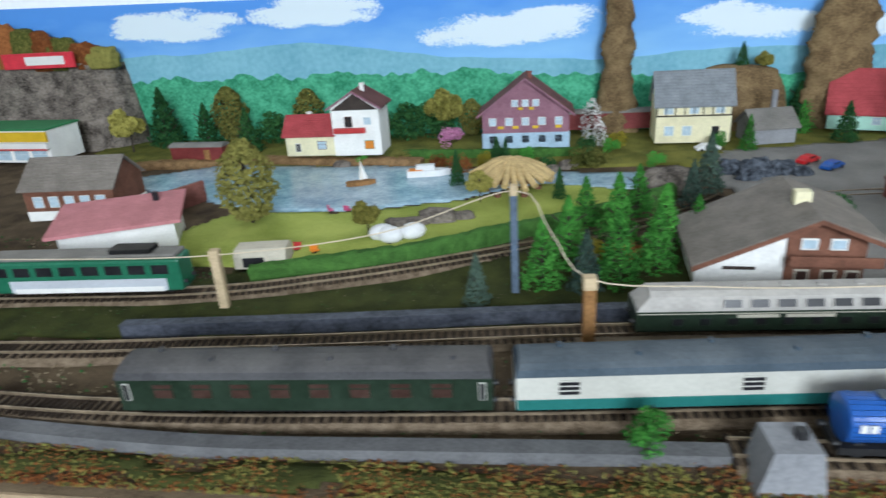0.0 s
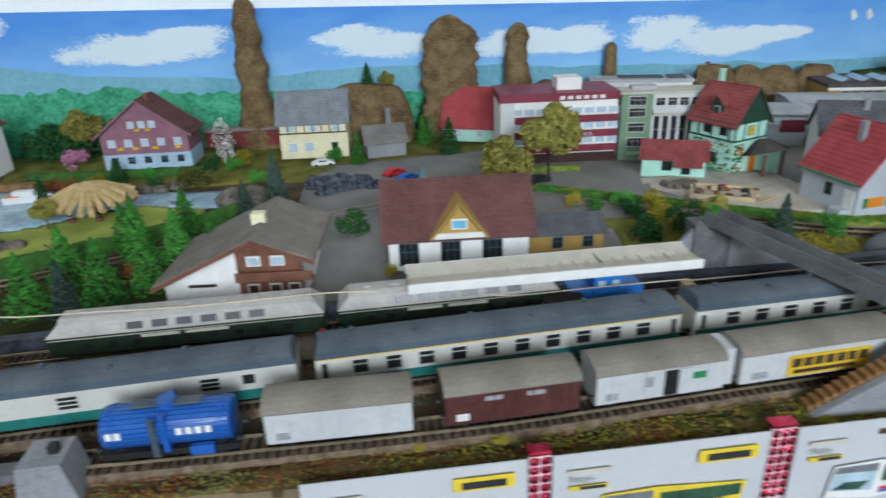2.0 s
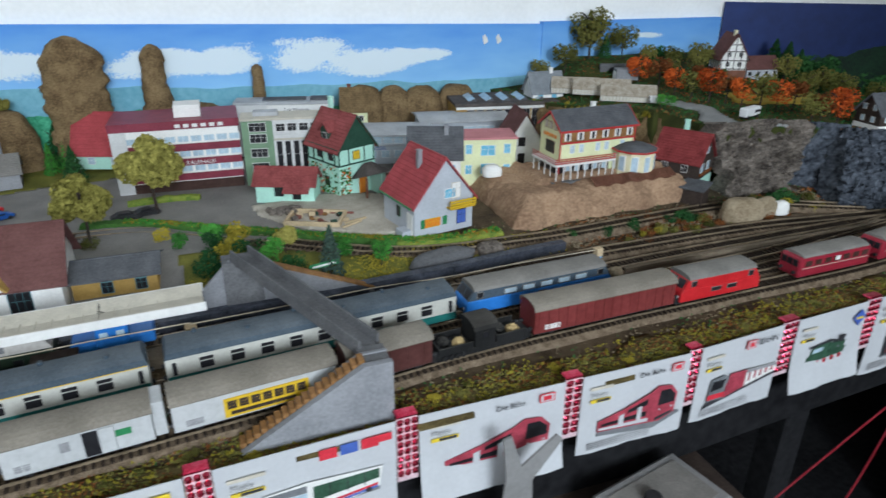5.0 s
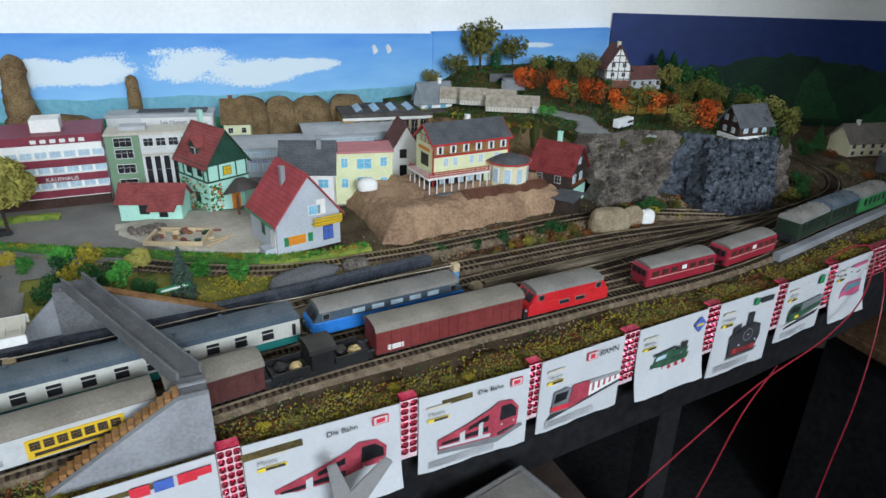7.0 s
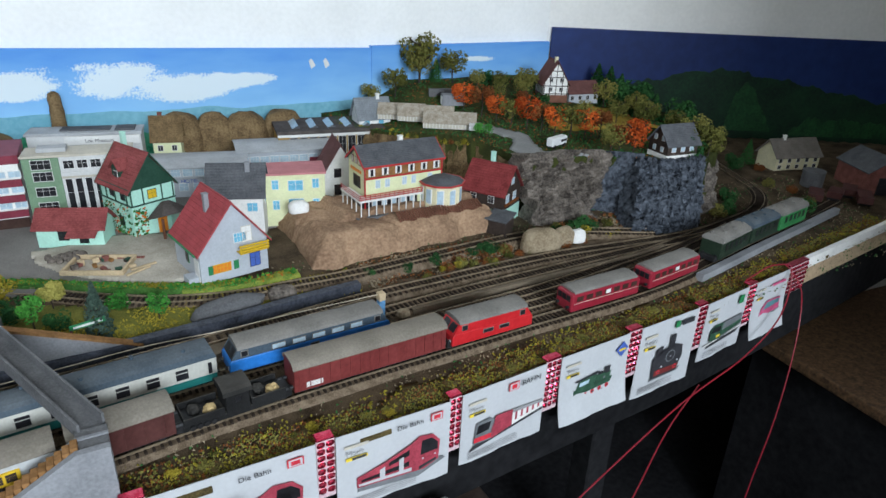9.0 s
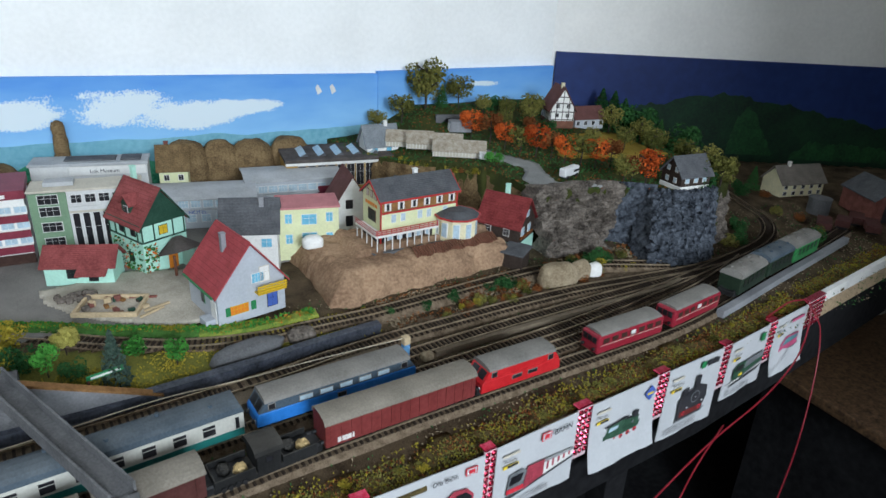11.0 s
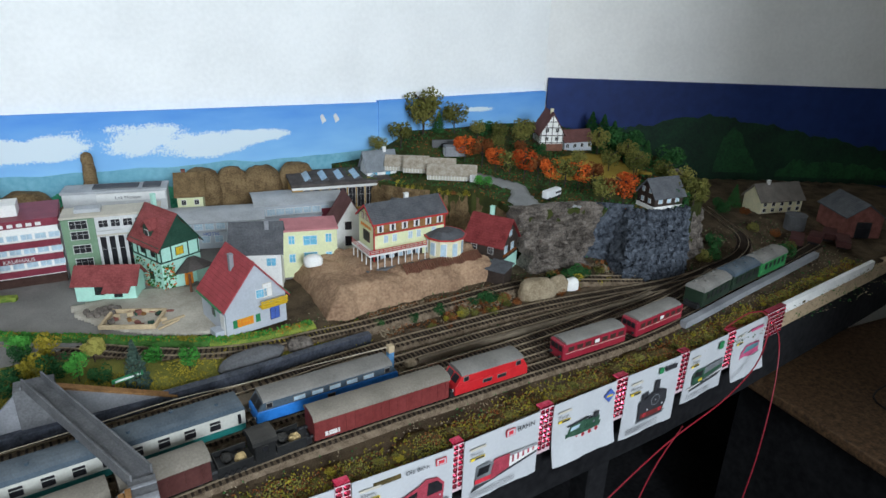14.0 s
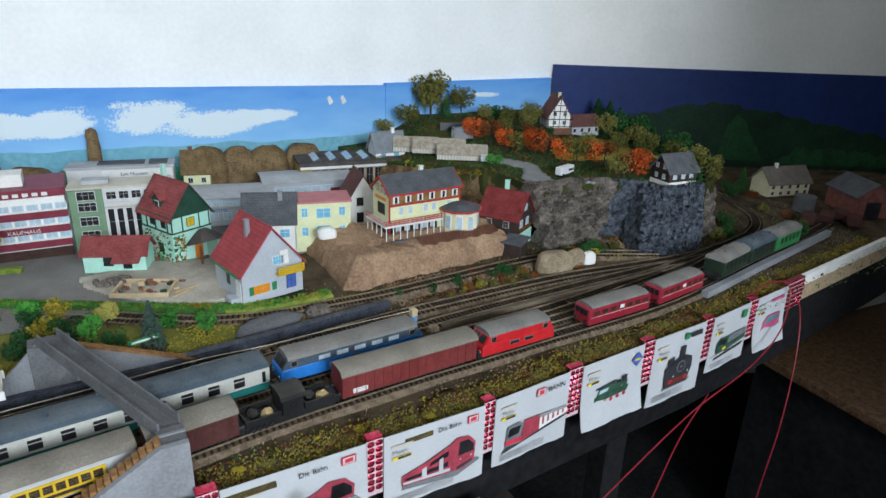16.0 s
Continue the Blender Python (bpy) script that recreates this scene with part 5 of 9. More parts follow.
for y in (-0.014, 0.038):
    part("porch_post", bx(0.096, 0.100, y - 0.002, y + 0.002, 0, 0.046), "brown_wood", h)
part("porch_wall", bx(0.0525, 0.090, 0.030, 0.040, 0, 0.045), "mint_wall", h)
part("door", bx(0.0525, 0.0555, 0.002, 0.020, 0.0, 0.034), "orange_trim", h)
h = gable_house("inn_annex", (-0.006, 0.605, 0.012), -22, 0.112, 0.056, 0.040, 0.064, "mint_wall", "roof_inn", "low mint green inn wing with a red roof", (
    ("f", 0.2, 0.010, 0.014, 0.018, "dark_green", "glass_dark", 1), ("f", -0.1, 0.016, 0.016, 0.016, "dark_green", "glass_dark", 2),
    ("l", -0.2, 0.006, 0.012, 0.024, "mint_wall", "glass_dark", 1), ("l", 0.2, 0.006, 0.012, 0.024, "mint_wall", "glass_dark", 1)), None)
part("canopy", prism(B(), [(-0.052, 0.028), (-0.028, 0.036), (-0.028, 0.0385), (-0.052, 0.0305)], "x", 0.0, 0.05), "roof_inn", h)

# bank and department store
h = block("bank", (0.022, 0.736, 0.012), -8, 0.185, 0.062, 0.134, "light_grey_wall", "cream_trim", "green and grey bank building with tall glazing", rows_of("l", (-0.25, 0.2), (0.03, 0.07, 0.10), 0.012, 0.016, "white_trim", "glass_dark", 1), 0.004)
part("green_panel", bx(-0.0930, -0.032, -0.0345, -0.0300, 0.0, 0.133), "green_wall", h)
for z in (0.030, 0.060, 0.090, 0.113):
    window_on(h, "f", -0.335, z, 0.032, 0.017, 0.185, 0.069, "white_trim", "glass_dark", 2)
part("balcony", bx(-0.031, 0.0925, -0.040, -0.031, 0.094, 0.098), "cream_trim", h)
part("parapet", bx(-0.031, 0.0925, -0.0405, -0.0385, 0.098, 0.106), "light_grey_wall", h)
for k in range(5):
    window_on(h, "f", -0.09 + k * 0.125, 0.111, 0.017, 0.015, 0.185, 0.062, "white_trim", "glass_dark", 1)
for k in range(7):
    window_on(h, "f", -0.115 + k * 0.092, 0.018, 0.011, 0.072, 0.185, 0.062, "white_trim", "glass_dark", 0)
part("roof_house", bx(-0.07, -0.02, -0.01, 0.02, 0.138, 0.146), "pale_sheet", h)
h = block("department_store", (-0.196, 0.785, 0.010), -2, 0.235, 0.12, 0.128, "white_wall", "crimson_band", "red and white department store with window bands", (), 0.016)
for k, z in enumerate((0.026, 0.056, 0.086)):
    part("spandrel", bx(-0.09, 0.1185, -0.0625, -0.0595, z - 0.002, z + 0.013), "crimson_band", h)
    part("sill_band", bx(-0.09, 0.1190, -0.0640, -0.0595, z + 0.013, z + 0.0155), "white_trim", h)
    for i in range(9):
        window_on(h, "f", -0.36 + i * 0.103, z + 0.0165, 0.019, 0.011, 0.235, 0.12, "white_trim", "glass_pale", 1)
part("shop_front", bx(-0.09, 0.118, -0.0612, -0.0595, 0.0, 0.022), "glass_brown", h)
part("end_wall", bx(-0.1185, -0.090, -0.063, -0.0595, 0.0, 0.128), "light_grey_wall", h)
part("roof_house", bx(0.0, 0.05, -0.03, 0.02, 0.144, 0.168), "white_wall", h)
for i in range(6):
    part("roof_slit", bx(0.0 + i * 0.016, 0.010 + i * 0.016, -0.0638, -0.0628, 0.131, 0.138), "white_trim", h)


h = block("museum", (0.045, 0.945, 0.012), -12, 0.225, 0.06, 0.122, "light_grey_wall", "pale_sheet", "flat-roofed grey museum with a white sign", rows_of("f", spread(7), (0.05,), 0.018, 0.03, "white_trim", "glass_pale", 1), 0.006)
part("fascia", bx(-0.040, 0.110, -0.0345, -0.0298, 0.102, 0.121), "white_trim", h)
part("roof_box", bx(-0.05, 0.05, -0.015, 0.02, 0.128, 0.131), "roof_grey", h)
part("roof_box", bx(0.06, 0.10, -0.02, 0.02, 0.128, 0.132), "roof_grey", h)
gable_house("house", (0.208, 0.925, 0.012), -14, 0.060, 0.05, 0.105, 0.148, "lime_wall", "roof_thatch", "pale timber-framed town house with an ochre-brown roof", rows_of("f", (-0.25, 0.25), (0.05, 0.075), 0.010, 0.012, "white_trim", "glass_dark", 1), (-0.2, 0.1, 0.156, "brick_red"))

for (cx, cy, L, yaw, hh, sg) in ((0.235, 0.815, 0.235, -14, 0.070, True), (0.455, 0.845, 0.215, -9, 0.078, False)):
    h = block("hotel_block", (cx, cy, 0.012), yaw, L, 0.085, hh, "grey_wall", "pale_sheet", "long pale grey modern hotel block with ribbon windows", rows_of("f", spread(8, -0.44, 0.30), (0.049,), 0.019, 0.015, "white_trim", "glass_pale", 2) + rows_of("f", spread(8, -0.44, 0.44), (0.016,), 0.018, 0.016, "white_trim", "glass_pale", 1), 0.003)
    arc_ = [(-0.062 + 0.124 * k / 8, hh + 0.003 + 0.008 * math.sin(math.pi * k / 8)) for k in range(9)]
    part("curved_roof", prism(B(), arc_ + [(y_, z_ - 0.003) for y_, z_ in arc_[::-1]], "x", -L / 2 - 0.006, L / 2 + 0.006), "pale_sheet", h)
    part("dark_bay", bx(L / 2 - 0.052, L / 2 - 0.002, -0.0445, -0.042, 0.030, 0.056), "crimson_band", h)
    part("balcony_slab", bx(-L / 2, L / 2 - 0.05, -0.0475, -0.0420, 0.0425, 0.0455), "pale_sheet", h)

h = block("factory_hall", (0.590, 0.900, 0.012), -10, 0.265, 0.14, 0.100, "ochre_wall", "roof_flat_brown", "ochre factory hall with tall glazing and saw-tooth roof lights", (), 0.008)
for i in range(9):
    window_on(h, "f", -0.36 + i * 0.090, 0.038, 0.018, 0.054, 0.265, 0.14, "white_trim", "glass_dark", 1)
part("cornice", bx(-0.134, 0.134, -0.0745, -0.0702, 0.094, 0.100), "white_trim", h)
for i in range(5):
    x = -0.085 + i * 0.044
    s = part("skylight", prism(B(), [(x - 0.010, 0.1075), (x + 0.010, 0.1075), (x + 0.006, 0.115)], "y", -0.045, 0.040), "roof_grey", h)
    part("pane", prism(B(), [(x - 0.0105, 0.1080), (x - 0.0095, 0.1080), (x + 0.005, 0.1152), (x + 0.004, 0.1156)], "y", -0.043, 0.038), "glass_pale", s)

gable_house("house", (0.274, 0.535, 0.012), -20, 0.098, 0.085, 0.090, 0.136, "white_wall", "roof_grey", "white house with a dark grey roof", (("f", 0.3, 0.058, 0.018, 0.016, "white_trim", "glass_blue", 1), ("f", -0.2, 0.058, 0.014, 0.016, "white_trim", "glass_blue", 1), ("r", 0, 0.06, 0.012, 0.014, "white_trim", "glass_blue", 1)), (0.22, -0.1, 0.142, "concrete"))
block("apartment_house", (0.392, 0.560, 0.012), -14, 0.115, 0.075, 0.106, "lime_wall", "pink_roof", "pale yellow-green apartment house with turquoise windows", rows_of("f", (0.0,), (0.036, 0.074), 0.028, 0.020, "white_trim", "glass_blue", 1) + rows_of("f", (-0.34, 0.34), (0.036, 0.078), 0.012, 0.018, "white_trim", "glass_blue", 1) + rows_of("l", (-0.25, 0.25), (0.03, 0.055, 0.080), 0.011, 0.014, "white_trim", "glass_blue", 1), 0.004)
gable_house("house", (0.520, 0.655, 0.012), -100, 0.09, 0.075, 0.070, 0.130, "white_wall", "roof_brownred", "white gabled house with a brown tiled roof", (("r", -0.1, 0.02, 0.014, 0.022, "dark_wood", "glass_dark", 1), ("r", -0.1, 0.06, 0.014, 0.018, "dark_wood", "glass_dark", 1)))

# sandstone plinth with the restaurant on it
bm = B()
bmesh.ops.create_grid(bm, x_segments=70, y_segments=46, size=1)
for v in bm.verts:
    u, w = (v.co.x + 1) / 2, (v.co.y + 1) / 2
    e = min(min(u, 1 - u) / 0.10, min(w, 1 - w) / 0.14, 1.0)
    x = 0.345 + (0.765 - 0.345) * u
    y0 = 0.315 + 0.02 * u
    y = y0 + (0.545 - y0) * w
    z = 0.066 * min(1, max(0, e)) ** 0.36 + (0.010 if w > 0.35 and u > 0.2 else 0) * e
    n = noise.fractal(Vector((x, y, z)) * 22, 0.8, 2, 5)
    crack = max(0, 0.10 - abs(noise.noise(Vector((x * 9, y * 9, z * 14))))) * 0.05
    v.co = Vector((x + 0.010 * n * (1 - e), y - 0.011 * n * (1 - e) + crack, -0.008 + z - crack + (0.0035 * n if e >= 1 else 0.009 * n)))
tagged(part("plinth_rock", bm, "sandstone", None, smooth=True), "sandy brown plaster rock terrace under the restaurant", "rock", kind="structure")
PZ = 0.058
h = gable_house("restaurant", (0.572, 0.462, PZ), 2, 0.172, 0.074, 0.094, 0.122, "lime_wall", "roof_grey", "pale yellow-green restaurant with red trim and a dark roof", (
    rows_of("f", (-0.34, -0.22, 0.0, 0.12, 0.34), (0.047,), 0.009, 0.015, "white_trim", "glass_pale", 1) + [("l", 0.02, 0.044, 0.030, 0.022, "brown_wood", "glass_dark", 1)] + rows_of("l", (-0.22, 0.0, 0.22), (0.090,), 0.009, 0.013, "brown_wood", "cream_trim", 1)), (0.1, 0.2, 0.130, "white_wall"), trim="red_trim", over=0.005)
part("upper_panel", bx(-0.084, 0.084, -0.0385, -0.0368, 0.069, 0.090), "orange_wood", h)
for u in spread(6, -0.072, 0.072):
    f = part("window", bx(u - 0.007, u + 0.007, -0.0395, -0.0382, 0.072, 0.087, bev=0.0003), "white_trim", h)
    part("pane", bx(u - 0.003, u + 0.003, -0.0399, -0.0390, 0.073, 0.086, bev=0.0002), "glass_dark", f)
part("floor_board", bx(-0.087, 0.087, -0.0392, -0.0365, 0.0655, 0.069), "red_trim", h)
part("eave_board", bx(-0.092, 0.092, -0.0435, -0.0415, 0.0885, 0.0925), "red_trim", h)
for x in (-0.0875, 0.0845):
    part("corner_board", bx(x, x + 0.003, -0.0388, -0.0360, 0.0, 0.092), "red_trim", h)
part("shop_front", bx(-0.0855, 0.03, -0.0382, -0.0365, 0.0, 0.029), "glass_dark", h)
part("shop_front", bx(-0.0878, -0.0855, -0.036, 0.036, 0.0, 0.029), "glass_dark", h)
for k in range(5):
    f = part("window", bx(-0.072 + k * 0.021, -0.060 + k * 0.021, -0.0390, -0.0381, 0.004, 0.026, bev=0.0003), "white_trim", h)
    part("pane", bx(-0.070 + k * 0.021, -0.062 + k * 0.021, -0.0394, -0.0386, 0.006, 0.024, bev=0.0002), "glass_pale", f)
for k in range(5):
    part("sign_bar", bx(-0.0884, -0.0872, -0.024 + k * 0.010, -0.017 + k * 0.010, 0.074, 0.081), "orange_trim", h)
ter = part("terrace", bx(-0.108, 0.030, -0.060, -0.0385, 0.029, 0.033), "white_trim", h)
part("side_terrace", bx(-0.108, -0.0885, -0.0385, 0.030, 0.029, 0.033), "white_trim", ter)
for k in range(9):
    x = -0.105 + k * 0.0162
    part("post", bx(x, x + 0.0022, -0.0592, -0.0572, 0.0, 0.029), "white_trim", ter)
for k in range(4):
    y = -0.040 + k * 0.021
    part("post", bx(-0.1065, -0.1045, y, y + 0.002, 0.0, 0.029), "white_trim", ter)
for z in (0.0345, 0.0385, 0.0425):
    part("railing", bx(-0.108, 0.030, -0.0602, -0.0590, z, z + 0.0018), "red_trim", ter)
    part("railing", bx(-0.1082, -0.1070, -0.059, 0.030, z, z + 0.0018), "red_trim", ter)
for k in range(14):
    part("baluster", bx(-0.106 + k * 0.0102, -0.1045 + k * 0.0102, -0.0600, -0.0590, 0.033, 0.044), "red_trim", ter)
part("floor_slab", bx(-0.115, 0.095, -0.066, 0.040, -0.006, 0.0005), "dark_concrete", h)
a = thing("restaurant_pavilion", (0.652, 0.412, PZ), 2, "cream pavilion wing with large windows and grey roof", "building")
part("wall", bevelled(cyl(B(), (0, 0, 0), (0, 0, 0.048), 0.042, n=10), 0.0005), "cream_wall", a)
part("roof", cyl(B(), (0, 0, 0.0485), (0, 0, 0.058), 0.048, 0.020, n=10), "roof_grey", a)
part("eave_ring", cyl(B(), (0, 0, 0.0465), (0, 0, 0.0495), 0.0485, n=10), "red_trim", a)
for k in range(10):
    an = math.tau * (k + 0.5) / 10
    m = Matrix.Rotation(an, 4, "Z")
    bm = bx(0.0385, 0.0408, -0.0085, 0.0085, 0.008, 0.040)
    bm.transform(m)
    f = part("window", bm, "white_trim", a)
    bm = box(B(), 0.039, 0.0413, -0.0065, 0.0065, 0.010, 0.038)
    bm.transform(m)
    part("pane", bm, "glass_pale", f)
fence = thing("log_fence", (0.62, 0.366, 0.058), 2, "brown log edging along the terrace", "fence")
for k in range(34):
    x = -0.09 + k * 0.0056
    part("log", cyl(B(), (x, -0.012, 0.0 + 0.002 * math.sin(k)), (x + 0.003, 0.012, 0.010), 0.0022, n=6), "brown_wood", fence)

# dark timbered house with mint base
h = gable_house("house", (0.775, 0.408, 0.000), -60, 0.092, 0.085, 0.082, 0.130, "dark_wood", "roof_dark_red", "dark timbered house with a mint green ground floor", (
    rows_of("f", (-0.25, 0.2), (0.058,), 0.012, 0.014, "white_trim", "glass_dark", 1) + rows_of("r", (-0.25, 0.15), (0.058,), 0.014, 0.016, "white_trim", "glass_pale", 1) + [("r", 0, 0.094, 0.012, 0.012, "white_trim", "glass_pale", 1), ("f", 0.3, 0.010, 0.012, 0.026, "mint_wall", "glass_dark", 0)]), (-0.05, 0.05, 0.152, "mint_wall"), base=("mint_wall", 0.044))
part("flower_box", bx(0.046, 0.050, -0.035, 0.030, 0.052, 0.057), "leaf_rust", h)
part("shed", bx(0.03, 0.075, -0.085, -0.045, 0, 0.040), "dark_wood", h)
part("shed_roof", prism(B(), [(-0.090, 0.039), (-0.040, 0.046), (-0.040, 0.049), (-0.090, 0.042)], "x", 0.027, 0.078), "roof_grey", h)

# station
h = gable_house("station_building", (-0.447, 0.318, 0.006), -1, 0.192, 0.108, 0.055, 0.112, "white_wall", "roof_brownred", "pale blue and white station building with a brown-red roof", (
    rows_of("f", (-0.36, -0.06, 0.24), (0.008,), 0.026, 0.032, "teal_trim", "glass_dark", 2) + rows_of("l", (-0.2, 0.2), (0.01,), 0.02, 0.03, "teal_trim", "glass_dark", 1)), None, over=0.010)
part("fascia", bx(-0.0975, 0.0975, -0.0575, -0.0535, 0.046, 0.053), "teal_trim", h)
part("corner_brick", bx(-0.0985, -0.0945, -0.04, 0.0, 0.0, 0.05), "brick_red", h)
g = part("dormer", prism(B(), [(-0.030, 0.054), (0.030, 0.054), (0.0, 0.094)], "y", -0.066, 0.0), "ochre_wall", h, "ochre wooden dormer gable")
for s in (-1, 1):
    part("dormer_roof", prism(B(), [(s * 0.036, 0.050), (0.0, 0.098), (0.0, 0.101), (s * 0.040, 0.050)], "y", -0.071, 0.0), "ochre_wall", g)
part("dormer_window", bx(-0.011, 0.011, -0.0672, -0.0655, 0.062, 0.077), "white_trim", g)
part("pane", bx(-0.009, 0.009, -0.0678, -0.0665, 0.064, 0.075), "glass_blue", g)
part("name_board", bx(-0.034, 0.034, -0.0700, -0.0665, 0.050, 0.058), "white_trim", h, "white station name board")
h = gable_house("station_annex", (-0.292, 0.330, 0.006), -1, 0.110, 0.075, 0.030, 0.044, "ochre_wall", "roof_grey", "ochre goods annex with a flat grey roof", rows_of("f", (-0.1, 0.3), (0.008,), 0.014, 0.016, "teal_trim", "glass_dark", 1), tiles=False)

# platforms and shelter
def slab_along(name, line, off0, off1, z0, z1, x0, x1, material, label):
    pts = [p for p in smoothed([(*p, 0) for p in line], 0.02) if x0 <= p.x <= x1]
    bm = B()
    rows = []
    for i, p in enumerate(pts):
        d = (pts[min(i + 1, len(pts) - 1)] - pts[max(i - 1, 0)]).normalized()
        n = Vector((-d.y, d.x, 0))
        rows.append([bm.verts.new(p + n * o + Vector((0, 0, z))) for o, z in ((off0, z0), (off0, z1), (off1, z1), (off1, z0))])
    for a, b in zip(rows, rows[1:]):
        for k in range(4):
            bm.faces.new((a[k], b[k], b[(k + 1) % 4], a[(k + 1) % 4]))
    bm.faces.new(rows[0])
    bm.faces.new(rows[-1][::-1])
    return tagged(part(name, bm, material), label, "platform", kind="structure")


slab_along("platform_island", T3, -0.050, -0.024, -0.004, 0.011, -0.98, 0.36, "platform", "sandy brown island platform between the tracks")
slab_along("platform_kerb", T3, 0.030, 0.045, -0.004, 0.014, -1.5, 0.40, "kerb_blue", "dark blue-grey kerb along the station side")
slab_along("siding_kerb", [(0.42, 0.125), (0.6, 0.128), (0.8, 0.128), (0.95, 0.128), (1.02, 0.14)], -0.004, 0.004, -0.004, 0.007, 0.42, 1.02, "platform", "grey pipe-like kerb between the tracks")
slab_along("walkway", [(-1.55, -0.084), (-1.42, -0.093), (-1.28, -0.097), (-1.1, -0.089), (-0.95, -0.082), (-0.84, -0.078)], -0.008, 0.009, -0.010, 0.004, -1.55, -0.86, "dark_concrete", "grey ribbed walkway beside the track")
slab_along("edge_kerb", [(0.95, 0.005), (1.05, 0.022), (1.2, 0.050), (1.42, 0.088), (1.6, 0.12)], -0.008, 0.006, -0.004, 0.010, 0.95, 1.6, "concrete", "grey kerb outside the curved track")

s = thing("platform_shelter", (-0.349, 0.137, 0.008), 2.8, "long cream platform roof on white columns", "platform shelter")
bm = prism(B(), [(-0.026, 0.055), (0.0, 0.0505), (0.026, 0.055), (0.026, 0.0575), (0.0, 0.053), (-0.026, 0.0575)], "x", -0.172, 0.172)
part("roof", bm, "cream_trim", s)
part("fascia", bx(-0.174, 0.174, -0.0285, -0.0262, 0.046, 0.0575), "white_trim", s)
part("fascia", bx(-0.174, 0.174, 0.0262, 0.0285, 0.046, 0.0575), "white_trim", s)
for k in range(22):
    part("roof_seam", box(B(), -0.168 + k * 0.016, -0.1672 + k * 0.016, -0.026, 0.0, 0.0560, 0.0578), "cream_trim", s)
for x in (-0.088, 0.075):
    c = part("column", bx(x - 0.004, x + 0.004, -0.004, 0.004, 0, 0.050), "white_trim", s)
    part("bracket", prism(B(), [(-0.022, 0.052), (0.022, 0.052), (0.005, 0.034), (-0.005, 0.034)], "x", x - 0.002, x + 0.002), "white_trim", c)
k = thing("kiosk", (-0.342, 0.108, 0.010), 3, "small cream kiosk on the platform", "kiosk")
part("wall", bx(-0.022, 0.022, -0.010, 0.010, 0, 0.018), "cream_trim", k)
part("roof", bx(-0.024, 0.024, -0.012, 0.012, 0.018, 0.022), "dark_wood", k)
part("window", bx(-0.017, 0.017, -0.0108, -0.0095, 0.006, 0.014), "glass_pale", k)
for x, m in ((-0.41, "print_yellow"), (-0.405, "green_trim"), (-0.62, "print_red"), (-0.60, "green_trim"), (-0.398, "red_trim")):
    b = thing("flower_tub", (x, 0.105 + 0.1 * (x + 0.4) * 0.5, 0.010), 0, "flowers in a small tub on the platform", "flower tub", "flower tubs")
    part("tub", cyl(B(), (0, 0, 0), (0, 0, 0.006), 0.005, 0.006, 10), "brown_wood", b)
    bm = B()
    bmesh.ops.create_icosphere(bm, subdivisions=2, radius=0.0042)
    wobble(bm, 0.0015, 500)
    bmesh.ops.translate(bm, vec=(0, 0, 0.008), verts=bm.verts)
    part("flowers", bm, m, b)

# footbridge
FB = thing("footbridge", (0, 0, 0), 0, "grey cardboard footbridge with brown stairs across the tracks", "footbridge")
part("front_wall", prism(B(), [(-0.158, -0.004), (0.0, -0.004), (0.0, 0.070), (-0.030, 0.070)], "y", -0.088, -0.080), "concrete", FB, "pale grey triangular stair wall")
part("inner_wall", prism(B(), [(-0.150, -0.004), (0.0, -0.004), (0.0, 0.070), (-0.030, 0.070)], "y", -0.064, -0.060), "concrete", FB)
for k in range(18):
    x = -0.158 + k * 0.0073
    part("step", bx(x, x + 0.0066, -0.0795, -0.0645, k * 0.0041 - 0.003, k * 0.0041 + 0.003), "orange_wood", FB)
part("landing", bx(-0.030, 0.0, -0.080, -0.046, 0.062, 0.068), "dark_concrete", FB)
p0, p1 = Vector((-0.014, -0.045, 0.066)), Vector((-0.125, 0.205, 0.082))
dv = (p1 - p0)
nn = Vector((-dv.y, dv.x, 0)).normalized()
def strip_box(a, b, n, w0, w1, z0, z1):
    bm = B()
    vs = []
    for p in (a, b):
        for o, z in ((w0, z0), (w1, z0), (w1, z1), (w0, z1)):
            vs.append(bm.verts.new(p + n * o + Vector((0, 0, z))))
    for f in ((0, 1, 2, 3), (7, 6, 5, 4), (0, 1, 5, 4), (1, 2, 6, 5), (2, 3, 7, 6), (3, 0, 4, 7)):
        bm.faces.new([vs[i] for i in f])
    return bm
part("deck", strip_box(p0, p1, nn, -0.0125, 0.0125, -0.006, -0.001), "dark_concrete", FB)
for s_ in (-1, 1):
    part("parapet", strip_box(p0, p1, nn, s_ * 0.0125 - 0.0013, s_ * 0.0125 + 0.0013, -0.007, 0.011), "dark_concrete", FB)
part("rear_pier", bx(-0.150, -0.100, 0.196, 0.226, -0.004, 0.076), "dark_concrete", FB)
part("rear_stair", prism(B(), [(-0.215, 0.004), (-0.140, 0.004), (-0.140, 0.078)], "y", 0.200, 0.206), "concrete", FB)
part("rear_ramp", prism(B(), [(-0.10, 0.0), (0.055, 0.0), (0.055, 0.006), (-0.10, 0.070)], "y", 0.196, 0.202), "concrete", FB)
part("ramp_rail", prism(B(), [(-0.10, 0.070), (0.055, 0.006), (0.055, 0.009), (-0.10, 0.074)], "y", 0.192, 0.204), "orange_wood", FB)

# chalet
h = thing("chalet", (-0.735, 0.262, 0.004), -3, "white chalet with brown balcony and wide taupe roof", "house")
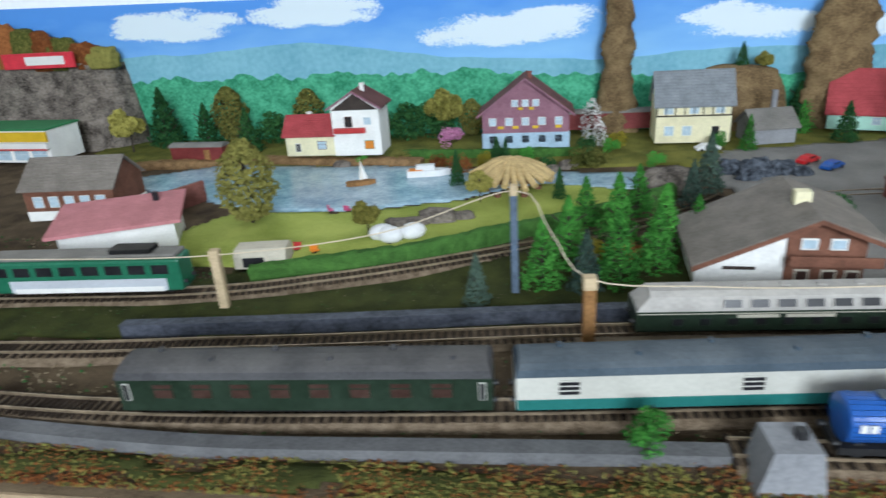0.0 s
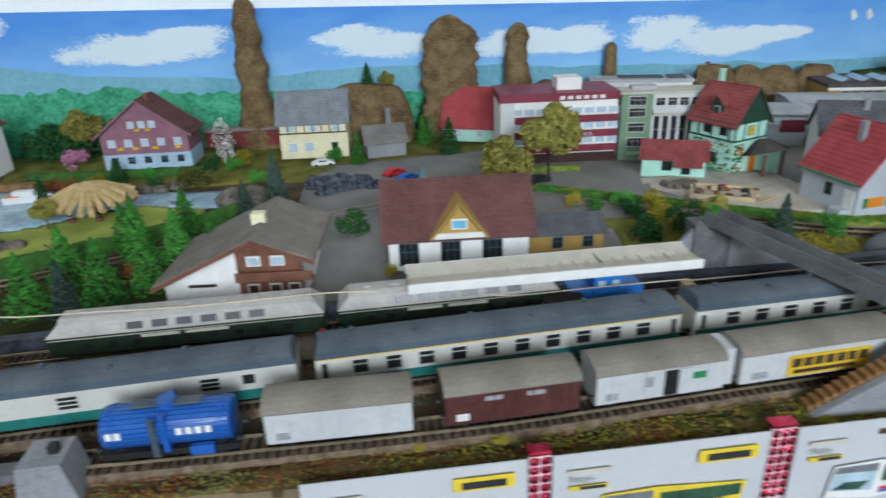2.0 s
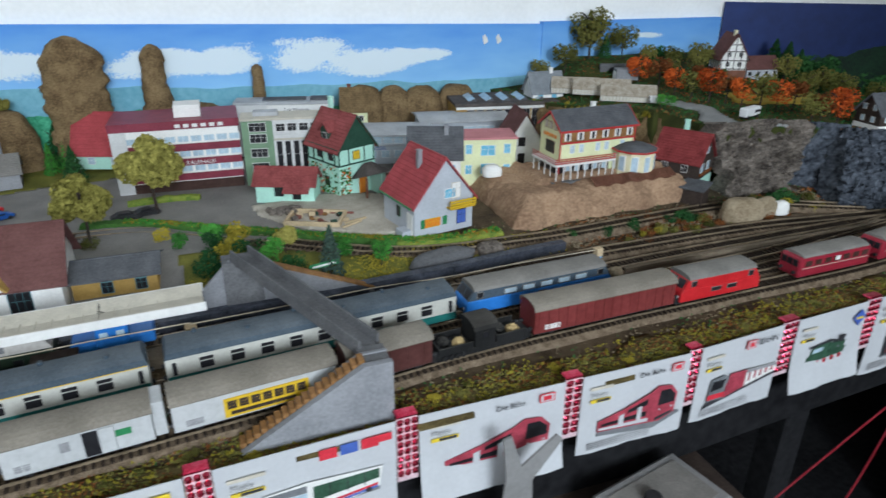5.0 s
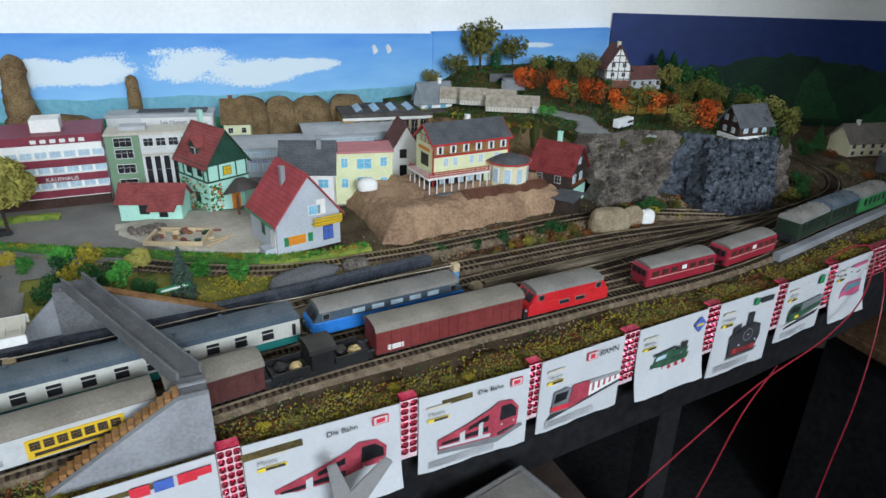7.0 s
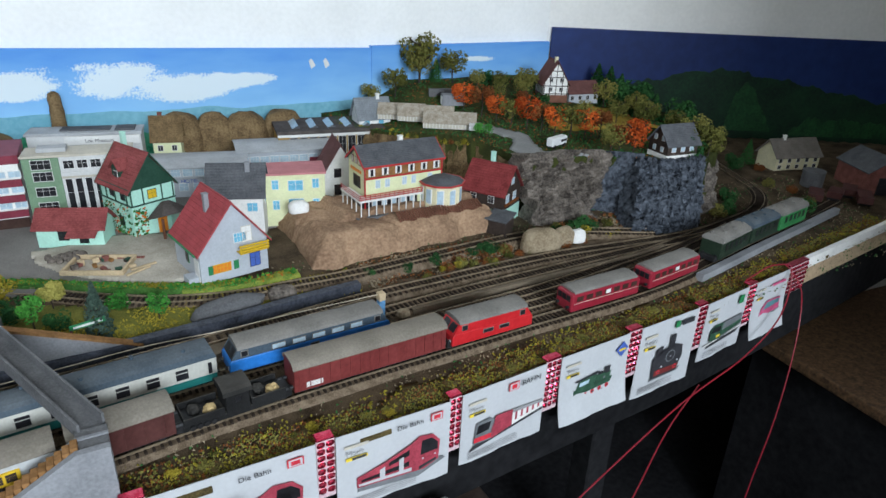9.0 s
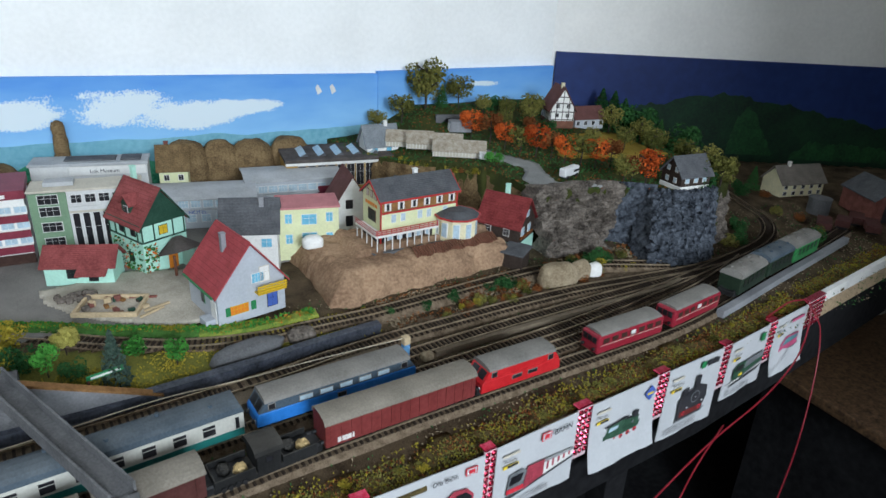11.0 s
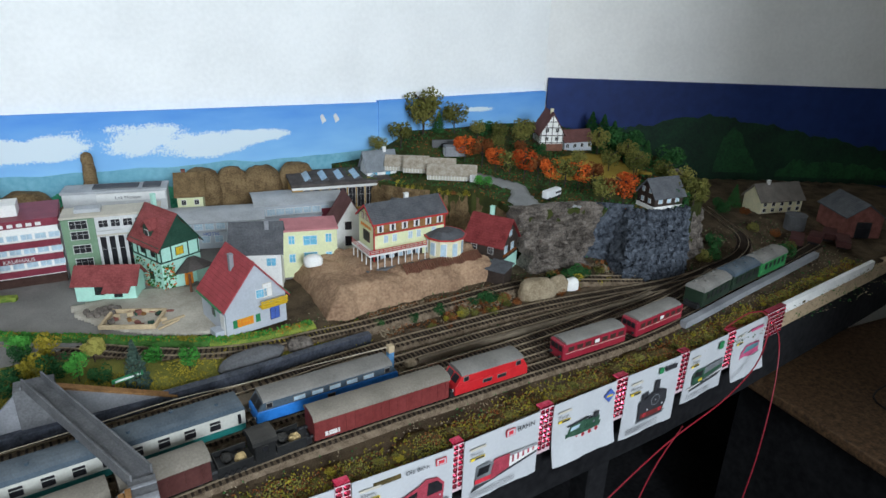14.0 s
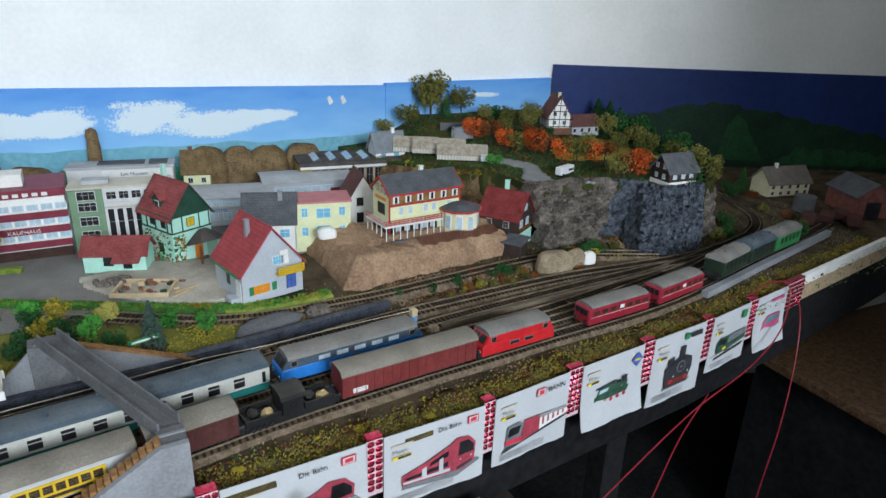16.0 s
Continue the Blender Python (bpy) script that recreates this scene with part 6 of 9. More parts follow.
part("wall", prism(B(), [(-0.092, 0), (0.085, 0), (0.085, 0.066), (0.03, 0.086), (-0.092, 0.036)], "y", -0.052, 0.075), "white_wall", h)
part("timber_front", prism(B(), [(0.004, 0.0), (0.0855, 0.0), (0.0855, 0.066), (0.03, 0.086), (0.004, 0.075)], "y", -0.0555, -0.0515), "brown_wood", h)
part("roof", prism(B(), [(-0.100, 0.030), (0.03, 0.089), (0.03, 0.093), (-0.100, 0.034)], "y", -0.072, 0.09), "roof_taupe", h)
part("roof", prism(B(), [(0.03, 0.089), (0.105, 0.060), (0.105, 0.064), (0.03, 0.093)], "y", -0.072, 0.09), "roof_taupe", h)
part("barge_board", prism(B(), [(-0.100, 0.027), (0.03, 0.087), (0.105, 0.057), (0.105, 0.062), (0.03, 0.092), (-0.100, 0.033)], "y", -0.0745, -0.0725), "brown_wood", h)
part("chimney", bx(0.018, 0.036, -0.012, 0.002, 0.080, 0.104), "cream_wall", h)
bl = part("balcony", bx(0.004, 0.100, -0.068, -0.056, 0.034, 0.037), "brown_wood", h)
part("railing", bx(0.004, 0.100, -0.0695, -0.0678, 0.034, 0.047), "brown_wood", bl)
for x in (0.026, 0.056):
    f = part("window", bx(x - 0.009, x + 0.009, -0.0572, -0.055, 0.050, 0.064), "white_trim", h)
    part("pane", bx(x - 0.007, x + 0.007, -0.0580, -0.0565, 0.052, 0.062), "glass_pale", f)
for x in (0.022, 0.050, 0.074):
    f = part("window", bx(x - 0.008, x + 0.008, -0.0572, -0.055, 0.010, 0.026), "cream_trim", h)
    part("pane", bx(x - 0.006, x + 0.006, -0.0580, -0.0565, 0.012, 0.024), "glass_brown", f)
part("slit_window", bx(-0.062, -0.026, -0.0532, -0.0515, 0.022, 0.026), "dark_wood", h)

# village at the back
h = gable_house("farmhouse", (-1.042, 0.845, 0.026), -90, 0.085, 0.175, 0.074, 0.140, "purple_wall", "roof_brownred", "purple timber chalet with yellow flower boxes", (
    rows_of("r", spread(5, -0.38, 0.38), (0.048,), 0.013, 0.014, "white_trim", "glass_pale", 1) + rows_of("r", (-0.12, 0, 0.12), (0.086,), 0.011, 0.012, "white_trim", "glass_pale", 1) + rows_of("r", spread(5, -0.38, 0.38), (0.012,), 0.014, 0.014, "white_trim", "glass_pale", 1)), (0.1, 0.05, 0.148, "brick_red"), over=0.011, trim="purple_wall", base=("blue_wall", 0.032))
for y in (-0.05, -0.02, 0.02, 0.066):
    part("flower_box", bx(0.0425, 0.0465, y - 0.006, y + 0.006, 0.041, 0.0465), "yellow_trim", h)
for y in (-0.01, 0.012):
    part("flower_box", bx(0.0425, 0.0465, y - 0.005, y + 0.005, 0.079, 0.084), "yellow_trim", h)
h = gable_house("house", (-1.385, 0.800, 0.030), -90, 0.08, 0.10, 0.100, 0.130, "white_wall", "roof_brownred", "white two-storey house with a dark brown gable", (("r", -0.15, 0.060, 0.014, 0.020, "brown_wood", "glass_dark", 1), ("r", 0.25, 0.064, 0.014, 0.014, "white_trim", "glass_pale", 1), ("r", 0.25, 0.014, 0.018, 0.016, "green_trim", "orange_trim", 1)), (0.0, 0.1, 0.140, "white_wall"), trim="purple_wall", over=0.008)
part("gable_cladding", prism(B(), [(-0.048, 0.094), (0.048, 0.094), (0.0, 0.126)], "x", 0.0402, 0.042), "dark_wood", h)
part("balcony", bx(0.040, 0.050, -0.046, 0.020, 0.048, 0.058), "red_trim", h)
gable_house("house_wing", (-1.490, 0.800, 0.030), 0, 0.105, 0.07, 0.046, 0.078, "cream_wall", "roof_red", "low cream wing with a red roof", (("f", 0.25, 0.014, 0.018, 0.016, "brown_wood", "glass_pale", 1), ("f", -0.25, 0.010, 0.010, 0.016, "white_trim", "glass_dark", 1)), (-0.1, 0.2, 0.082, "white_wall"))
h = gable_house("house", (-0.704, 0.890, 0.016), -1, 0.146, 0.075, 0.082, 0.138, "cream_wall", "roof_slategrey", "cream timber-framed house with a steep grey roof", (rows_of("f", spread(3, -0.34, 0.34), (0.060,), 0.017, 0.015, "white_trim", "glass_pale", 1) + rows_of("f", (-0.32, -0.08), (0.016,), 0.017, 0.018, "white_trim", "glass_pale", 1) + [("f", 0.3, 0.006, 0.012, 0.026, "dark_wood", "glass_dark", 0)]))
for z in (0.054, 0.078):
    part("beam", bx(-0.0735, 0.0735, -0.0392, -0.037, z, z + 0.0028), "dark_wood", h)
for x in spread(9, -0.072, 0.072):
    part("beam", bx(x - 0.0011, x + 0.0011, -0.0390, -0.037, 0.054, 0.080), "dark_wood", h)
h = gable_house("barn", (-0.345, 0.955, 0.018), -20, 0.125, 0.085, 0.040, 0.115, "mint_wall", "roof_red", "farmhouse with a steep red roof and green gable", (("f", 0.2, 0.012, 0.014, 0.014, "white_trim", "glass_pale", 1), ("f", -0.2, 0.012, 0.014, 0.014, "white_trim", "glass_pale", 1)))
h = gable_house("waterworks", (-0.555, 0.880, 0.012), 10, 0.085, 0.075, 0.034, 0.062, "concrete", "dusty_grey", "small grey concrete hut with a chimney", (), None)
part("flue", cyl(B(), (0.015, 0.01, 0.04), (0.015, 0.01, 0.098), 0.006, n=12), "concrete", h)
van_ = thing("railway_carriage", (-0.86, 0.985, 0.016), 0, "dark red railway carriage behind the houses", "railway coach")
part("body", bx(-0.11, 0.11, -0.016, 0.016, 0.006, 0.042), "wagon_red", van_)
part("roof", prism(B(), roof_arc(0.032, 0.042, 0.008), "x", -0.11, 0.11), "dusty_grey", van_)
van_ = thing("railway_carriage", (-1.76, 0.80, 0.014), -2, "dark red wooden carriage beside the pond", "railway coach")
part("body", bx(-0.062, 0.062, -0.016, 0.016, 0.004, 0.036), "wagon_red", van_)
part("roof", prism(B(), roof_arc(0.034, 0.036, 0.007), "x", -0.064, 0.064), "dusty_grey", van_)
part("door", bx(0.018, 0.032, -0.0172, -0.0155, 0.006, 0.030), "orange_wood", van_)

# left end: brown house, flat red roof, shop
h = gable_house("house", (-1.825, 0.50, 0.006), 4, 0.165, 0.10, 0.060, 0.100, "brown_wood", "roof_taupe", "brown lakeside house with a taupe roof", rows_of("f", spread(5, -0.35, 0.35), (0.026,), 0.016, 0.018, "white_trim", "glass_pale", 1), base=("white_wall", 0.018))
h = thing("garden_wall", (-1.66, 0.46, 0.006), 62, "brick-red garden wall", "wall")
part("wall", bx(-0.09, 0.09, -0.004, 0.004, 0, 0.042), "brick_red", h)
h = thing("workshop", (-1.645, 0.335, 0.006), 24, "low white workshop with a flat pinkish-red roof", "building")
part("wall", bx(-0.08, 0.08, -0.05, 0.05, 0, 0.045), "white_wall", h)
part("roof", prism(B(), [(-0.065, 0.046), (0.065, 0.056), (0.065, 0.061), (-0.065, 0.051)], "x", -0.092, 0.092), "pink_roof", h)
part("flue", cyl(B(), (0.05, 0.03, 0.05), (0.05, 0.03, 0.072), 0.005, n=10), "glass_dark", h)
h = block("shop", (-2.28, 0.86, 0.02), -5, 0.32, 0.10, 0.075, "white_wall", "green_trim", "shop with a yellow fascia and red trim", rows_of("f", spread(6), (0.006,), 0.04, 0.022, "white_trim", "glass_pale", 1))
part("fascia", bx(-0.162, 0.162, -0.056, -0.049, 0.050, 0.072), "yellow_trim", h)
part("canopy", bx(-0.162, 0.162, -0.060, -0.049, 0.034, 0.047), "white_trim", h)
part("canopy_edge", bx(-0.162, 0.162, -0.0610, -0.0598, 0.031, 0.035), "red_trim", h)

# hill houses
h = gable_house("house", (0.705, 0.885, 0.112), -4, 0.085, 0.060, 0.026, 0.068, "white_wall", "roof_slategrey", "white cottage with a steep grey roof on the hill", rows_of("f", (-0.25, 0.2), (0.006,), 0.012, 0.010, "teal_trim", "glass_blue", 1), (0.2, 0.0, 0.078, "white_wall"))
h = gable_house("house", (1.262, 0.84, 0.150), -112, 0.085, 0.072, 0.056, 0.114, "white_wall", "roof_brownred", "tall black and white timber-framed house", (rows_of("r", (-0.22, 0.22), (0.032, 0.058), 0.010, 0.011, "white_trim", "glass_dark", 1)), (0.25, 0.0, 0.124, "cream_wall"), base=("brown_wood", 0.022))
for z in (0.024, 0.046, 0.070, 0.088):
    wdt = 0.036 if z < 0.056 else 0.036 * (0.114 - z) / 0.058
    part("beam", bx(0.0422, 0.0440, -wdt, wdt, z, z + 0.0024), "dark_wood", h)
for y in (-0.034, -0.018, 0.0, 0.018, 0.034):
    top = 0.112 - abs(y) / 0.036 * 0.056
    part("beam", bx(0.0422, 0.0438, y - 0.0011, y + 0.0011, 0.022, top), "dark_wood", h)
for x in spread(6, -0.04, 0.04):
    part("beam", bx(x - 0.0011, x + 0.0011, -0.0372, -0.0355, 0.022, 0.056), "dark_wood", h)
gable_house("house", (1.36, 0.83, 0.140), -8, 0.10, 0.06, 0.034, 0.060, "grey_wall", "roof_brownred", "low grey house with a brown roof", rows_of("f", spread(4), (0.012,), 0.010, 0.012, "white_trim", "glass_dark", 1))
h = gable_house("house", (1.19, 0.305, 0.124), -6, 0.085, 0.062, 0.042, 0.076, "dark_wood", "roof_grey", "dark timber house with a grey roof on the cliff", rows_of("l", (-0.2, 0.2), (0.022, 0.046), 0.008, 0.010, "white_trim", "glass_pale", 1) + rows_of("f", (-0.3, 0, 0.3), (0.024,), 0.010, 0.010, "white_trim", "glass_pale", 1), base=("white_wall", 0.016))
h = gable_house("farmhouse", (1.80, 0.40, 0.004), -14, 0.15, 0.075, 0.046, 0.085, "cream_wall", "roof_taupe", "cream farmhouse with a grey-brown roof", rows_of("f", spread(5), (0.010, 0.028), 0.010, 0.010, "white_trim", "glass_dark", 1), (-0.2, 0, 0.096, "white_wall"))
h = gable_house("engine_shed", (1.86, 0.20, 0.0), 60, 0.14, 0.10, 0.060, 0.095, "brick_red", "roof_grey", "dark red brick engine shed", (("l", 0, 0.0, 0.04, 0.045, "dark_wood", "glass_dark", 0),))
t = thing("water_tank", (1.72, 0.27, 0.0), 0, "round dark grey storage tank", "tank")
part("shell", cyl(B(), (0, 0, 0), (0, 0, 0.040), 0.028, n=24), "dark_concrete", t)
part("lid", cyl(B(), (0, 0, 0.040), (0, 0, 0.043), 0.029, n=24), "dark_concrete", t)
for x, y, s in ((1.60, 0.185, 1), (1.66, 0.17, 0.8), (1.72, 0.17, 0.9), (1.70, 0.12, 1.1)):
    c = thing("goods_wagon", (x, y, 0.004), 30 * s, "small open red-brown wagon on the yard", "goods wagon", "rolling stock")
    part("body", bx(-0.035 * s, 0.035 * s, -0.014, 0.014, 0.008, 0.022), "wagon_brown", c)
    for q in (-1, 1):
        part("wheelset", cyl(B(), (q * 0.02, -0.011, 0.006), (q * 0.02, 0.011, 0.006), 0.006, n=12), "black_iron", c)

# greenhouses on the hill
for x, y, L, yaw in ((0.775, 0.845, 0.12, -30), (0.815, 0.785, 0.14, -32), (0.845, 0.715, 0.13, -32)):
    g = gable_house("greenhouse", (x, y, hill_z(x, y) + 0.002), yaw, L, 0.062, 0.013, 0.034, "cream_trim", "greenhouse_film", "long low dusty greenhouse with pale glazing", (), None, tiles=False, over=0.002)
    for k in range(int(L / 0.008)):
        part("glazing_bar", box(B(), -L / 2 + k * 0.008, -L / 2 + k * 0.008 + 0.0014, -0.0330, -0.0312, 0.0, 0.013), "white_trim", g)
t = thing("storage_shed", (0.925, 0.84, 0.158), -20, "pale grey sheet-metal shed", "shed")
part("wall", bx(-0.03, 0.03, -0.018, 0.018, 0, 0.028), "concrete", t)
part("door", bx(-0.0315, -0.0295, -0.012, 0.012, 0, 0.022), "white_trim", t)
t = thing("bus", (0.975, 0.452, 0.134), 18, "white delivery coach parked on the hill road", "bus")
part("body", bx(-0.030, 0.030, -0.009, 0.009, 0.005, 0.024, bev=0.002), "white_plastic", t)
part("window_band", bx(0.004, 0.027, -0.0094, 0.0094, 0.012, 0.018), "glass_dark", t)
for q in (-0.02, 0.02):
    part("wheel", cyl(B(), (q, -0.0095, 0.0045), (q, 0.0095, 0.0045), 0.0045, n=12), "black_iron", t)


# ---- trees and bushes ----
def leaves(n, place, size, seed, flat=0.0):
    """Many small crumpled leaf clumps; place(rng) gives a point and an outward way."""
    rng = random.Random(seed)
    verts, faces = [], []
    for _ in range(n):
        p, out = place(rng)
        out = (out + Vector((rng.uniform(-1, 1), rng.uniform(-1, 1), rng.uniform(-1, 1))) * 0.9).normalized()
        u = out.orthogonal().normalized()
        u.rotate(Matrix.Rotation(rng.uniform(0, 6.28), 3, out))
        w = out.cross(u)
        s = size * rng.uniform(0.6, 1.5)
        b = len(verts)
        verts += [p - u * s, p - w * s * 0.7 + out * s * 0.4, p + u * s, p + w * s * 0.7 + out * s * 0.3]
        faces.append((b, b + 1, b + 2, b + 3))
    return verts, faces


def crown_mesh(n, place, size, seed, material):
    v, f = leaves(n, place, size, seed)
    me = bpy.data.meshes.new("crown")
    me.from_pydata([tuple(p) for p in v], [], f)
    me.materials.append(M[material])
    return me


def tree(name, kind, H, R, material, label, seed, trunk="dark_wood", n=900, category="tree"):
    """A tree at the origin: a tapered trunk with limbs and a crown of leaf clumps."""
    t = thing(name, (0, 0, -5), 0, label, category)
    bm = B()
    z0 = {"cone": 0.06, "round": 0.34, "fruit": 0.30, "bush": 0.0, "column": 0.10}[kind] * H
    if kind != "bush":
        tube(bm, [(0, 0, 0), (0.02 * H, 0.01 * H, z0), (0, 0, H * 0.8)], max(0.0012, 0.022 * H), 7)
        rng = random.Random(seed)
        for k in range(7):
            a, z = rng.uniform(0, 6.28), z0 + (H - z0) * rng.uniform(0.1, 0.7)
            tube(bm, [(0, 0, z), (math.cos(a) * R * 0.4, math.sin(a) * R * 0.4, z + 0.05 * H), (math.cos(a) * R * 0.75, math.sin(a) * R * 0.75, z + 0.14 * H)], 0.0008, 4)
        part("trunk", bm, trunk, t)
    else:
        bm.free()

    blobs = []
    rng = random.Random(seed * 7 + 1)
    for _ in range(11):
        a, zz = rng.uniform(0, 6.28), rng.uniform(0.1, 0.95)
        rr = math.sqrt(max(0.05, 1 - (2 * zz - 1) ** 2)) * 0.62
        blobs.append((Vector((math.cos(a) * R * rr, math.sin(a) * R * rr, z0 + (H - z0) * (0.12 + 0.76 * zz))), R * rng.uniform(0.34, 0.52)))

    def place(rng):
        if kind == "cone":
            h = rng.random() ** 1.35
            tier = 0.78 + 0.22 * ((h * 9) % 1.0 < 0.6)
            r = R * (1 - h) ** 0.85 * tier * rng.uniform(0.7, 1.05)
            a = rng.uniform(0, 6.28)
            r *= 1 + 0.16 * math.sin(a * 5 + h * 30 + seed)
            return Vector((r * math.cos(a), r * math.sin(a), z0 + (H - z0) * h)), Vector((math.cos(a), math.sin(a), -0.25))
        if kind == "column":
            h = rng.random()
            r = R * math.sin(math.pi * min(0.97, 0.12 + 0.86 * h)) ** 0.7 * rng.uniform(0.75, 1.05)
            a = rng.uniform(0, 6.28)
            r *= 1 + 0.12 * math.sin(a * 4 + h * 19 + seed)
            return Vector((r * math.cos(a), r * math.sin(a), z0 + (H - z0) * h)), Vector((math.cos(a), math.sin(a), 0.5))
        c, br = rng.choice(blobs)
        d = Vector((rng.gauss(0, 1), rng.gauss(0, 1), rng.gauss(0, 1))).normalized()
        p = c + d * br * rng.uniform(0.75, 1.05)
        p.z = max(p.z, 0.001)
        return p, d

    me = crown_mesh(n, place, max(0.0016, R * 0.085), seed, material)
    ob = new("crown", me)
    ob.parent = t
    return t


KINDS = {
    "bright_conifer": tree("conifer_tree", "cone", 0.085, 0.020, "leaf_bright", "bright green bushy model conifer", 1, n=1500),
    "dark_conifer": tree("conifer_tree", "cone", 0.09, 0.028, "leaf_dark", "dense dark green model conifer", 2, n=1500),
    "blue_fir": tree("fir_tree", "cone", 0.095, 0.030, "leaf_fir", "grey-green bottle-brush model fir", 3, n=1600),
    "olive_round": tree("broadleaf_tree", "round", 0.10, 0.036, "leaf_olive", "olive-green flock model broadleaf tree", 4, n=3800),
    "olive_column": tree("broadleaf_tree", "column", 0.11, 0.034, "leaf_moss", "tall olive-brown model broadleaf tree", 5, n=2200),
    "autumn": tree("autumn_tree", "fruit", 0.058, 0.024, "leaf_orange", "orange-red autumn model fruit tree", 6, n=900),
    "autumn_mix": tree("autumn_tree", "fruit", 0.055, 0.023, "leaf_rust", "rust-coloured autumn model tree", 16, n=800),
    "moss_tree": tree("broadleaf_tree", "fruit", 0.062, 0.024, "leaf_moss", "mossy olive model tree with open branches", 7, n=800),
    "green_bush": tree("bush", "bush", 0.030, 0.018, "leaf_bright", "round bright green flock bush", 8, n=700, category="bush"),
    "dark_bush": tree("bush", "bush", 0.032, 0.022, "leaf_dark", "round dark green flock bush", 9, n=700, category="bush"),
    "yellow_bush": tree("bush", "bush", 0.026, 0.017, "leaf_yellow", "round yellow-green flock bush", 10, n=600, category="bush"),
    "rust_bush": tree("bush", "bush", 0.018, 0.018, "leaf_rust", "low rusty brown dry bush", 11, n=500, category="bush"),
    "moss_bush": tree("bush", "bush", 0.020, 0.018, "leaf_moss", "small olive-green tuft of moss", 12, n=500, category="bush"),
    "pink_tree": tree("blossom_tree", "fruit", 0.058, 0.026, "leaf_pink", "pink blossoming model tree", 13, n=900),
    "white_tree": tree("blossom_tree", "column", 0.085, 0.020, "leaf_white", "white blossoming slender model tree", 14, n=500),
    "green_tree": tree("broadleaf_tree", "round", 0.052, 0.019, "leaf_bright", "small bright green model tree", 15, n=900),
}


def plant(kind, x, y, z=None, s=1.0, sx=None, group=""):
    src = KINDS[kind]
    c = copy_thing(src, pose(x, y, ground_z(x, y) + 0.002 if z is None else z, 0, 0, (x * 977 + y * 613) % 360))
    c.scale = (sx or s, sx or s, s)
    if group:
        c["group"] = group
    return c


# conifers behind the platform and by the chalet
for x, y, s in ((-1.008, 0.227, 1.05), (-0.975, 0.275, 1.15), (-0.915, 0.235, 1.15), (-0.905, 0.345, 1.15), (-0.865, 0.262, 1.05), (-0.845, 0.33, 1.0), (-0.945, 0.40, 0.9), (-0.865, 0.44, 0.95), (-0.80, 0.345, 0.75)):
    plant("bright_conifer", x, y, s=s, sx=s * 1.3, group="conifers by the chalet")
for x, y, s in ((-0.955, 0.215, 0.85), (-1.085, 0.175, 0.7), (-0.74, 0.55, 1.05), (-0.78, 0.48, 0.8)):
    plant("blue_fir", x, y, s=s, sx=s * 0.8, group="conifers by the chalet")
plant("yellow_bush", -0.94, 0.28, s=1.2), plant("rust_bush", -0.90, 0.30, s=1.2)
# pond side
plant("olive_column", -1.472, 0.415, s=1.25, sx=1.3)
plant("olive_round", -1.265, 0.36, s=0.55, sx=0.62), plant("olive_round", -1.11, 0.50, s=0.55, sx=0.62)
for x, y, s in ((-1.16, 0.60, 0.75), (-1.08, 0.74, 0.6), (-0.98, 0.52, 0.6)):
    plant("dark_conifer", x, y, s=s, sx=s * 0.7)
for x, y, k, s in ((-1.17, 0.70, "rust_bush", 1.5), (-1.12, 0.73, "yellow_bush", 1.0), (-1.22, 0.735, "rust_bush", 1.2), (-0.93, 0.70, "moss_bush", 1.8), (-0.90, 0.71, "moss_bush", 1.3), (-1.06, 0.64, "rust_bush", 1.2), (-1.0, 0.70, "dark_bush", 0.8), (-0.80, 0.69, "green_bush", 1.0), (-1.30, 0.77, "moss_bush", 1.2), (-1.38, 0.76, "green_bush", 0.7)):
    plant(k, x, y, s=s)
# village trees
for x, y, k, s in ((-1.93, 0.96, "dark_conifer", 1.6), (-1.80, 0.92, "dark_conifer", 1.25), (-1.68, 0.88, "dark_conifer", 1.15), (-1.99, 0.90, "olive_round", 1.05), (-1.77, 0.99, "olive_column", 1.25), (-1.60, 1.0, "dark_conifer", 0.9), (-1.57, 1.0, "olive_column", 1.1), (-1.23, 0.96, "olive_round", 1.15), (-1.17, 0.98, "olive_column", 0.8), (-1.25, 0.98, "dark_bush", 2.4), (-1.33, 0.98, "dark_bush", 2.4), (-1.55, 0.95, "dark_bush", 2.2), (-1.65, 0.97, "dark_bush", 2.2), (-1.47, 0.97, "dark_bush", 2.2), (-1.20, 0.83, "pink_tree", 1.0), (-0.905, 0.88, "white_tree", 1.15), (-0.89, 0.84, "white_tree", 0.7), (-0.855, 0.83, "yellow_bush", 1.3), (-0.87, 0.80, "green_bush", 1.0), (-0.92, 0.81, "dark_bush", 1.0), (-1.04, 0.77, "green_bush", 0.9), (-1.10, 0.77, "dark_conifer", 0.55), (-0.66, 0.82, "green_bush", 1.1), (-0.61, 0.80, "bright_conifer", 0.85), (-0.465, 0.94, "bright_conifer", 0.85), (-0.44, 0.98, "bright_conifer", 0.95), (-0.41, 0.86, "dark_conifer", 0.9), (-0.455, 1.0, "dark_conifer", 1.1), (-0.62, 0.97, "dark_conifer", 0.7)):
    plant(k, x, y, s=s)
plant("dark_conifer", -0.585, 0.99, 0.147, s=0.55), plant("olive_round", -0.54, 0.99, 0.125, s=0.5)
# station square
plant("olive_round", -0.345, 0.475, s=1.22, sx=1.2), plant("olive_round", -0.245, 0.60, s=1.5, sx=1.5)
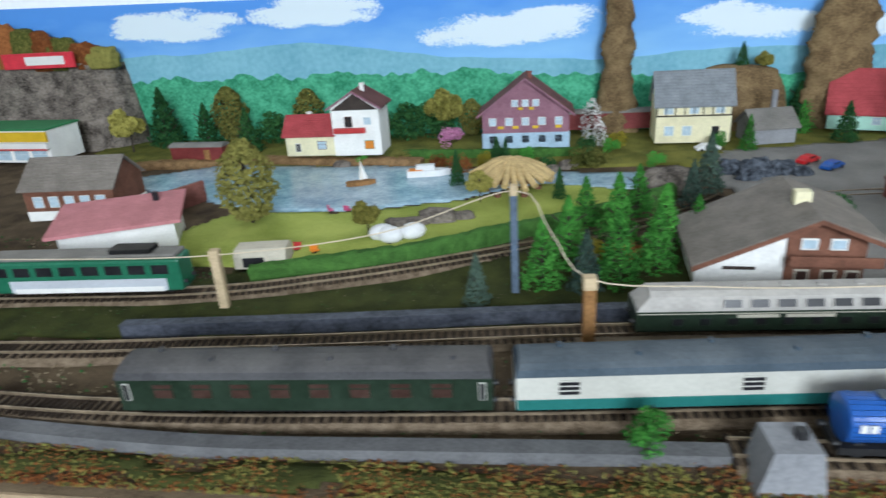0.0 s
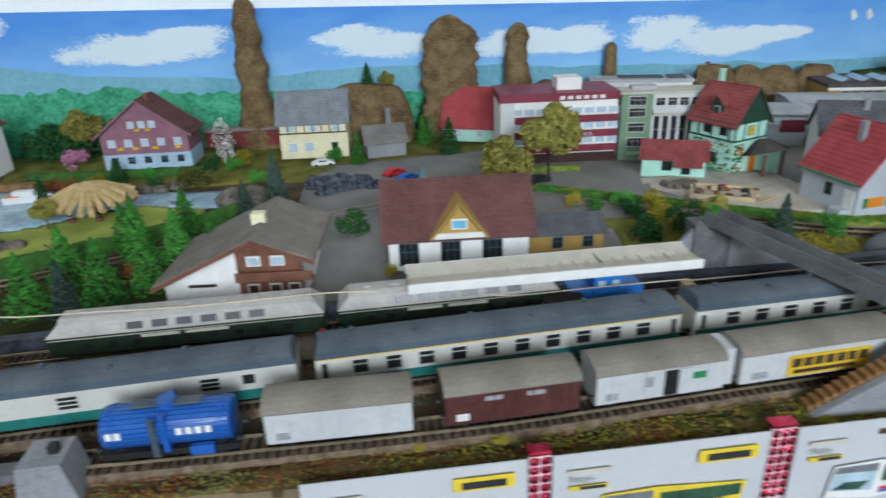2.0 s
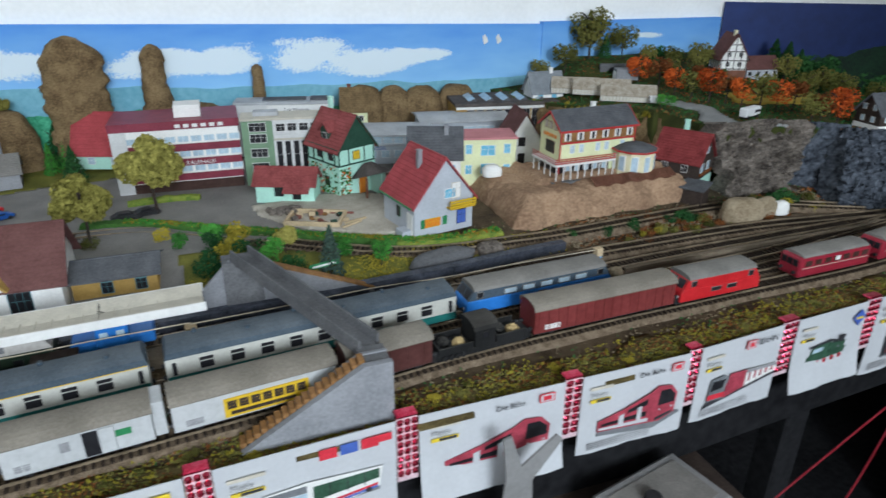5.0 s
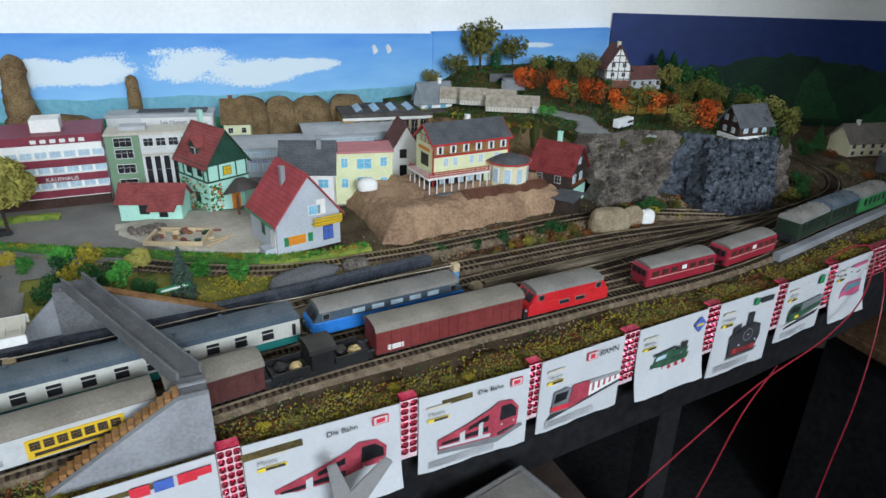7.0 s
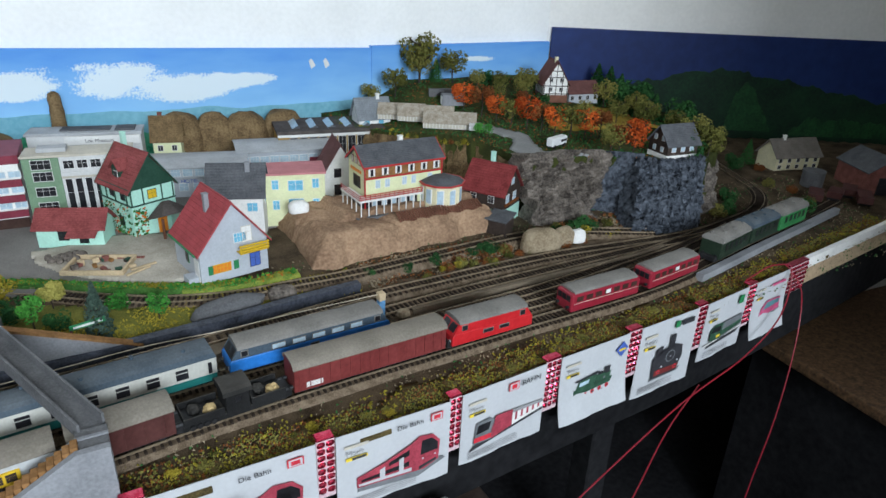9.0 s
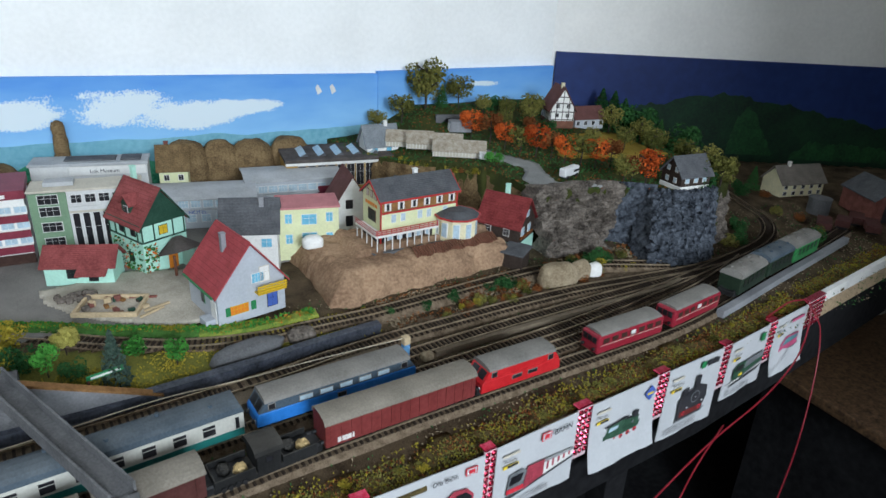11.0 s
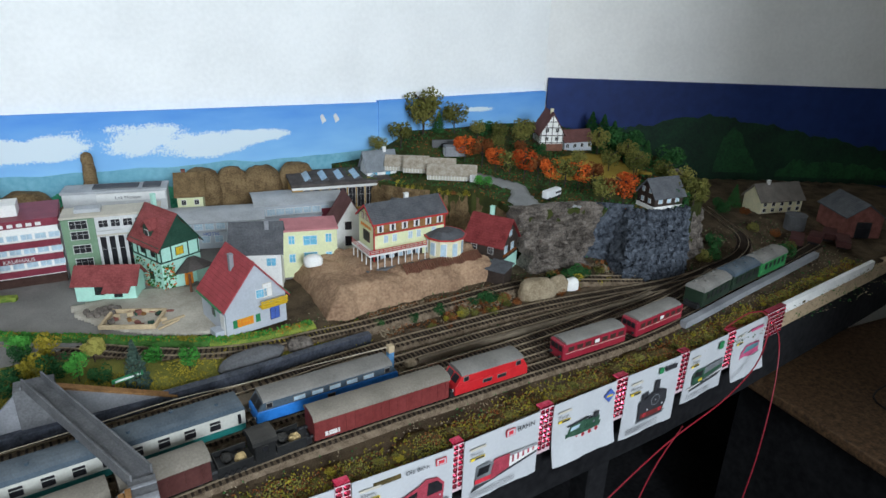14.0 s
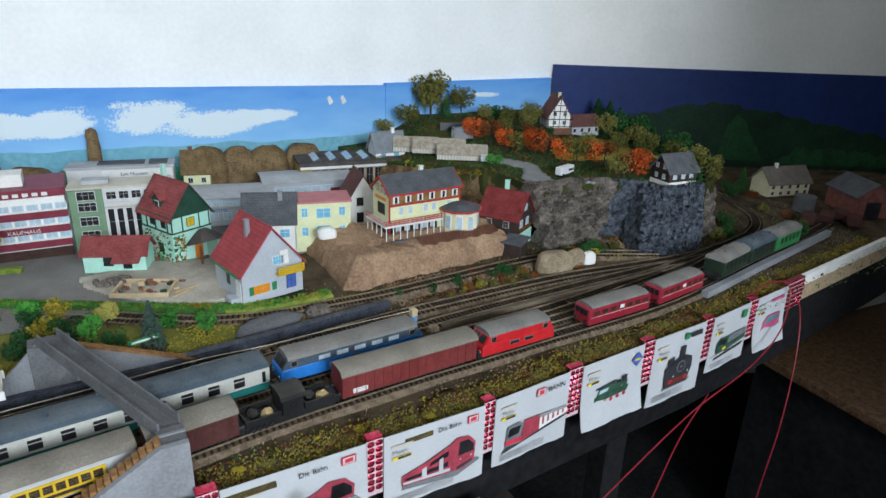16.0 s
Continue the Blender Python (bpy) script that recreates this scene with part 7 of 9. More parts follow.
plant("dark_bush", -0.60, 0.40, s=1.1, sx=1.3), plant("green_bush", -0.21, 0.43, s=0.9), plant("green_bush", -0.16, 0.44, s=1.1), plant("yellow_bush", -0.115, 0.41, s=1.4), plant("dark_bush", -0.155, 0.405, s=0.9)
plant("yellow_bush", -0.235, 0.46, s=0.9), plant("yellow_bush", -0.545, 0.262, s=0.7), plant("moss_bush", -0.345, 0.475, s=0.9)
# garden in the branch curve
plant("blue_fir", 0.005, 0.255, s=0.92, sx=0.72)
for x, y, k, s in ((-0.075, 0.30, "green_tree", 1.05), (-0.05, 0.345, "olive_round", 0.5), (-0.105, 0.33, "dark_bush", 1.2), (-0.135, 0.335, "yellow_bush", 1.5), (0.085, 0.262, "green_tree", 0.95), (-0.045, 0.29, "dark_bush", 0.9), (-0.165, 0.31, "dark_bush", 1.2), (-0.07, 0.245, "green_bush", 1.0), (0.035, 0.305, "green_bush", 1.1)):
    plant(k, x, y, s=s)
# scrub along the tracks
rng = random.Random(5)
for i in range(46):
    x = rng.uniform(0.46, 1.0)
    y = 0.238 + 0.012 * math.sin(x * 9) + rng.uniform(-0.018, 0.016)
    plant(rng.choice(["rust_bush", "moss_bush", "moss_bush", "yellow_bush", "rust_bush"]), x, y, s=rng.uniform(0.35, 0.8), group="dry scrub")
for i in range(40):
    x = rng.uniform(-0.55, 1.55)
    y = front_y(x) + rng.uniform(0.008, 0.04)
    plant(rng.choice(["moss_bush", "yellow_bush", "moss_bush"]), x, y, s=rng.uniform(0.12, 0.28), sx=rng.uniform(0.3, 0.6), group="verge tufts")
for i in range(16):
    plant(rng.choice(["rust_bush", "moss_bush", "dark_bush"]), rng.uniform(0.84, 1.0), 0.295 + rng.uniform(-0.02, 0.012), s=rng.uniform(0.5, 0.9), group="dry scrub")
for x, y, s in ((0.43, 0.268, 0.5), (0.50, 0.262, 0.5), (0.56, 0.266, 0.6)):
    plant("dark_bush", x, y, s=s)
# trees on the hill
for i, (x, y) in enumerate(((0.935, 0.80), (0.965, 0.755), (0.985, 0.715), (1.005, 0.675), (1.025, 0.635), (1.045, 0.60), (1.055, 0.56), (1.075, 0.525), (1.10, 0.50), (1.135, 0.485))):
    plant(("autumn", "autumn_mix", "autumn", "moss_tree")[i % 4], x, y, hill_z(x, y), s=1.32 + 0.14 * math.sin(i * 2), group="row of autumn trees")
for x, y, k, s in ((1.095, 0.375, "autumn_mix", 1.0), (1.12, 0.355, "autumn", 1.15), (1.075, 0.38, "moss_tree", 1.0), (1.23, 0.285, "dark_bush", 1.5), (1.255, 0.29, "moss_tree", 1.0), (1.29, 0.285, "moss_tree", 0.9), (1.285, 0.31, "autumn_mix", 0.7), (1.32, 0.30, "moss_bush", 1.6), (1.30, 0.34, "moss_tree", 1.1), (1.24, 0.66, "moss_tree", 0.8), (1.30, 0.60, "moss_tree", 0.95), (1.33, 0.53, "moss_tree", 1.0), (1.37, 0.56, "moss_tree", 1.1), (1.36, 0.45, "moss_tree", 1.0), (0.815, 0.97, "moss_tree", 1.15), (0.90, 0.985, "moss_tree", 1.9), (0.895, 0.98, "moss_tree", 1.3), (1.0, 0.97, "moss_tree", 1.3), (0.955, 0.99, "dark_conifer", 0.75), (0.755, 1.0, "moss_tree", 0.9), (1.12, 0.90, "moss_tree", 0.9), (1.17, 0.86, "moss_tree", 0.95), (1.20, 0.88, "moss_tree", 1.1), (1.06, 0.93, "moss_tree", 0.8), (1.10, 0.95, "dark_bush", 1.4), (1.20, 0.80, "dark_bush", 1.1), (1.44, 0.84, "dark_bush", 1.4), (1.60, 0.74, "dark_conifer", 0.9), (1.55, 0.78, "dark_bush", 3.0), (1.62, 0.66, "dark_bush", 2.6), (1.52, 0.72, "dark_conifer", 1.1), (1.50, 0.80, "dark_bush", 2.6), (1.42, 0.78, "moss_tree", 1.2), (1.29, 0.33, "dark_bush", 1.6), (1.27, 0.27, "moss_tree", 1.0), (0.868, 0.615, "green_tree", 0.55), (0.885, 0.60, "green_tree", 0.55), (1.47, 0.70, "moss_tree", 1.1), (1.42, 0.62, "moss_tree", 0.9), (1.13, 0.80, "autumn_mix", 0.7), (1.08, 0.85, "moss_tree", 0.7)):
    plant(k, x, y, hill_z(x, y) - 0.002, s=s * (1.25 if "tree" in k or "autumn" in k else 1.0))
for x, y, s in ((1.50, 0.905, 1.0), (1.535, 0.885, 1.05), (1.57, 0.87, 0.95)):
    plant("dark_conifer", x, y, hill_z(x, y) - 0.002, s=s * 1.1, sx=s * 1.2)
# rusty and olive scrub at the foot of the rocks
scrub = random.Random(77)
for i in range(26):
    x = scrub.uniform(0.60, 1.02)
    plant(scrub.choice(["rust_bush", "rust_bush", "moss_bush", "dark_bush"]), x, 0.262 + 0.03 * scrub.random(), s=scrub.uniform(0.3, 0.6), sx=scrub.uniform(0.5, 0.9), group="dry scrub")
for i in range(26):
    k = i / 25
    a, b = Vector((0.61, 0.895, 0)), Vector((0.845, 0.615, 0))
    p = a.lerp(b, k)
    plant(rng.choice(["rust_bush", "yellow_bush", "moss_bush"]), p.x, p.y, 0.104 + 0.006 * rng.random(), s=0.55, sx=0.7, group="hedge on the bank")
for x, y, k, s in ((1.50, 0.15, "dark_bush", 1.2), (1.54, 0.16, "moss_tree", 0.6), (1.32, 0.22, "dark_bush", 1.0), (1.38, 0.27, "dark_bush", 1.1), (1.29, 0.225, "moss_bush", 1.2), (1.62, 0.44, "dark_bush", 1.3), (1.70, 0.46, "dark_conifer", 0.8), (1.68, 0.40, "rust_bush", 1.0), (1.58, 0.30, "moss_bush", 1.0), (1.62, 0.26, "rust_bush", 0.9)):
    plant(k, x, y, s=s)
plant("green_tree", -0.925, -0.085, -0.012, s=1.05, sx=0.95)
INN = bpy.data.objects["inn"]
for k, (mt, cnt) in enumerate((("leaf_dark", 160), ("leaf_orange", 90), ("leaf_bright", 90))):
    def on_wall(r):
        if r.random() < 0.6:
            return Vector((r.uniform(-0.05, 0.05), -0.0465, 0.004 + 0.06 * r.random() ** 1.6)), Vector((0, -1, 0))
        return Vector((0.054, r.uniform(-0.044, -0.018), 0.004 + 0.055 * r.random())), Vector((1, 0, 0))
    ivy = new("climbing_plant", crown_mesh(cnt, on_wall, 0.0026, 50 + k, mt))
    ivy.parent = INN
for k in KINDS.values():
    for o in (*k.children_recursive, k):
        bpy.data.objects.remove(o)


# ---- scattered grass and grit ----
def scatter(name, material, n, seed, region, size, label):
    rng = random.Random(seed)
    verts, faces = [], []
    while n > 0:
        x, y, z = region(rng)
        if noise.noise(Vector((x * 18, y * 18, seed))) < rng.uniform(-0.5, 0.35):
            n -= 0.25
            continue
        n -= 1
        s = size * rng.uniform(0.5, 1.4)
        a = rng.uniform(0, 6.28)
        b = len(verts)
        c, w = math.cos(a) * s, math.sin(a) * s
        verts += [(x - c, y - w, z), (x + c, y + w, z), (x + c * 0.3 + w * 0.4, y + w * 0.3 - c * 0.4, z + s * 1.3), (x - w * 0.6, y + c * 0.6, z + s * 0.7)]
        faces += [(b, b + 1, b + 2), (b, b + 2, b + 3), (b + 1, b + 3, b + 2)]
    me = bpy.data.meshes.new(name)
    me.from_pydata(verts, [], faces)
    me.materials.append(M[material])
    return tagged(new(name, me), label, "ground cover", kind="stuff")


def on_verge(rng):
    x = rng.uniform(-1.6, 1.65)
    y = front_y(x) + 0.005 + rng.random() ** 1.5 * 0.045
    return x, y, ground_z(x, y) + 0.002


def on_sunny_verge(rng):
    x = rng.uniform(-0.55, 1.65)
    y = front_y(x) + 0.005 + rng.random() ** 1.3 * 0.055
    return x, y, ground_z(x, y) + 0.003


def on_plain(rng):
    x, y = rng.uniform(-2.2, 1.7), rng.uniform(-0.08, 0.36)
    if -0.78 < x < -0.2 and y > 0.19:
        y -= 0.25
    return x, y, ground_z(x, y) + 0.001


def on_hill(rng):
    while True:
        x, y = rng.uniform(0.62, 1.6), rng.uniform(0.30, 1.02)
        if HILL_TEST(x, y) and not ROAD_TEST(x, y) and not FIELD_TEST(x, y):
            return x, y, hill_z(x, y)


def on_foot(rng):
    x, y = rng.uniform(0.42, 1.05), rng.uniform(0.225, 0.315)
    return x, y, ground_z(x, y) + 0.002


def on_flower_hedge(rng):
    k = rng.random()
    x = -0.30 + 0.61 * k
    y = lerp_table([(-0.30, 0.560), (-0.18, 0.50), (-0.07, 0.44), (0.02, 0.385), (0.10, 0.345), (0.16, 0.316), (0.24, 0.308), (0.32, 0.312)], x) + rng.uniform(-0.010, 0.010)
    return x, y, ground_z(x, y) + 0.011


def on_garden(rng):
    x = rng.uniform(-0.2, 0.40)
    y = rng.uniform(0.225, 0.30)
    return x, y, ground_z(x, y) + 0.006


HILL_TEST = poly_inside(HILL, 0.0)
FIELD_TEST = poly_inside([(1.08, 0.60), (1.26, 0.52), (1.50, 0.60), (1.46, 0.80), (1.25, 0.76), (1.13, 0.70)], 0.0)
ROAD_TEST = poly_inside([(0.80, 0.80), (0.90, 0.70), (0.93, 0.56), (0.87, 0.49), (0.858, 0.43), (0.90, 0.40), (1.06, 0.355), (1.07, 0.385), (0.93, 0.43), (0.95, 0.50), (0.99, 0.58), (0.95, 0.70), (0.85, 0.82)], 0.0)
scatter("grass_scatter", "leaf_moss", 12000, 1, on_verge, 0.0019, "olive scatter grass along the layout's edge")
scatter("grass_scatter", "leaf_yellow", 3000, 2, on_sunny_verge, 0.0021, "yellow flowering scatter along the layout's edge")
scatter("grit_scatter", "leaf_rust", 12000, 3, on_verge, 0.0017, "rusty brown scatter along the layout's edge")
scatter("grit_scatter", "boulder_tan", 15000, 4, on_plain, 0.0016, "pale grit scattered between the tracks")
scatter("grass_scatter", "leaf_dark", 7000, 5, on_plain, 0.0020, "dark green scatter grass on the ground")
scatter("grit_scatter", "boulder_tan", 3500, 14, on_foot, 0.0020, "pale pebbles at the foot of the rocks")
scatter("grit_scatter", "leaf_rust", 1800, 15, on_foot, 0.0024, "rusty scatter at the foot of the rocks")
scatter("grass_scatter", "leaf_dark", 6500, 6, on_hill, 0.0026, "dark green scatter grass on the hill")
scatter("grit_scatter", "leaf_rust", 1800, 7, on_hill, 0.0024, "rusty autumn scatter on the hill")
scatter("grass_scatter", "leaf_yellow", 3500, 8, on_garden, 0.0018, "yellow-green scatter grass in the garden")
scatter("flower_scatter", "leaf_yellow", 1500, 21, on_flower_hedge, 0.0022, "yellow flowers dotted over the low hedge")
scatter("flower_scatter", "leaf_orange", 160, 22, on_flower_hedge, 0.0018, "orange flowers dotted over the low hedge")
scatter("flower_scatter", "leaf_bright", 2200, 23, on_flower_hedge, 0.0026, "green leaves over the low hedge")


# ---- hedges ----
def hedge(name, pts, w, h, material, label, lift=0.0):
    line = smoothed([(*p, 0) for p in pts], 0.006)
    bm = B()
    rows = []
    for i, p in enumerate(line):
        d = (line[min(i + 1, len(line) - 1)] - line[max(i - 1, 0)]).normalized()
        n = Vector((-d.y, d.x, 0))
        z = ground_z(p.x, p.y) + lift
        row = []
        for k in range(11):
            a = math.pi * k / 10
            q = p + n * (-math.cos(a) * w / 2) + Vector((0, 0, z + h * min(1, math.sin(a) * 1.35)))
            q += noise.noise_vector(q * 160) * 0.0022 + noise.noise_vector(q * 50) * 0.002
            row.append(bm.verts.new(q))
        rows.append(row)
    for a, b in zip(rows, rows[1:]):
        for k in range(10):
            bm.faces.new((a[k], b[k], b[k + 1], a[k + 1]))
    bm.faces.new(rows[0])
    bm.faces.new(rows[-1][::-1])
    return tagged(part(name, bm, material), label, "hedge")


hedge("hedge", [(-1.40, 0.235), (-1.25, 0.275), (-1.10, 0.325), (-0.97, 0.40), (-0.86, 0.47), (-0.80, 0.53)], 0.020, 0.024, "hedge_green", "clipped dark green hedge along the tram line")
hedge("hedge", [(-0.37, 0.575), (-0.28, 0.555), (-0.18, 0.50), (-0.07, 0.44), (0.02, 0.385), (0.10, 0.345), (0.16, 0.318)], 0.026, 0.012, "hedge_green", "low green hedge along the branch line")
hedge("hedge", [(0.13, 0.325), (0.18, 0.312), (0.24, 0.308), (0.315, 0.312)], 0.024, 0.012, "flower_hedge", "low flowering hedge in front of the grey house")
hedge("hedge", [(-0.30, 0.665), (-0.22, 0.67), (-0.17, 0.66)], 0.02, 0.014, "flower_hedge", "yellow-green hedge by the square")
hedge("hedge", [(-1.30, 0.80), (-1.10, 0.795), (-0.93, 0.79)], 0.02, 0.020, "hedge_green", "green garden hedge at the village")
hedge("hedge", [(-0.55, 1.0), (-0.25, 1.0)], 0.02, 0.03, "hedge_green", "dark hedge behind the farm")
hedge("reed_bank", [(-2.0, 0.74), (-1.7, 0.785), (-1.45, 0.775), (-1.25, 0.75)], 0.035, 0.016, "reed", "brown reed bank behind the pond")


# ---- rocks ----
def pillar(name, at, outline, seed, label):
    """A tall weathered rock needle: rows of (height, radius)."""
    bm = B()
    rings = []
    H = outline[-1][0]
    for i in range(46):
        z = H * i / 45
        r = lerp_table(outline, z)
        ring = []
        for k in range(30):
            a = math.tau * k / 30
            p = Vector((math.cos(a) * r, math.sin(a) * min(r, 0.035) * 0.8, z))
            n = noise.fractal(Vector((p.x * 26 + seed, p.y * 26, p.z * 34)), 0.8, 2, 4)
            p.x *= 1 + 0.22 * n
            p.y *= 1 + 0.3 * n
            ring.append(bm.verts.new(p))
        rings.append(ring)
    for a, b in zip(rings, rings[1:]):
        for k in range(30):
            bm.faces.new((a[k], a[(k + 1) % 30], b[(k + 1) % 30], b[k]))
    bm.faces.new(rings[-1])
    ob = part(name, bm, "rock_brown", smooth=True)
    ob.location = at
    return tagged(ob, label, "rock pillar", "rock needles")


pillar("rock_pillar", (-0.845, 0.992, 0.0), [(0, 0.055), (0.07, 0.044), (0.13, 0.034), (0.155, 0.028), (0.175, 0.034), (0.20, 0.038), (0.225, 0.034), (0.243, 0.026), (0.262, 0.030), (0.30, 0.026), (0.335, 0.022), (0.345, 0.008)], 1, "tall narrow brown weathered rock needle")
pillar("rock_pillar", (-0.393, 0.990, 0.0), [(0, 0.06), (0.06, 0.064), (0.10, 0.060), (0.145, 0.066), (0.19, 0.068), (0.24, 0.062), (0.27, 0.046), (0.288, 0.022), (0.292, 0.005)], 2, "broad brown weathered rock tower")
pillar("rock_pillar", (-0.232, 1.005, 0.0), [(0, 0.04), (0.13, 0.036), (0.16, 0.030), (0.20, 0.024), (0.235, 0.026), (0.26, 0.018), (0.268, 0.005)], 3, "narrow brown weathered rock needle")
pillar("rock_pillar", (-0.006, 1.010, 0.0), [(0, 0.018), (0.12, 0.016), (0.20, 0.013), (0.212, 0.011), (0.214, 0.004)], 4, "slim brown rock needle")
for i, (x, y, w, h) in enumerate(((-0.60, 0.995, 0.24, 0.150), (-0.15, 1.0, 0.14, 0.135), (0.245, 0.985, 0.12, 0.155), (0.325, 0.99, 0.10, 0.150), (0.40, 0.985, 0.13, 0.145), (0.50, 0.99, 0.12, 0.145), (0.10, 1.0, 0.1, 0.10), (-0.03, 0.99, 0.14, 0.10))):
    rock("rock", (x, y, 0.0), (w, 0.075, h), "rock_brown", "rounded brown plaster rock against the backdrop", i * 3.3, 0.10)
rock("boulder", (0.785, 0.242, -0.002), (0.085, 0.045, 0.044), "boulder_tan", "large tan boulder between the tracks", 4.4, 0.10, -10)
rock("boulder", (0.845, 0.245, 0.0), (0.045, 0.03, 0.036), "boulder_tan", "tan boulder by the track", 9.1, 0.1)
rock("boulder", (0.878, 0.240, 0.0), (0.034, 0.026, 0.026), "white_wall", "whitish boulder by the track", 2.1, 0.1)
rock("boulder", (0.185, 0.252, 0.0), (0.115, 0.036, 0.022), "dark_concrete", "flat grey slab of rock below the track", 6.2, 0.14, 8)
rock("boulder", (0.272, 0.262, 0.0), (0.046, 0.03, 0.020), "rock_grey", "small grey layered rock", 7.7, 0.14)
rock("boulder", (0.422, 0.122, 0.0), (0.022, 0.016, 0.012), "boulder_tan", "small tan stone beside the blue post", 3.9, 0.1)
rock("boulder", (0.375, 0.485, 0.056), (0.04, 0.03, 0.022), "white_wall", "white plaster lump on the terrace", 5.5, 0.1)
for i, (x, y, s) in enumerate(((-0.64, 0.635, 0.06), (-0.60, 0.64, 0.05), (-0.68, 0.65, 0.05), (-0.66, 0.61, 0.04), (-0.57, 0.625, 0.035))):
    rock("boulder", (x, y, 0.008), (s, s * 0.7, s * 0.55), "rock_slate", "dark slate boulder by the stream", i * 2.2, 0.3, sub=3, sharp=True)
for i, (x, y, s) in enumerate(((-0.80, 0.565, 0.07), (-1.02, 0.70, 0.03), (-0.96, 0.71, 0.03), (-0.99, 0.69, 0.025), (-1.17, 0.42, 0.045), (-1.20, 0.405, 0.03), (-1.23, 0.40, 0.03), (-1.13, 0.43, 0.03), (-1.42, 0.745, 0.03))):
    rock("boulder", (x, y, 0.006), (s * 1.3, s * 0.8, s * 0.6), "rock_grey", "grey boulder by the pond", i * 1.7 + 0.4, 0.25, sub=3)
# cliff at the far end
rock_face("rock_face_west", [(-2.6, 0.80), (-2.3, 0.93), (-2.08, 0.95), (-2.02, 1.03)], [(-2.6, 0.88), (-2.3, 0.97), (-2.10, 0.99), (-2.05, 1.035)], 0.0, 0.215, "rock_grey", "tall grey rock cliff beside the shop", 0.020, 14, 3.0, 80, 40)
for i in range(9):
    x = -2.08 - i * 0.05
    bmx = rock("scrub_mound", (x, 1.0, 0.205), (0.09, 0.05, 0.05 + 0.012 * i), "leaf_rust" if i % 2 else "leaf_moss", "rusty brown scrub on the cliff", i * 1.3, 0.3, category="scrub")
s = thing("shop_sign", (-2.22, 0.955, 0.215), -3, "red and white advertising sign on the cliff", "sign")
part("board", bx(-0.10, 0.10, -0.004, 0.004, 0, 0.036), "print_red", s)
bars(s, 0.02, 0.008, 0.11, 0.02, -0.004, "white_trim")

# ---- posts, wire, signs ----
def post(x, y, z1, material, label, r=0.0042, square=True):
    t = thing("post", (x, y, -0.004), 6, label, "post", "wooden wire posts")
    part("shaft", bx(-r, r, -r, r, 0, z1, bev=0.0008), material, t)
    part("tip", bx(-r * 1.1, r * 1.1, -r * 1.1, r * 1.1, z1 - 0.012, z1 + 0.001, bev=0.0008), "pale_wood", t)


post(-1.40, 0.157, 0.078, "pale_wood", "pale wooden post with a copper wire", 0.0055)
post(-1.041, 0.208, 0.138, "post_grey", "slim grey-blue painted post carrying the wire")
post(-0.962, 0.068, 0.088, "orange_wood", "short brown wooden post with a blue tip beside the track", 0.006)
post(0.382, 0.118, 0.056, "post_blue", "blue painted wooden post beside the locomotive", 0.005)
post(-0.195, 0.108, 0.045, "orange_wood", "short brown wooden post", 0.006)
wire = thing("wire", (0, 0, 0), 0, "thin bare copper wire strung along the tracks", "wire")
for pts in (
    [(-1.9, 0.14, 0.070), (-1.6, 0.148, 0.066), (-1.40, 0.157, 0.068), (-1.2, 0.18, 0.086), (-1.041, 0.208, 0.128), (-1.0, 0.14, 0.105), (-0.962, 0.068, 0.082), (-0.85, 0.09, 0.064), (-0.75, 0.105, 0.056), (-0.6, 0.112, 0.057), (-0.5, 0.118, 0.044), (-0.40, 0.116, 0.036), (-0.30, 0.118, 0.038), (-0.195, 0.108, 0.046)],
    [(-0.195, 0.108, 0.044), (-0.08, 0.14, 0.03), (0.05, 0.165, 0.022), (0.15, 0.158, 0.024), (0.25, 0.145, 0.034), (0.382, 0.118, 0.050)],
):
    part("strand", tube(B(), smoothed(pts, 0.02), 0.0008, 5), "copper_wire", wire)
s = thing("direction_sign", (-0.028, 0.238, 0.0), 14, "green and white sign on a brown post", "sign")
part("post", bx(-0.0025, 0.0005, -0.0015, 0.0015, 0, 0.030), "brick_red", s)
part("board", bx(-0.003, 0.045, -0.0012, 0.0012, 0.028, 0.036), "green_trim", s)
part("lettering", box(B(), 0.002, 0.040, -0.0018, -0.0011, 0.0305, 0.0335), "white_trim", s)

# thatched pavilion by the pond
u = thing("thatched_pavilion", (-1.06, 0.565, 0.008), 0, "round straw-thatched pavilion by the pond", "pavilion")
for k in range(26):
    a = math.tau * k / 26
    bm = tube(B(), [(0, 0, 0.060), (math.cos(a) * 0.035, math.sin(a) * 0.035, 0.050 + 0.003 * math.sin(k * 3)), (math.cos(a) * 0.072, math.sin(a) * 0.072, 0.030 + 0.005 * math.sin(k * 5))], 0.0058, 6)
    part("thatch_stalk", bm, "straw", u)
part("pole", cyl(B(), (0, 0, 0), (0, 0, 0.056), 0.004, n=10), "brown_wood", u)
for k in range(6):
    a = math.tau * k / 6
    part("stool", cyl(B(), (math.cos(a) * 0.045, math.sin(a) * 0.045, 0), (math.cos(a) * 0.045, math.sin(a) * 0.045, 0.012), 0.006, n=8), "brown_wood", u)

# boats and camping
b = thing("sailing_boat", (-1.345, 0.61, 0.012), 20, "small white sailing boat with a brown hull", "boat")
part("hull", prism(B(), [(-0.026, 0.002), (-0.018, -0.006), (0.016, -0.006), (0.030, 0.002), (0.016, 0.009), (-0.022, 0.009)], "z", 0.0, 0.008), "orange_wood", b)
part("sail", prism(B(), [(0.0, 0.010), (0.016, 0.011), (0.004, 0.048)], "y", 0.0008, 0.0020), "white_trim", b)
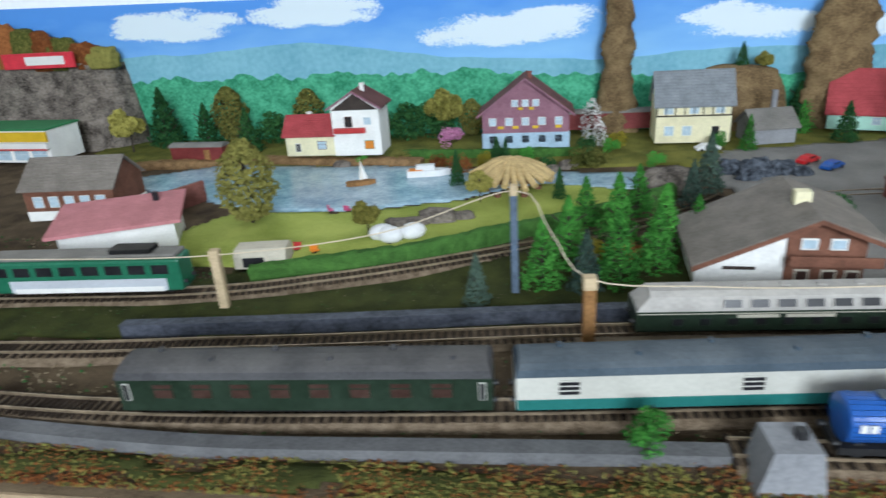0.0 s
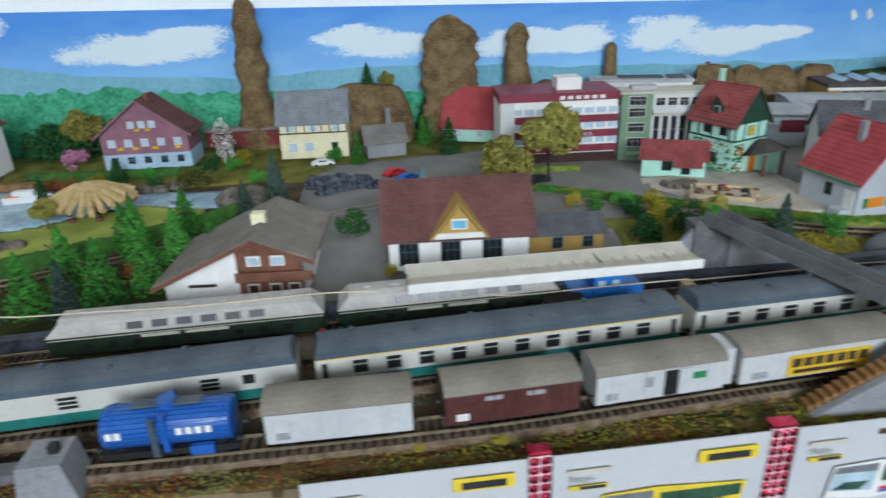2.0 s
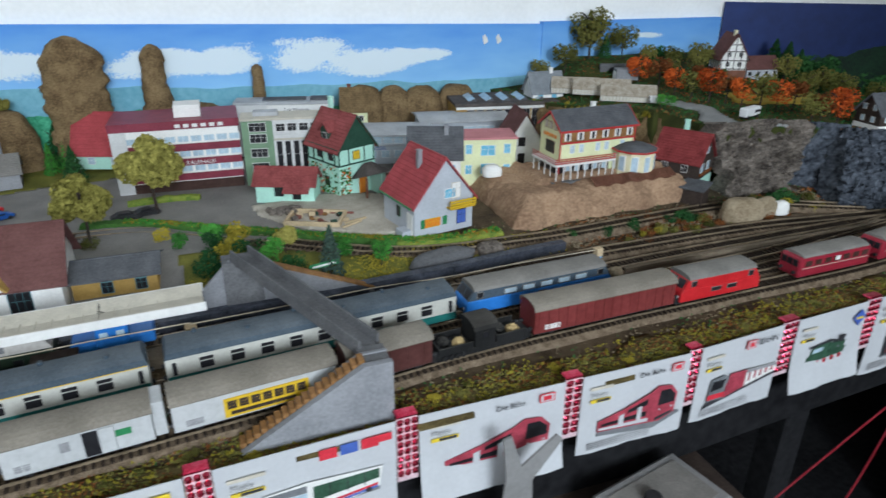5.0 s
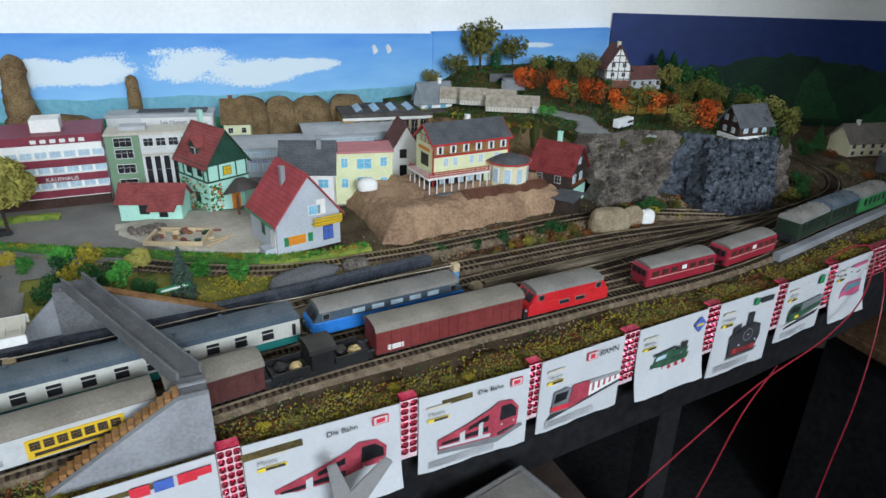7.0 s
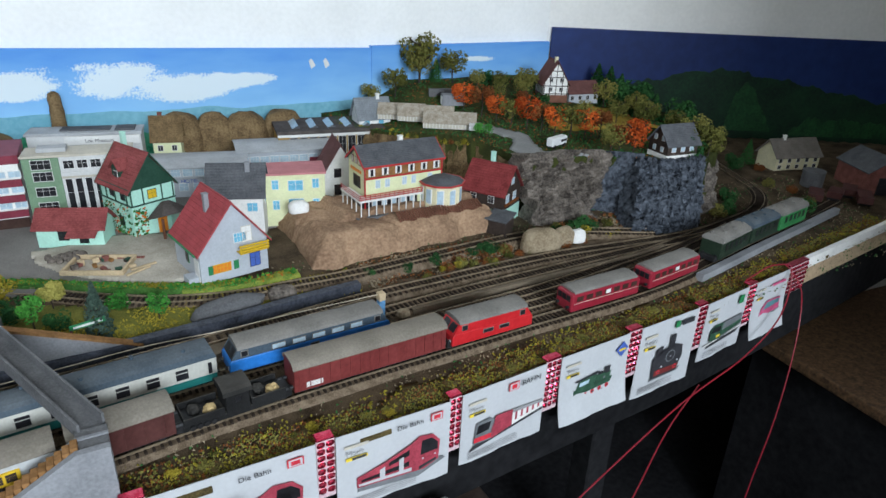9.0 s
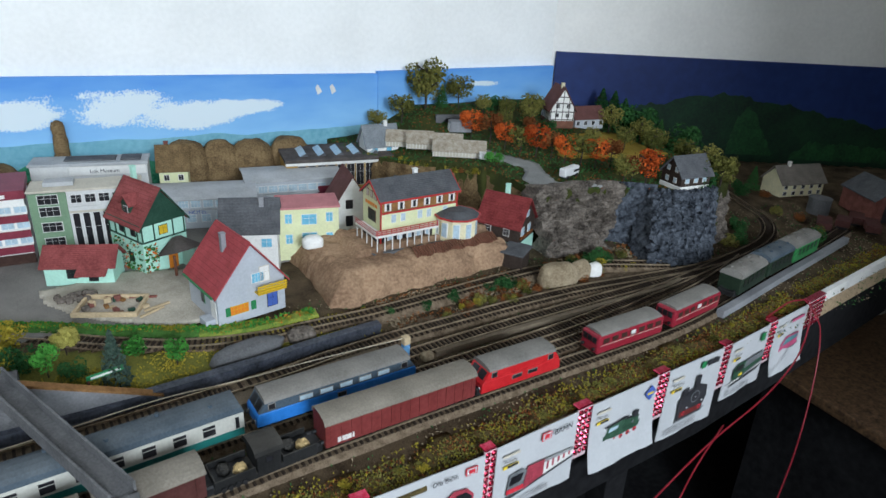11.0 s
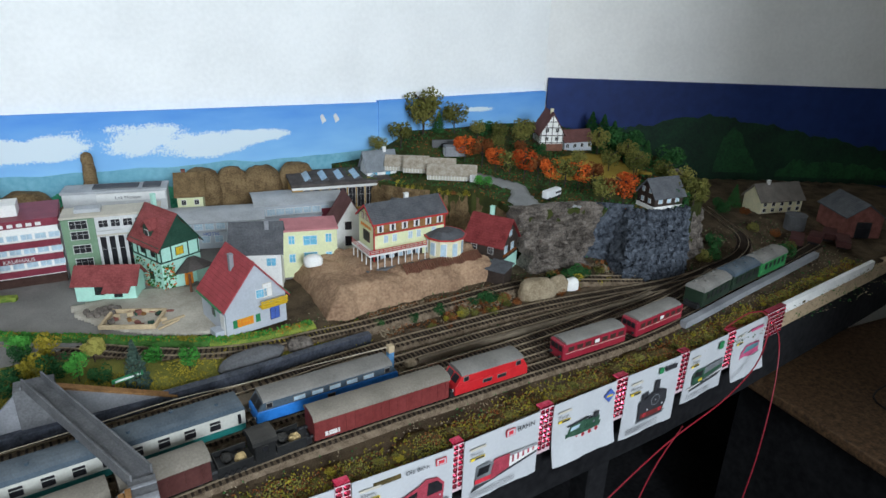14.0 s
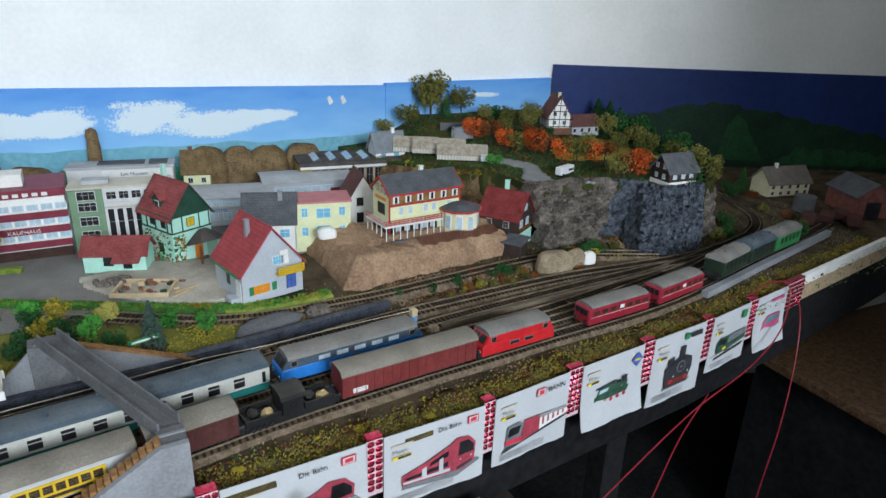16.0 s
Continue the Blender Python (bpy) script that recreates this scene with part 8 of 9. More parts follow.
part("mast", cyl(B(), (0.004, 0.001, 0.008), (0.004, 0.001, 0.050), 0.0007, n=6), "pale_wood", b)
b = thing("motor_boat", (-1.225, 0.665, 0.012), 8, "white and orange motor boat on the pond", "boat")
part("hull", prism(B(), [(-0.040, -0.010), (0.022, -0.010), (0.044, 0.0), (0.022, 0.010), (-0.040, 0.010)], "z", 0.0, 0.012), "white_plastic", b)
part("cabin", bx(-0.022, 0.014, -0.007, 0.007, 0.012, 0.022), "white_plastic", b)
part("deck", bx(-0.036, -0.010, -0.008, 0.008, 0.012, 0.014), "orange_trim", b)
t = thing("tent", (-1.395, 0.275, 0.006), 8, "cream canvas tent on the lawn", "tent")
part("canvas", prism(B(), [(-0.022, 0), (0.022, 0), (0.022, 0.018), (0.014, 0.026), (-0.014, 0.026), (-0.022, 0.018)], "x", -0.036, 0.036), "canvas", t)
part("opening", bx(-0.024, 0.006, -0.0230, -0.0210, 0.002, 0.016), "glass_dark", t)
for i, (x, y) in enumerate(((-1.225, 0.335), (-1.24, 0.345), (-1.195, 0.35))):
    t = thing("caravan", (x, y, 0.008), 15 * i, "small rounded white camping trailer", "caravan", "camping trailers")
    bm = B()
    bmesh.ops.create_uvsphere(bm, u_segments=16, v_segments=10, radius=1)
    for v in bm.verts:
        v.co = Vector((v.co.x * 0.020, v.co.y * 0.014, 0.014 + v.co.z * 0.013))
    part("shell", bm, "white_plastic", t, smooth=True)
    part("wheel", cyl(B(), (0, -0.012, 0.003), (0, 0.012, 0.003), 0.003, n=10), "black_iron", t)
for i, (x, y, m) in enumerate(((-1.36, 0.31, "red_trim"), (-1.33, 0.302, "orange_trim"), (-1.17, 0.455, "orange_trim"), (-1.36, 0.475, "print_pink"), (-1.33, 0.475, "print_pink"), (-1.16, 0.45, "green_trim"))):
    t = thing("garden_seat", (x, y, 0.008), 40 * i, "small coloured garden seat on the lawn", "seat", "garden seats")
    part("seat", bx(-0.006, 0.006, -0.004, 0.004, 0.003, 0.005), m, t)
    part("back", bx(-0.006, 0.006, 0.003, 0.005, 0.003, 0.012), m, t)
    part("base", bx(-0.004, 0.004, -0.003, 0.003, 0.0, 0.003), "black_iron", t)
# building yard
t = thing("sandbox", (0.02, 0.462, 0.018), -24, "pale wooden yard frame full of coloured junk", "sandbox")
for a in ((-0.05, 0.05, -0.034, -0.029), (-0.05, 0.05, 0.029, 0.034), (-0.05, -0.045, -0.029, 0.029), (0.045, 0.05, -0.029, 0.029)):
    part("board", bx(*a, 0, 0.008), "pale_wood", t)
rng = random.Random(9)
for i in range(16):
    x, y = rng.uniform(-0.04, 0.06), rng.uniform(-0.026, 0.026)
    m = rng.choice(["brick_red", "pale_wood", "dark_wood", "brown_wood", "orange_wood", "rock_grey", "dark_green"])
    o = tagged(part("crate", bx(-0.005, 0.006, -0.003, 0.004, 0, rng.uniform(0.004, 0.010)), m), "tiny coloured crate in the yard", "crate", "yard junk")
    o.matrix_basis = Matrix.Translation((0.02 + x * 0.9 + y * 0.4, 0.462 - x * 0.4 + y * 0.9, 0.019)) @ pose(0, 0, 0, 0, 0, rng.uniform(0, 180))
for i in range(16):
    rock("rubble", (-0.03 + rng.uniform(-0.025, 0.03), 0.518 + rng.uniform(-0.014, 0.014), 0.018), (0.012, 0.010, 0.010), "rock_grey", "grey rubble stone in a heap", i * 1.1, 0.3, sub=2)
for x, y, yaw in ((0.075, 0.415, 30), (0.085, 0.43, 20), (0.07, 0.475, -20)):
    o = tagged(part("plank", bx(-0.022, 0.022, -0.0025, 0.0025, 0, 0.003), "pale_wood" if yaw > 0 else "brick_red"), "loose plank lying in the yard", "plank", "planks")
    o.matrix_basis = pose(x, y, 0.019, 0, 0, yaw)


# vehicles of the town
def car(x, y, z, yaw, m, label):
    t = thing("car", (x, y, z), yaw, label, "car", "parked cars")
    part("body", bevelled(prism(B(), [(-0.024, 0.003), (0.024, 0.003), (0.024, 0.009), (0.014, 0.010), (0.009, 0.015), (-0.010, 0.015), (-0.016, 0.010), (-0.024, 0.009)], "y", -0.009, 0.009), 0.001), m, t)
    part("window", bx(-0.009, 0.008, -0.0093, 0.0093, 0.0102, 0.0138), "glass_dark", t)
    for a in (-0.015, 0.015):
        for s in (-1, 1):
            part("wheel", cyl(B(), (a, s * 0.0075, 0.0035), (a, s * 0.0095, 0.0035), 0.0036, n=12), "black_iron", t)


car(-0.535, 0.70, 0.012, 40, "loco_red", "red model car on the street"), car(-0.51, 0.66, 0.012, 40, "tank_blue", "blue model car on the street")
car(-0.685, 0.80, 0.012, 10, "white_plastic", "white and blue model van by the house"), car(-0.265, 0.60, 0.012, 20, "black_iron", "black model car by the square")
car(-0.30, 0.59, 0.012, 10, "black_iron", "dark model car by the square"), car(0.875, 0.655, hill_z(0.875, 0.655) + 0.006, 60, "white_plastic", "pale model car on the hill road")
m = thing("monument", (-0.485, 0.50, 0.010), 0, "small green bronze column monument on a red plinth", "monument")
part("plinth", bx(-0.010, 0.010, -0.010, 0.010, 0, 0.030), "brick_red", m)
part("cap", bx(-0.012, 0.012, -0.012, 0.012, 0.030, 0.034), "brick_red", m)
part("column", cyl(B(), (0, 0, 0.034), (0, 0, 0.074), 0.008, 0.003, 10), "teal_trim", m)

# grey control box near the tank wagon
b = thing("concrete_block", (-0.828, -0.098, -0.012), 3, "pale grey plaster block with a black cap", "block")
part("body", prism(B(), [(-0.026, 0), (0.026, 0), (0.018, 0.046), (-0.016, 0.046)], "y", -0.018, 0.018), "concrete", b)
part("cap", bx(0.004, 0.012, -0.004, 0.004, 0.046, 0.054), "black_iron", b)
part("slab", bx(-0.07, -0.026, -0.03, 0.012, -0.004, 0.003), "platform", b)


# ---- posters and tinsel along the table's edge ----
def edge_at(x):
    y = front_y(x)
    d = front_y(x + 0.05) - front_y(x - 0.05)
    return y, math.degrees(math.atan2(d, 0.1))


def text_on(body, size, parent, x, z, material, name="lettering"):
    cu = bpy.data.curves.new(name, "FONT")
    cu.body, cu.size, cu.extrude, cu.align_x = body, size, 0.0001, "LEFT"
    tmp = bpy.data.objects.new(name, cu)
    scene.collection.objects.link(tmp)
    bpy.context.view_layer.update()
    me = bpy.data.meshes.new_from_object(tmp.evaluated_get(bpy.context.evaluated_depsgraph_get()))
    bpy.data.objects.remove(tmp)
    me.materials.clear()
    me.materials.append(M[material])
    o = new(name, me)
    o.parent = parent
    o.matrix_local = pose(x, -0.0040, z, 90, 0, 0)
    return o


def poster(x0, x1, h, design, label, curl=0.0):
    xm, w = (x0 + x1) / 2, x1 - x0
    y, yaw = edge_at(xm)
    p = thing("poster", (xm, y - 0.009, 0.007), yaw, label, "poster", "posters on the table edge")
    bm = B()
    n = 14
    rows = []
    for j in range(n + 1):
        z = -h * j / n
        out = curl * (j / n) ** 3
        row = []
        for i in range(9):
            x = -w / 2 + w * i / 8
            row.append(bm.verts.new((x, -out - 0.0012 * math.sin(i * 1.1 + w * 40) * (j / n), z - 0.002 * (i % 2) * (j == n) * 0.6)))
        rows.append(row)
    for a, b in zip(rows, rows[1:]):
        for i in range(8):
            bm.faces.new((a[i], a[i + 1], b[i + 1], b[i]))
    ext = bmesh.ops.extrude_face_region(bm, geom=bm.faces[:])
    for v in ext["geom"]:
        if isinstance(v, bmesh.types.BMVert):
            v.co.y += 0.0012
    part("sheet", bm, "paper", p)

    def flat(name, x, z, ww, hh, m, d=0.0036, skew=0.0):
        part(name, prism(B(), [(x - ww / 2, z), (x + ww / 2, z + skew), (x + ww / 2, z + hh + skew), (x - ww / 2, z + hh)], "y", -d, -d + 0.0003), m, p)

    flat("print", -w * 0.34, -h * 0.165, w * 0.20, h * 0.035, "cream_trim")
    text_on("Motiv", h * 0.085, p, -w * 0.43, -h * 0.255, "print_grey")
    flat("print", -w * 0.34, -h * 0.325, w * 0.18, h * 0.04, "print_yellow")
    flat("print", -w * 0.32, -h * 0.320, w * 0.12, h * 0.03, "print_black", 0.0039)
    for i in range(4):
        flat("lettering", -w * 0.12, -h * (0.86 + 0.025 * i), w * 0.6, h * 0.008, "print_grey")
    kind, top = design
    z0 = -h * 0.72

    def quad(pts, m, d, label=""):
        part("print", prism(B(), [(w * a * 1.14, z0 + h * b * 1.12) for a, b in pts], "y", -d, -d + 0.0003), m, p, label)

    def spot(a, b, r, m, d):
        part("print", cyl(B(), (w * a * 1.14, -d, z0 + h * b * 1.12), (w * a * 1.14, -d + 0.0003, z0 + h * b * 1.12), h * r, n=14), m, p)

    if kind == "dosto":
        quad([(-0.30, -0.05), (0.18, -0.12), (0.40, 0.0), (0.38, 0.03), (-0.28, 0.0)], "print_steel", 0.0034)
        quad([(-0.30, 0.0), (0.12, -0.04), (0.12, 0.31), (-0.08, 0.20), (-0.30, 0.12)], "print_soft_red", 0.0037, "printed red double-deck train")
        quad([(0.12, -0.04), (0.22, -0.05), (0.34, 0.02), (0.35, 0.25), (0.29, 0.35), (0.18, 0.37), (0.12, 0.31)], "print_soft_red", 0.0037)
        quad([(-0.29, 0.015), (0.12, -0.02), (0.12, 0.02), (-0.29, 0.04)], "paper", 0.0040)
        quad([(-0.27, 0.055), (0.10, 0.05), (0.10, 0.11), (-0.27, 0.08)], "glass_dark", 0.0040)
        quad([(-0.06, 0.135), (0.10, 0.18), (0.10, 0.25), (-0.06, 0.175)], "glass_dark", 0.0040)
        quad([(-0.13, 0.02), (-0.09, 0.018), (-0.09, 0.15), (-0.13, 0.13)], "paper", 0.0042)
        quad([(0.02, 0.0), (0.055, -0.003), (0.055, 0.19), (0.02, 0.17)], "paper", 0.0042)
        quad([(0.19, 0.14), (0.33, 0.15), (0.33, 0.24), (0.28, 0.31), (0.20, 0.31)], "glass_dark", 0.0041)
        quad([(0.18, -0.04), (0.32, 0.02), (0.32, 0.05), (0.18, 0.0)], "print_black", 0.0041)
        spot(0.21, 0.09, 0.012, "paper", 0.0043), spot(0.31, 0.10, 0.012, "paper", 0.0043)
    elif kind == "consist":
        quad([(-0.36, -0.10), (0.42, 0.08), (0.42, 0.12), (-0.30, -0.02)], "print_black", 0.0034)
        quad([(-0.32, -0.02), (-0.14, -0.03), (-0.10, 0.20), (-0.16, 0.26), (-0.30, 0.24)], "print_steel", 0.0037)
        quad([(-0.14, -0.03), (0.08, 0.04), (0.08, 0.24), (-0.10, 0.25), (-0.14, 0.10)], "print_soft_red", 0.0037, "printed red locomotive with white coaches")
        quad([(-0.30, 0.10), (-0.17, 0.11), (-0.15, 0.21), (-0.28, 0.21)], "glass_dark", 0.0040)
        quad([(-0.32, 0.0), (-0.14, -0.01), (-0.14, 0.05), (-0.32, 0.06)], "print_red", 0.0040)
        quad([(0.08, 0.04), (0.42, 0.12), (0.42, 0.22), (0.08, 0.24)], "white_trim", 0.0037)
        for k in range(5):
            a = 0.11 + k * 0.062
            quad([(a, 0.09 + k * 0.012), (a + 0.022, 0.095 + k * 0.012), (a + 0.022, 0.20), (a, 0.20)], "print_soft_red", 0.0040)
        quad([(0.08, 0.20), (0.42, 0.19), (0.42, 0.22), (0.08, 0.24)], "print_grey", 0.0041)
    elif kind == "steam":
        body = "print_green"
        quad([(-0.30, -0.05), (0.26, 0.0), (0.32, 0.03), (-0.26, 0.0)], "print_steel", 0.0034)
        quad([(-0.26, 0.05), (0.22, 0.08), (0.24, 0.16), (-0.26, 0.14)], body, 0.0037, "printed steam engine")
        quad([(-0.24, 0.13), (0.0, 0.15), (0.02, 0.27), (-0.20, 0.24)], body, 0.0037)
        quad([(0.0, 0.12), (0.20, 0.13), (0.22, 0.24), (0.02, 0.25)], body, 0.0037)
        quad([(-0.25, 0.245), (0.05, 0.275), (0.05, 0.30), (-0.25, 0.265)], "print_black", 0.0040)
        quad([(0.13, 0.23), (0.19, 0.23), (0.20, 0.32), (0.12, 0.32)], "print_black", 0.0040)
        for a in (0.06, 0.09):
            quad([(a - 0.012, 0.24), (a + 0.012, 0.24), (a + 0.012, 0.28), (a - 0.012, 0.28)], "print_black", 0.0041)
        for k in range(5):
            spot(-0.20 + k * 0.095, 0.025 + 0.006 * k, 0.034, "print_red", 0.0040)
            spot(-0.20 + k * 0.095, 0.025 + 0.006 * k, 0.016, "print_black", 0.0042)
        quad([(-0.20, 0.17), (-0.08, 0.18), (-0.07, 0.23), (-0.19, 0.22)], "glass_pale", 0.0041)
        spot(0.13, 0.18, 0.020, "print_steel", 0.0041)
    elif kind == "black":
        quad([(-0.22, -0.08), (0.22, -0.07), (0.26, -0.02), (-0.20, -0.03)], "print_steel", 0.0034)
        quad([(-0.20, -0.06), (0.20, -0.06), (0.26, 0.12), (0.24, 0.26), (0.12, 0.31), (-0.12, 0.27), (-0.22, 0.20)], "print_black", 0.0036, "printed picture of a steam engine")
        quad([(0.02, 0.28), (0.10, 0.28), (0.10, 0.44), (0.02, 0.44)], "print_black", 0.0036)
        quad([(-0.18, 0.20), (-0.08, 0.24), (-0.08, 0.34), (-0.18, 0.31)], "print_black", 0.0036)
        spot(0.06, 0.17, 0.085, "print_steel", 0.0040), spot(0.06, 0.17, 0.070, "print_black", 0.0042)
        spot(0.06, 0.17, 0.014, "print_grey", 0.0044)
        quad([(-0.16, -0.03), (0.20, -0.03), (0.22, 0.03), (-0.16, 0.04)], "wagon_red", 0.0040)
        for a in (-0.10, 0.16):
            spot(a, 0.01, 0.028, "print_red", 0.0043), spot(a, 0.01, 0.014, "print_black", 0.0045)
        spot(0.19, 0.08, 0.014, "paper", 0.0043), spot(-0.06, 0.07, 0.014, "paper", 0.0043)
    elif kind == "diesel":
        quad([(-0.34, -0.06), (0.30, 0.0), (0.38, 0.06), (-0.28, 0.02)], "print_black", 0.0034)
        quad([(-0.30, 0.04), (-0.06, 0.02), (-0.04, 0.26), (-0.22, 0.27), (-0.30, 0.20)], "print_green", 0.0037, "printed dark green locomotive")
        quad([(-0.06, 0.02), (0.38, 0.10), (0.38, 0.28), (-0.04, 0.26)], "print_steel", 0.0037)
        quad([(-0.06, 0.05), (0.38, 0.13), (0.38, 0.19), (-0.06, 0.14)], "print_green", 0.0040)
        quad([(-0.28, 0.16), (-0.10, 0.15), (-0.09, 0.23), (-0.24, 0.24)], "glass_dark", 0.0041)
        quad([(-0.16, 0.06), (-0.08, 0.06), (-0.08, 0.10), (-0.16, 0.10)], "print_yellow", 0.0041)
        quad([(-0.40, -0.02), (0.36, 0.07), (0.36, 0.085), (-0.40, 0.0)], "white_trim", 0.0036)
    elif kind == "tram":
        quad([(-0.26, -0.02), (0.34, 0.03), (0.34, 0.07), (-0.24, 0.02)], "print_steel", 0.0034)
        quad([(-0.24, 0.02), (0.30, 0.06), (0.28, 0.26), (-0.08, 0.28), (-0.20, 0.18)], "print_pink", 0.0037, "printed pink and teal railcar")
        quad([(-0.16, 0.14), (0.27, 0.17), (0.26, 0.24), (-0.08, 0.25)], "teal_trim", 0.0040)
    else:
        quad([(-0.26, -0.02), (0.34, 0.02), (0.34, 0.05), (-0.24, 0.0)], "print_steel", 0.0034)
        body = "white_trim" if kind == "bus" else "print_yellow"
        quad([(-0.26, 0.0), (-0.02, -0.05), (0.34, 0.06), (0.36, 0.26), (-0.02, 0.30), (-0.24, 0.28)], body, 0.0036, "printed motor coach")
        quad([(-0.25, 0.06), (-0.04, 0.03), (-0.03, 0.20), (-0.24, 0.21)], "glass_pale", 0.0040)
        quad([(-0.24, 0.215), (-0.03, 0.205), (-0.03, 0.275), (-0.23, 0.27)], "print_steel", 0.0040)
        quad([(-0.23, 0.07), (-0.10, 0.05), (-0.06, 0.12), (-0.18, 0.13)], "print_green", 0.0042)
        quad([(0.0, 0.10), (0.34, 0.15), (0.34, 0.245), (0.0, 0.245)], "print_green", 0.0040)
        for k in range(3):
            quad([(0.08 + k * 0.09, 0.11), (0.085 + k * 0.09, 0.11), (0.085 + k * 0.09, 0.245), (0.08 + k * 0.09, 0.245)], "print_black", 0.0042)
        quad([(0.0, 0.02), (0.33, 0.08), (0.33, 0.10), (0.0, 0.045)], "print_red", 0.0040)
        quad([(0.0, -0.01), (0.33, 0.055), (0.33, 0.075), (0.0, 0.015)], "print_blue", 0.0040)
        spot(0.08, 0.0, 0.035, "print_black", 0.0042), spot(0.28, 0.05, 0.030, "print_black", 0.0042)
    if top == "db":
        fr = w * 0.36
        flat("logo", fr, -h * 0.155, w * 0.11, h * 0.10, "print_red", 0.0037)
        flat("logo", fr, -h * 0.145, w * 0.09, h * 0.08, "paper", 0.0040)
        flat("logo", fr, -h * 0.130, w * 0.06, h * 0.05, "print_red", 0.0043)
        text_on("Die Bahn", h * 0.085, p, w * 0.36 - w * 0.36, -h * 0.135, "print_black")
    elif top == "bahn":
        flat("logo", w * 0.08, -h * 0.165, w * 0.12, h * 0.11, "print_red", 0.0037)
        flat("logo", w * 0.08, -h * 0.155, w * 0.10, h * 0.09, "paper", 0.0040)
        flat("logo", w * 0.08, -h * 0.140, w * 0.06, h * 0.06, "print_red", 0.0043)
        text_on("BAHN", h * 0.11, p, w * 0.17, -h * 0.145, "print_black")
    elif top == "blue":
        part("logo", prism(B(), [(w * 0.28, -h * 0.17), (w * 0.38, -h * 0.06), (w * 0.46, -h * 0.17), (w * 0.37, -h * 0.29)], "y", -0.0040, -0.0034), "print_blue", p)
        flat("logo", w * 0.37, -h * 0.19, w * 0.10, h * 0.03, "print_yellow", 0.0044)
    elif top == "sdg":
        flat("logo", w * 0.29, -h * 0.135, w * 0.22, h * 0.07, "print_black", 0.0040)
        flat("logo", w * 0.10, -h * 0.14, w * 0.08, h * 0.09, "green_trim", 0.0040)
    elif top == "rvd":
        for i, m_ in enumerate(("print_red", "print_blue", "print_red")):
            flat("logo", w * (0.10 + 0.12 * i), -h * 0.18, w * 0.10, h * 0.11, m_, 0.0040)
        flat("logo", w * 0.43, -h * 0.15, w * 0.08, h * 0.08, "print_red", 0.0040)
    elif top == "yellow":
        flat("logo", w * 0.30, -h * 0.20, w * 0.28, h * 0.12, "print_yellow", 0.0040)
        bars(p, w * 0.30, -h * 0.175, w * 0.20, h * 0.06, -0.0046, "print_black")
    elif top == "green":
        flat("logo", w * 0.30, -h * 0.20, w * 0.12, h * 0.14, "green_trim", 0.0040)
    elif top == "pink":
        flat("logo", w * 0.15, -h * 0.16, w * 0.4, h * 0.05, "print_pink", 0.0040)
    return p


SP = [(-0.62, -0.43, "minibus", "yellow"), (-0.408, -0.212, "minibus", "yellow"), (-0.186, -0.004, "bus", "rvd"), (0.022, 0.198, "dosto", "db"), (0.222, 0.375, "dosto", "db"), (0.395, 0.537, "consist", "bahn"), (0.566, 0.704, "steam", "blue"), (0.732, 0.868, "black", "sdg"), (0.892, 1.014, "diesel", "green"), (1.04, 1.155, "tram", "pink")]
for i, (a, b, k, t_) in enumerate(SP):
    poster(a, b, 0.115 if k != "black" else 0.135, (k, t_), "white printed sheet with a train picture hung on the edge", 0.0 if i % 3 else 0.012)


def tinsel(x0, x1, h=0.10):
    xm = (x0 + x1) / 2
    y, yaw = edge_at(xm)
    t = thing("tinsel", (xm, y - 0.007, 0.008), yaw, "strip of glittering red foil gems between the posters", "tinsel", "foil strips")
    part("strip", bx(-(x1 - x0) / 2, (x1 - x0) / 2, -0.0015, 0.0015, -h, 0.0), "silver_foil", t, "silvery foil backing")
    bm = B()
    rng = random.Random(int((x0 + 3) * 1000))
    nc = max(2, round((x1 - x0) / 0.0095))
    pw = (x1 - x0) / nc
    for r in range(int(h / 0.0098)):
        for c in range(nc):
            x, z, q = -(x1 - x0) / 2 + (c + 0.5) * pw, -0.005 - r * 0.0098, pw * 0.44
            rim = [bm.verts.new((x + a * q, -0.0016, z + b * 0.0043)) for a, b in ((-1, -0.6), (-0.5, -1), (0.5, -1), (1, -0.6), (1, 0.6), (0.5, 1), (-0.5, 1), (-1, 0.6))]
            top = [bm.verts.new((x + a * q * 0.5 + rng.uniform(-1, 1) * 0.0004, -0.0040 + rng.uniform(-0.0006, 0.0006), z + b * 0.0022)) for a, b in ((-1, -0.6), (-0.5, -1), (0.5, -1), (1, -0.6), (1, 0.6), (0.5, 1), (-0.5, 1), (-1, 0.6))]
            for k in range(8):
                bm.faces.new((rim[k], rim[(k + 1) % 8], top[(k + 1) % 8], top[k]))
            bm.faces.new(top)
    s = part("gem_rest", bm, "foil_red", t)
    s["kind"] = "stuff"
    part("top_fold", bx(-(x1 - x0) / 2, (x1 - x0) / 2, -0.002, 0.012, 0.0, 0.004, bev=0.0012), "white_trim" if x0 in (-0.004, 0.198) else "foil_red", t)


for (a, b, *_), (c, d, *_) in zip(SP, SP[1:]):
    tinsel(b + 0.001, c - 0.001, 0.085)
tinsel(1.157, 1.225, 0.06)
t = tagged(part("white_edge", prism(B(), [(x, front_y(x) - 0.006) for x in (1.23, 1.35, 1.5, 1.66)] + [(x, front_y(x) + 0.004) for x in (1.66, 1.5, 1.35, 1.23)], "z", -0.012, 0.010), "white_wall"), "white plaster edge of the layout", "edging", kind="structure")
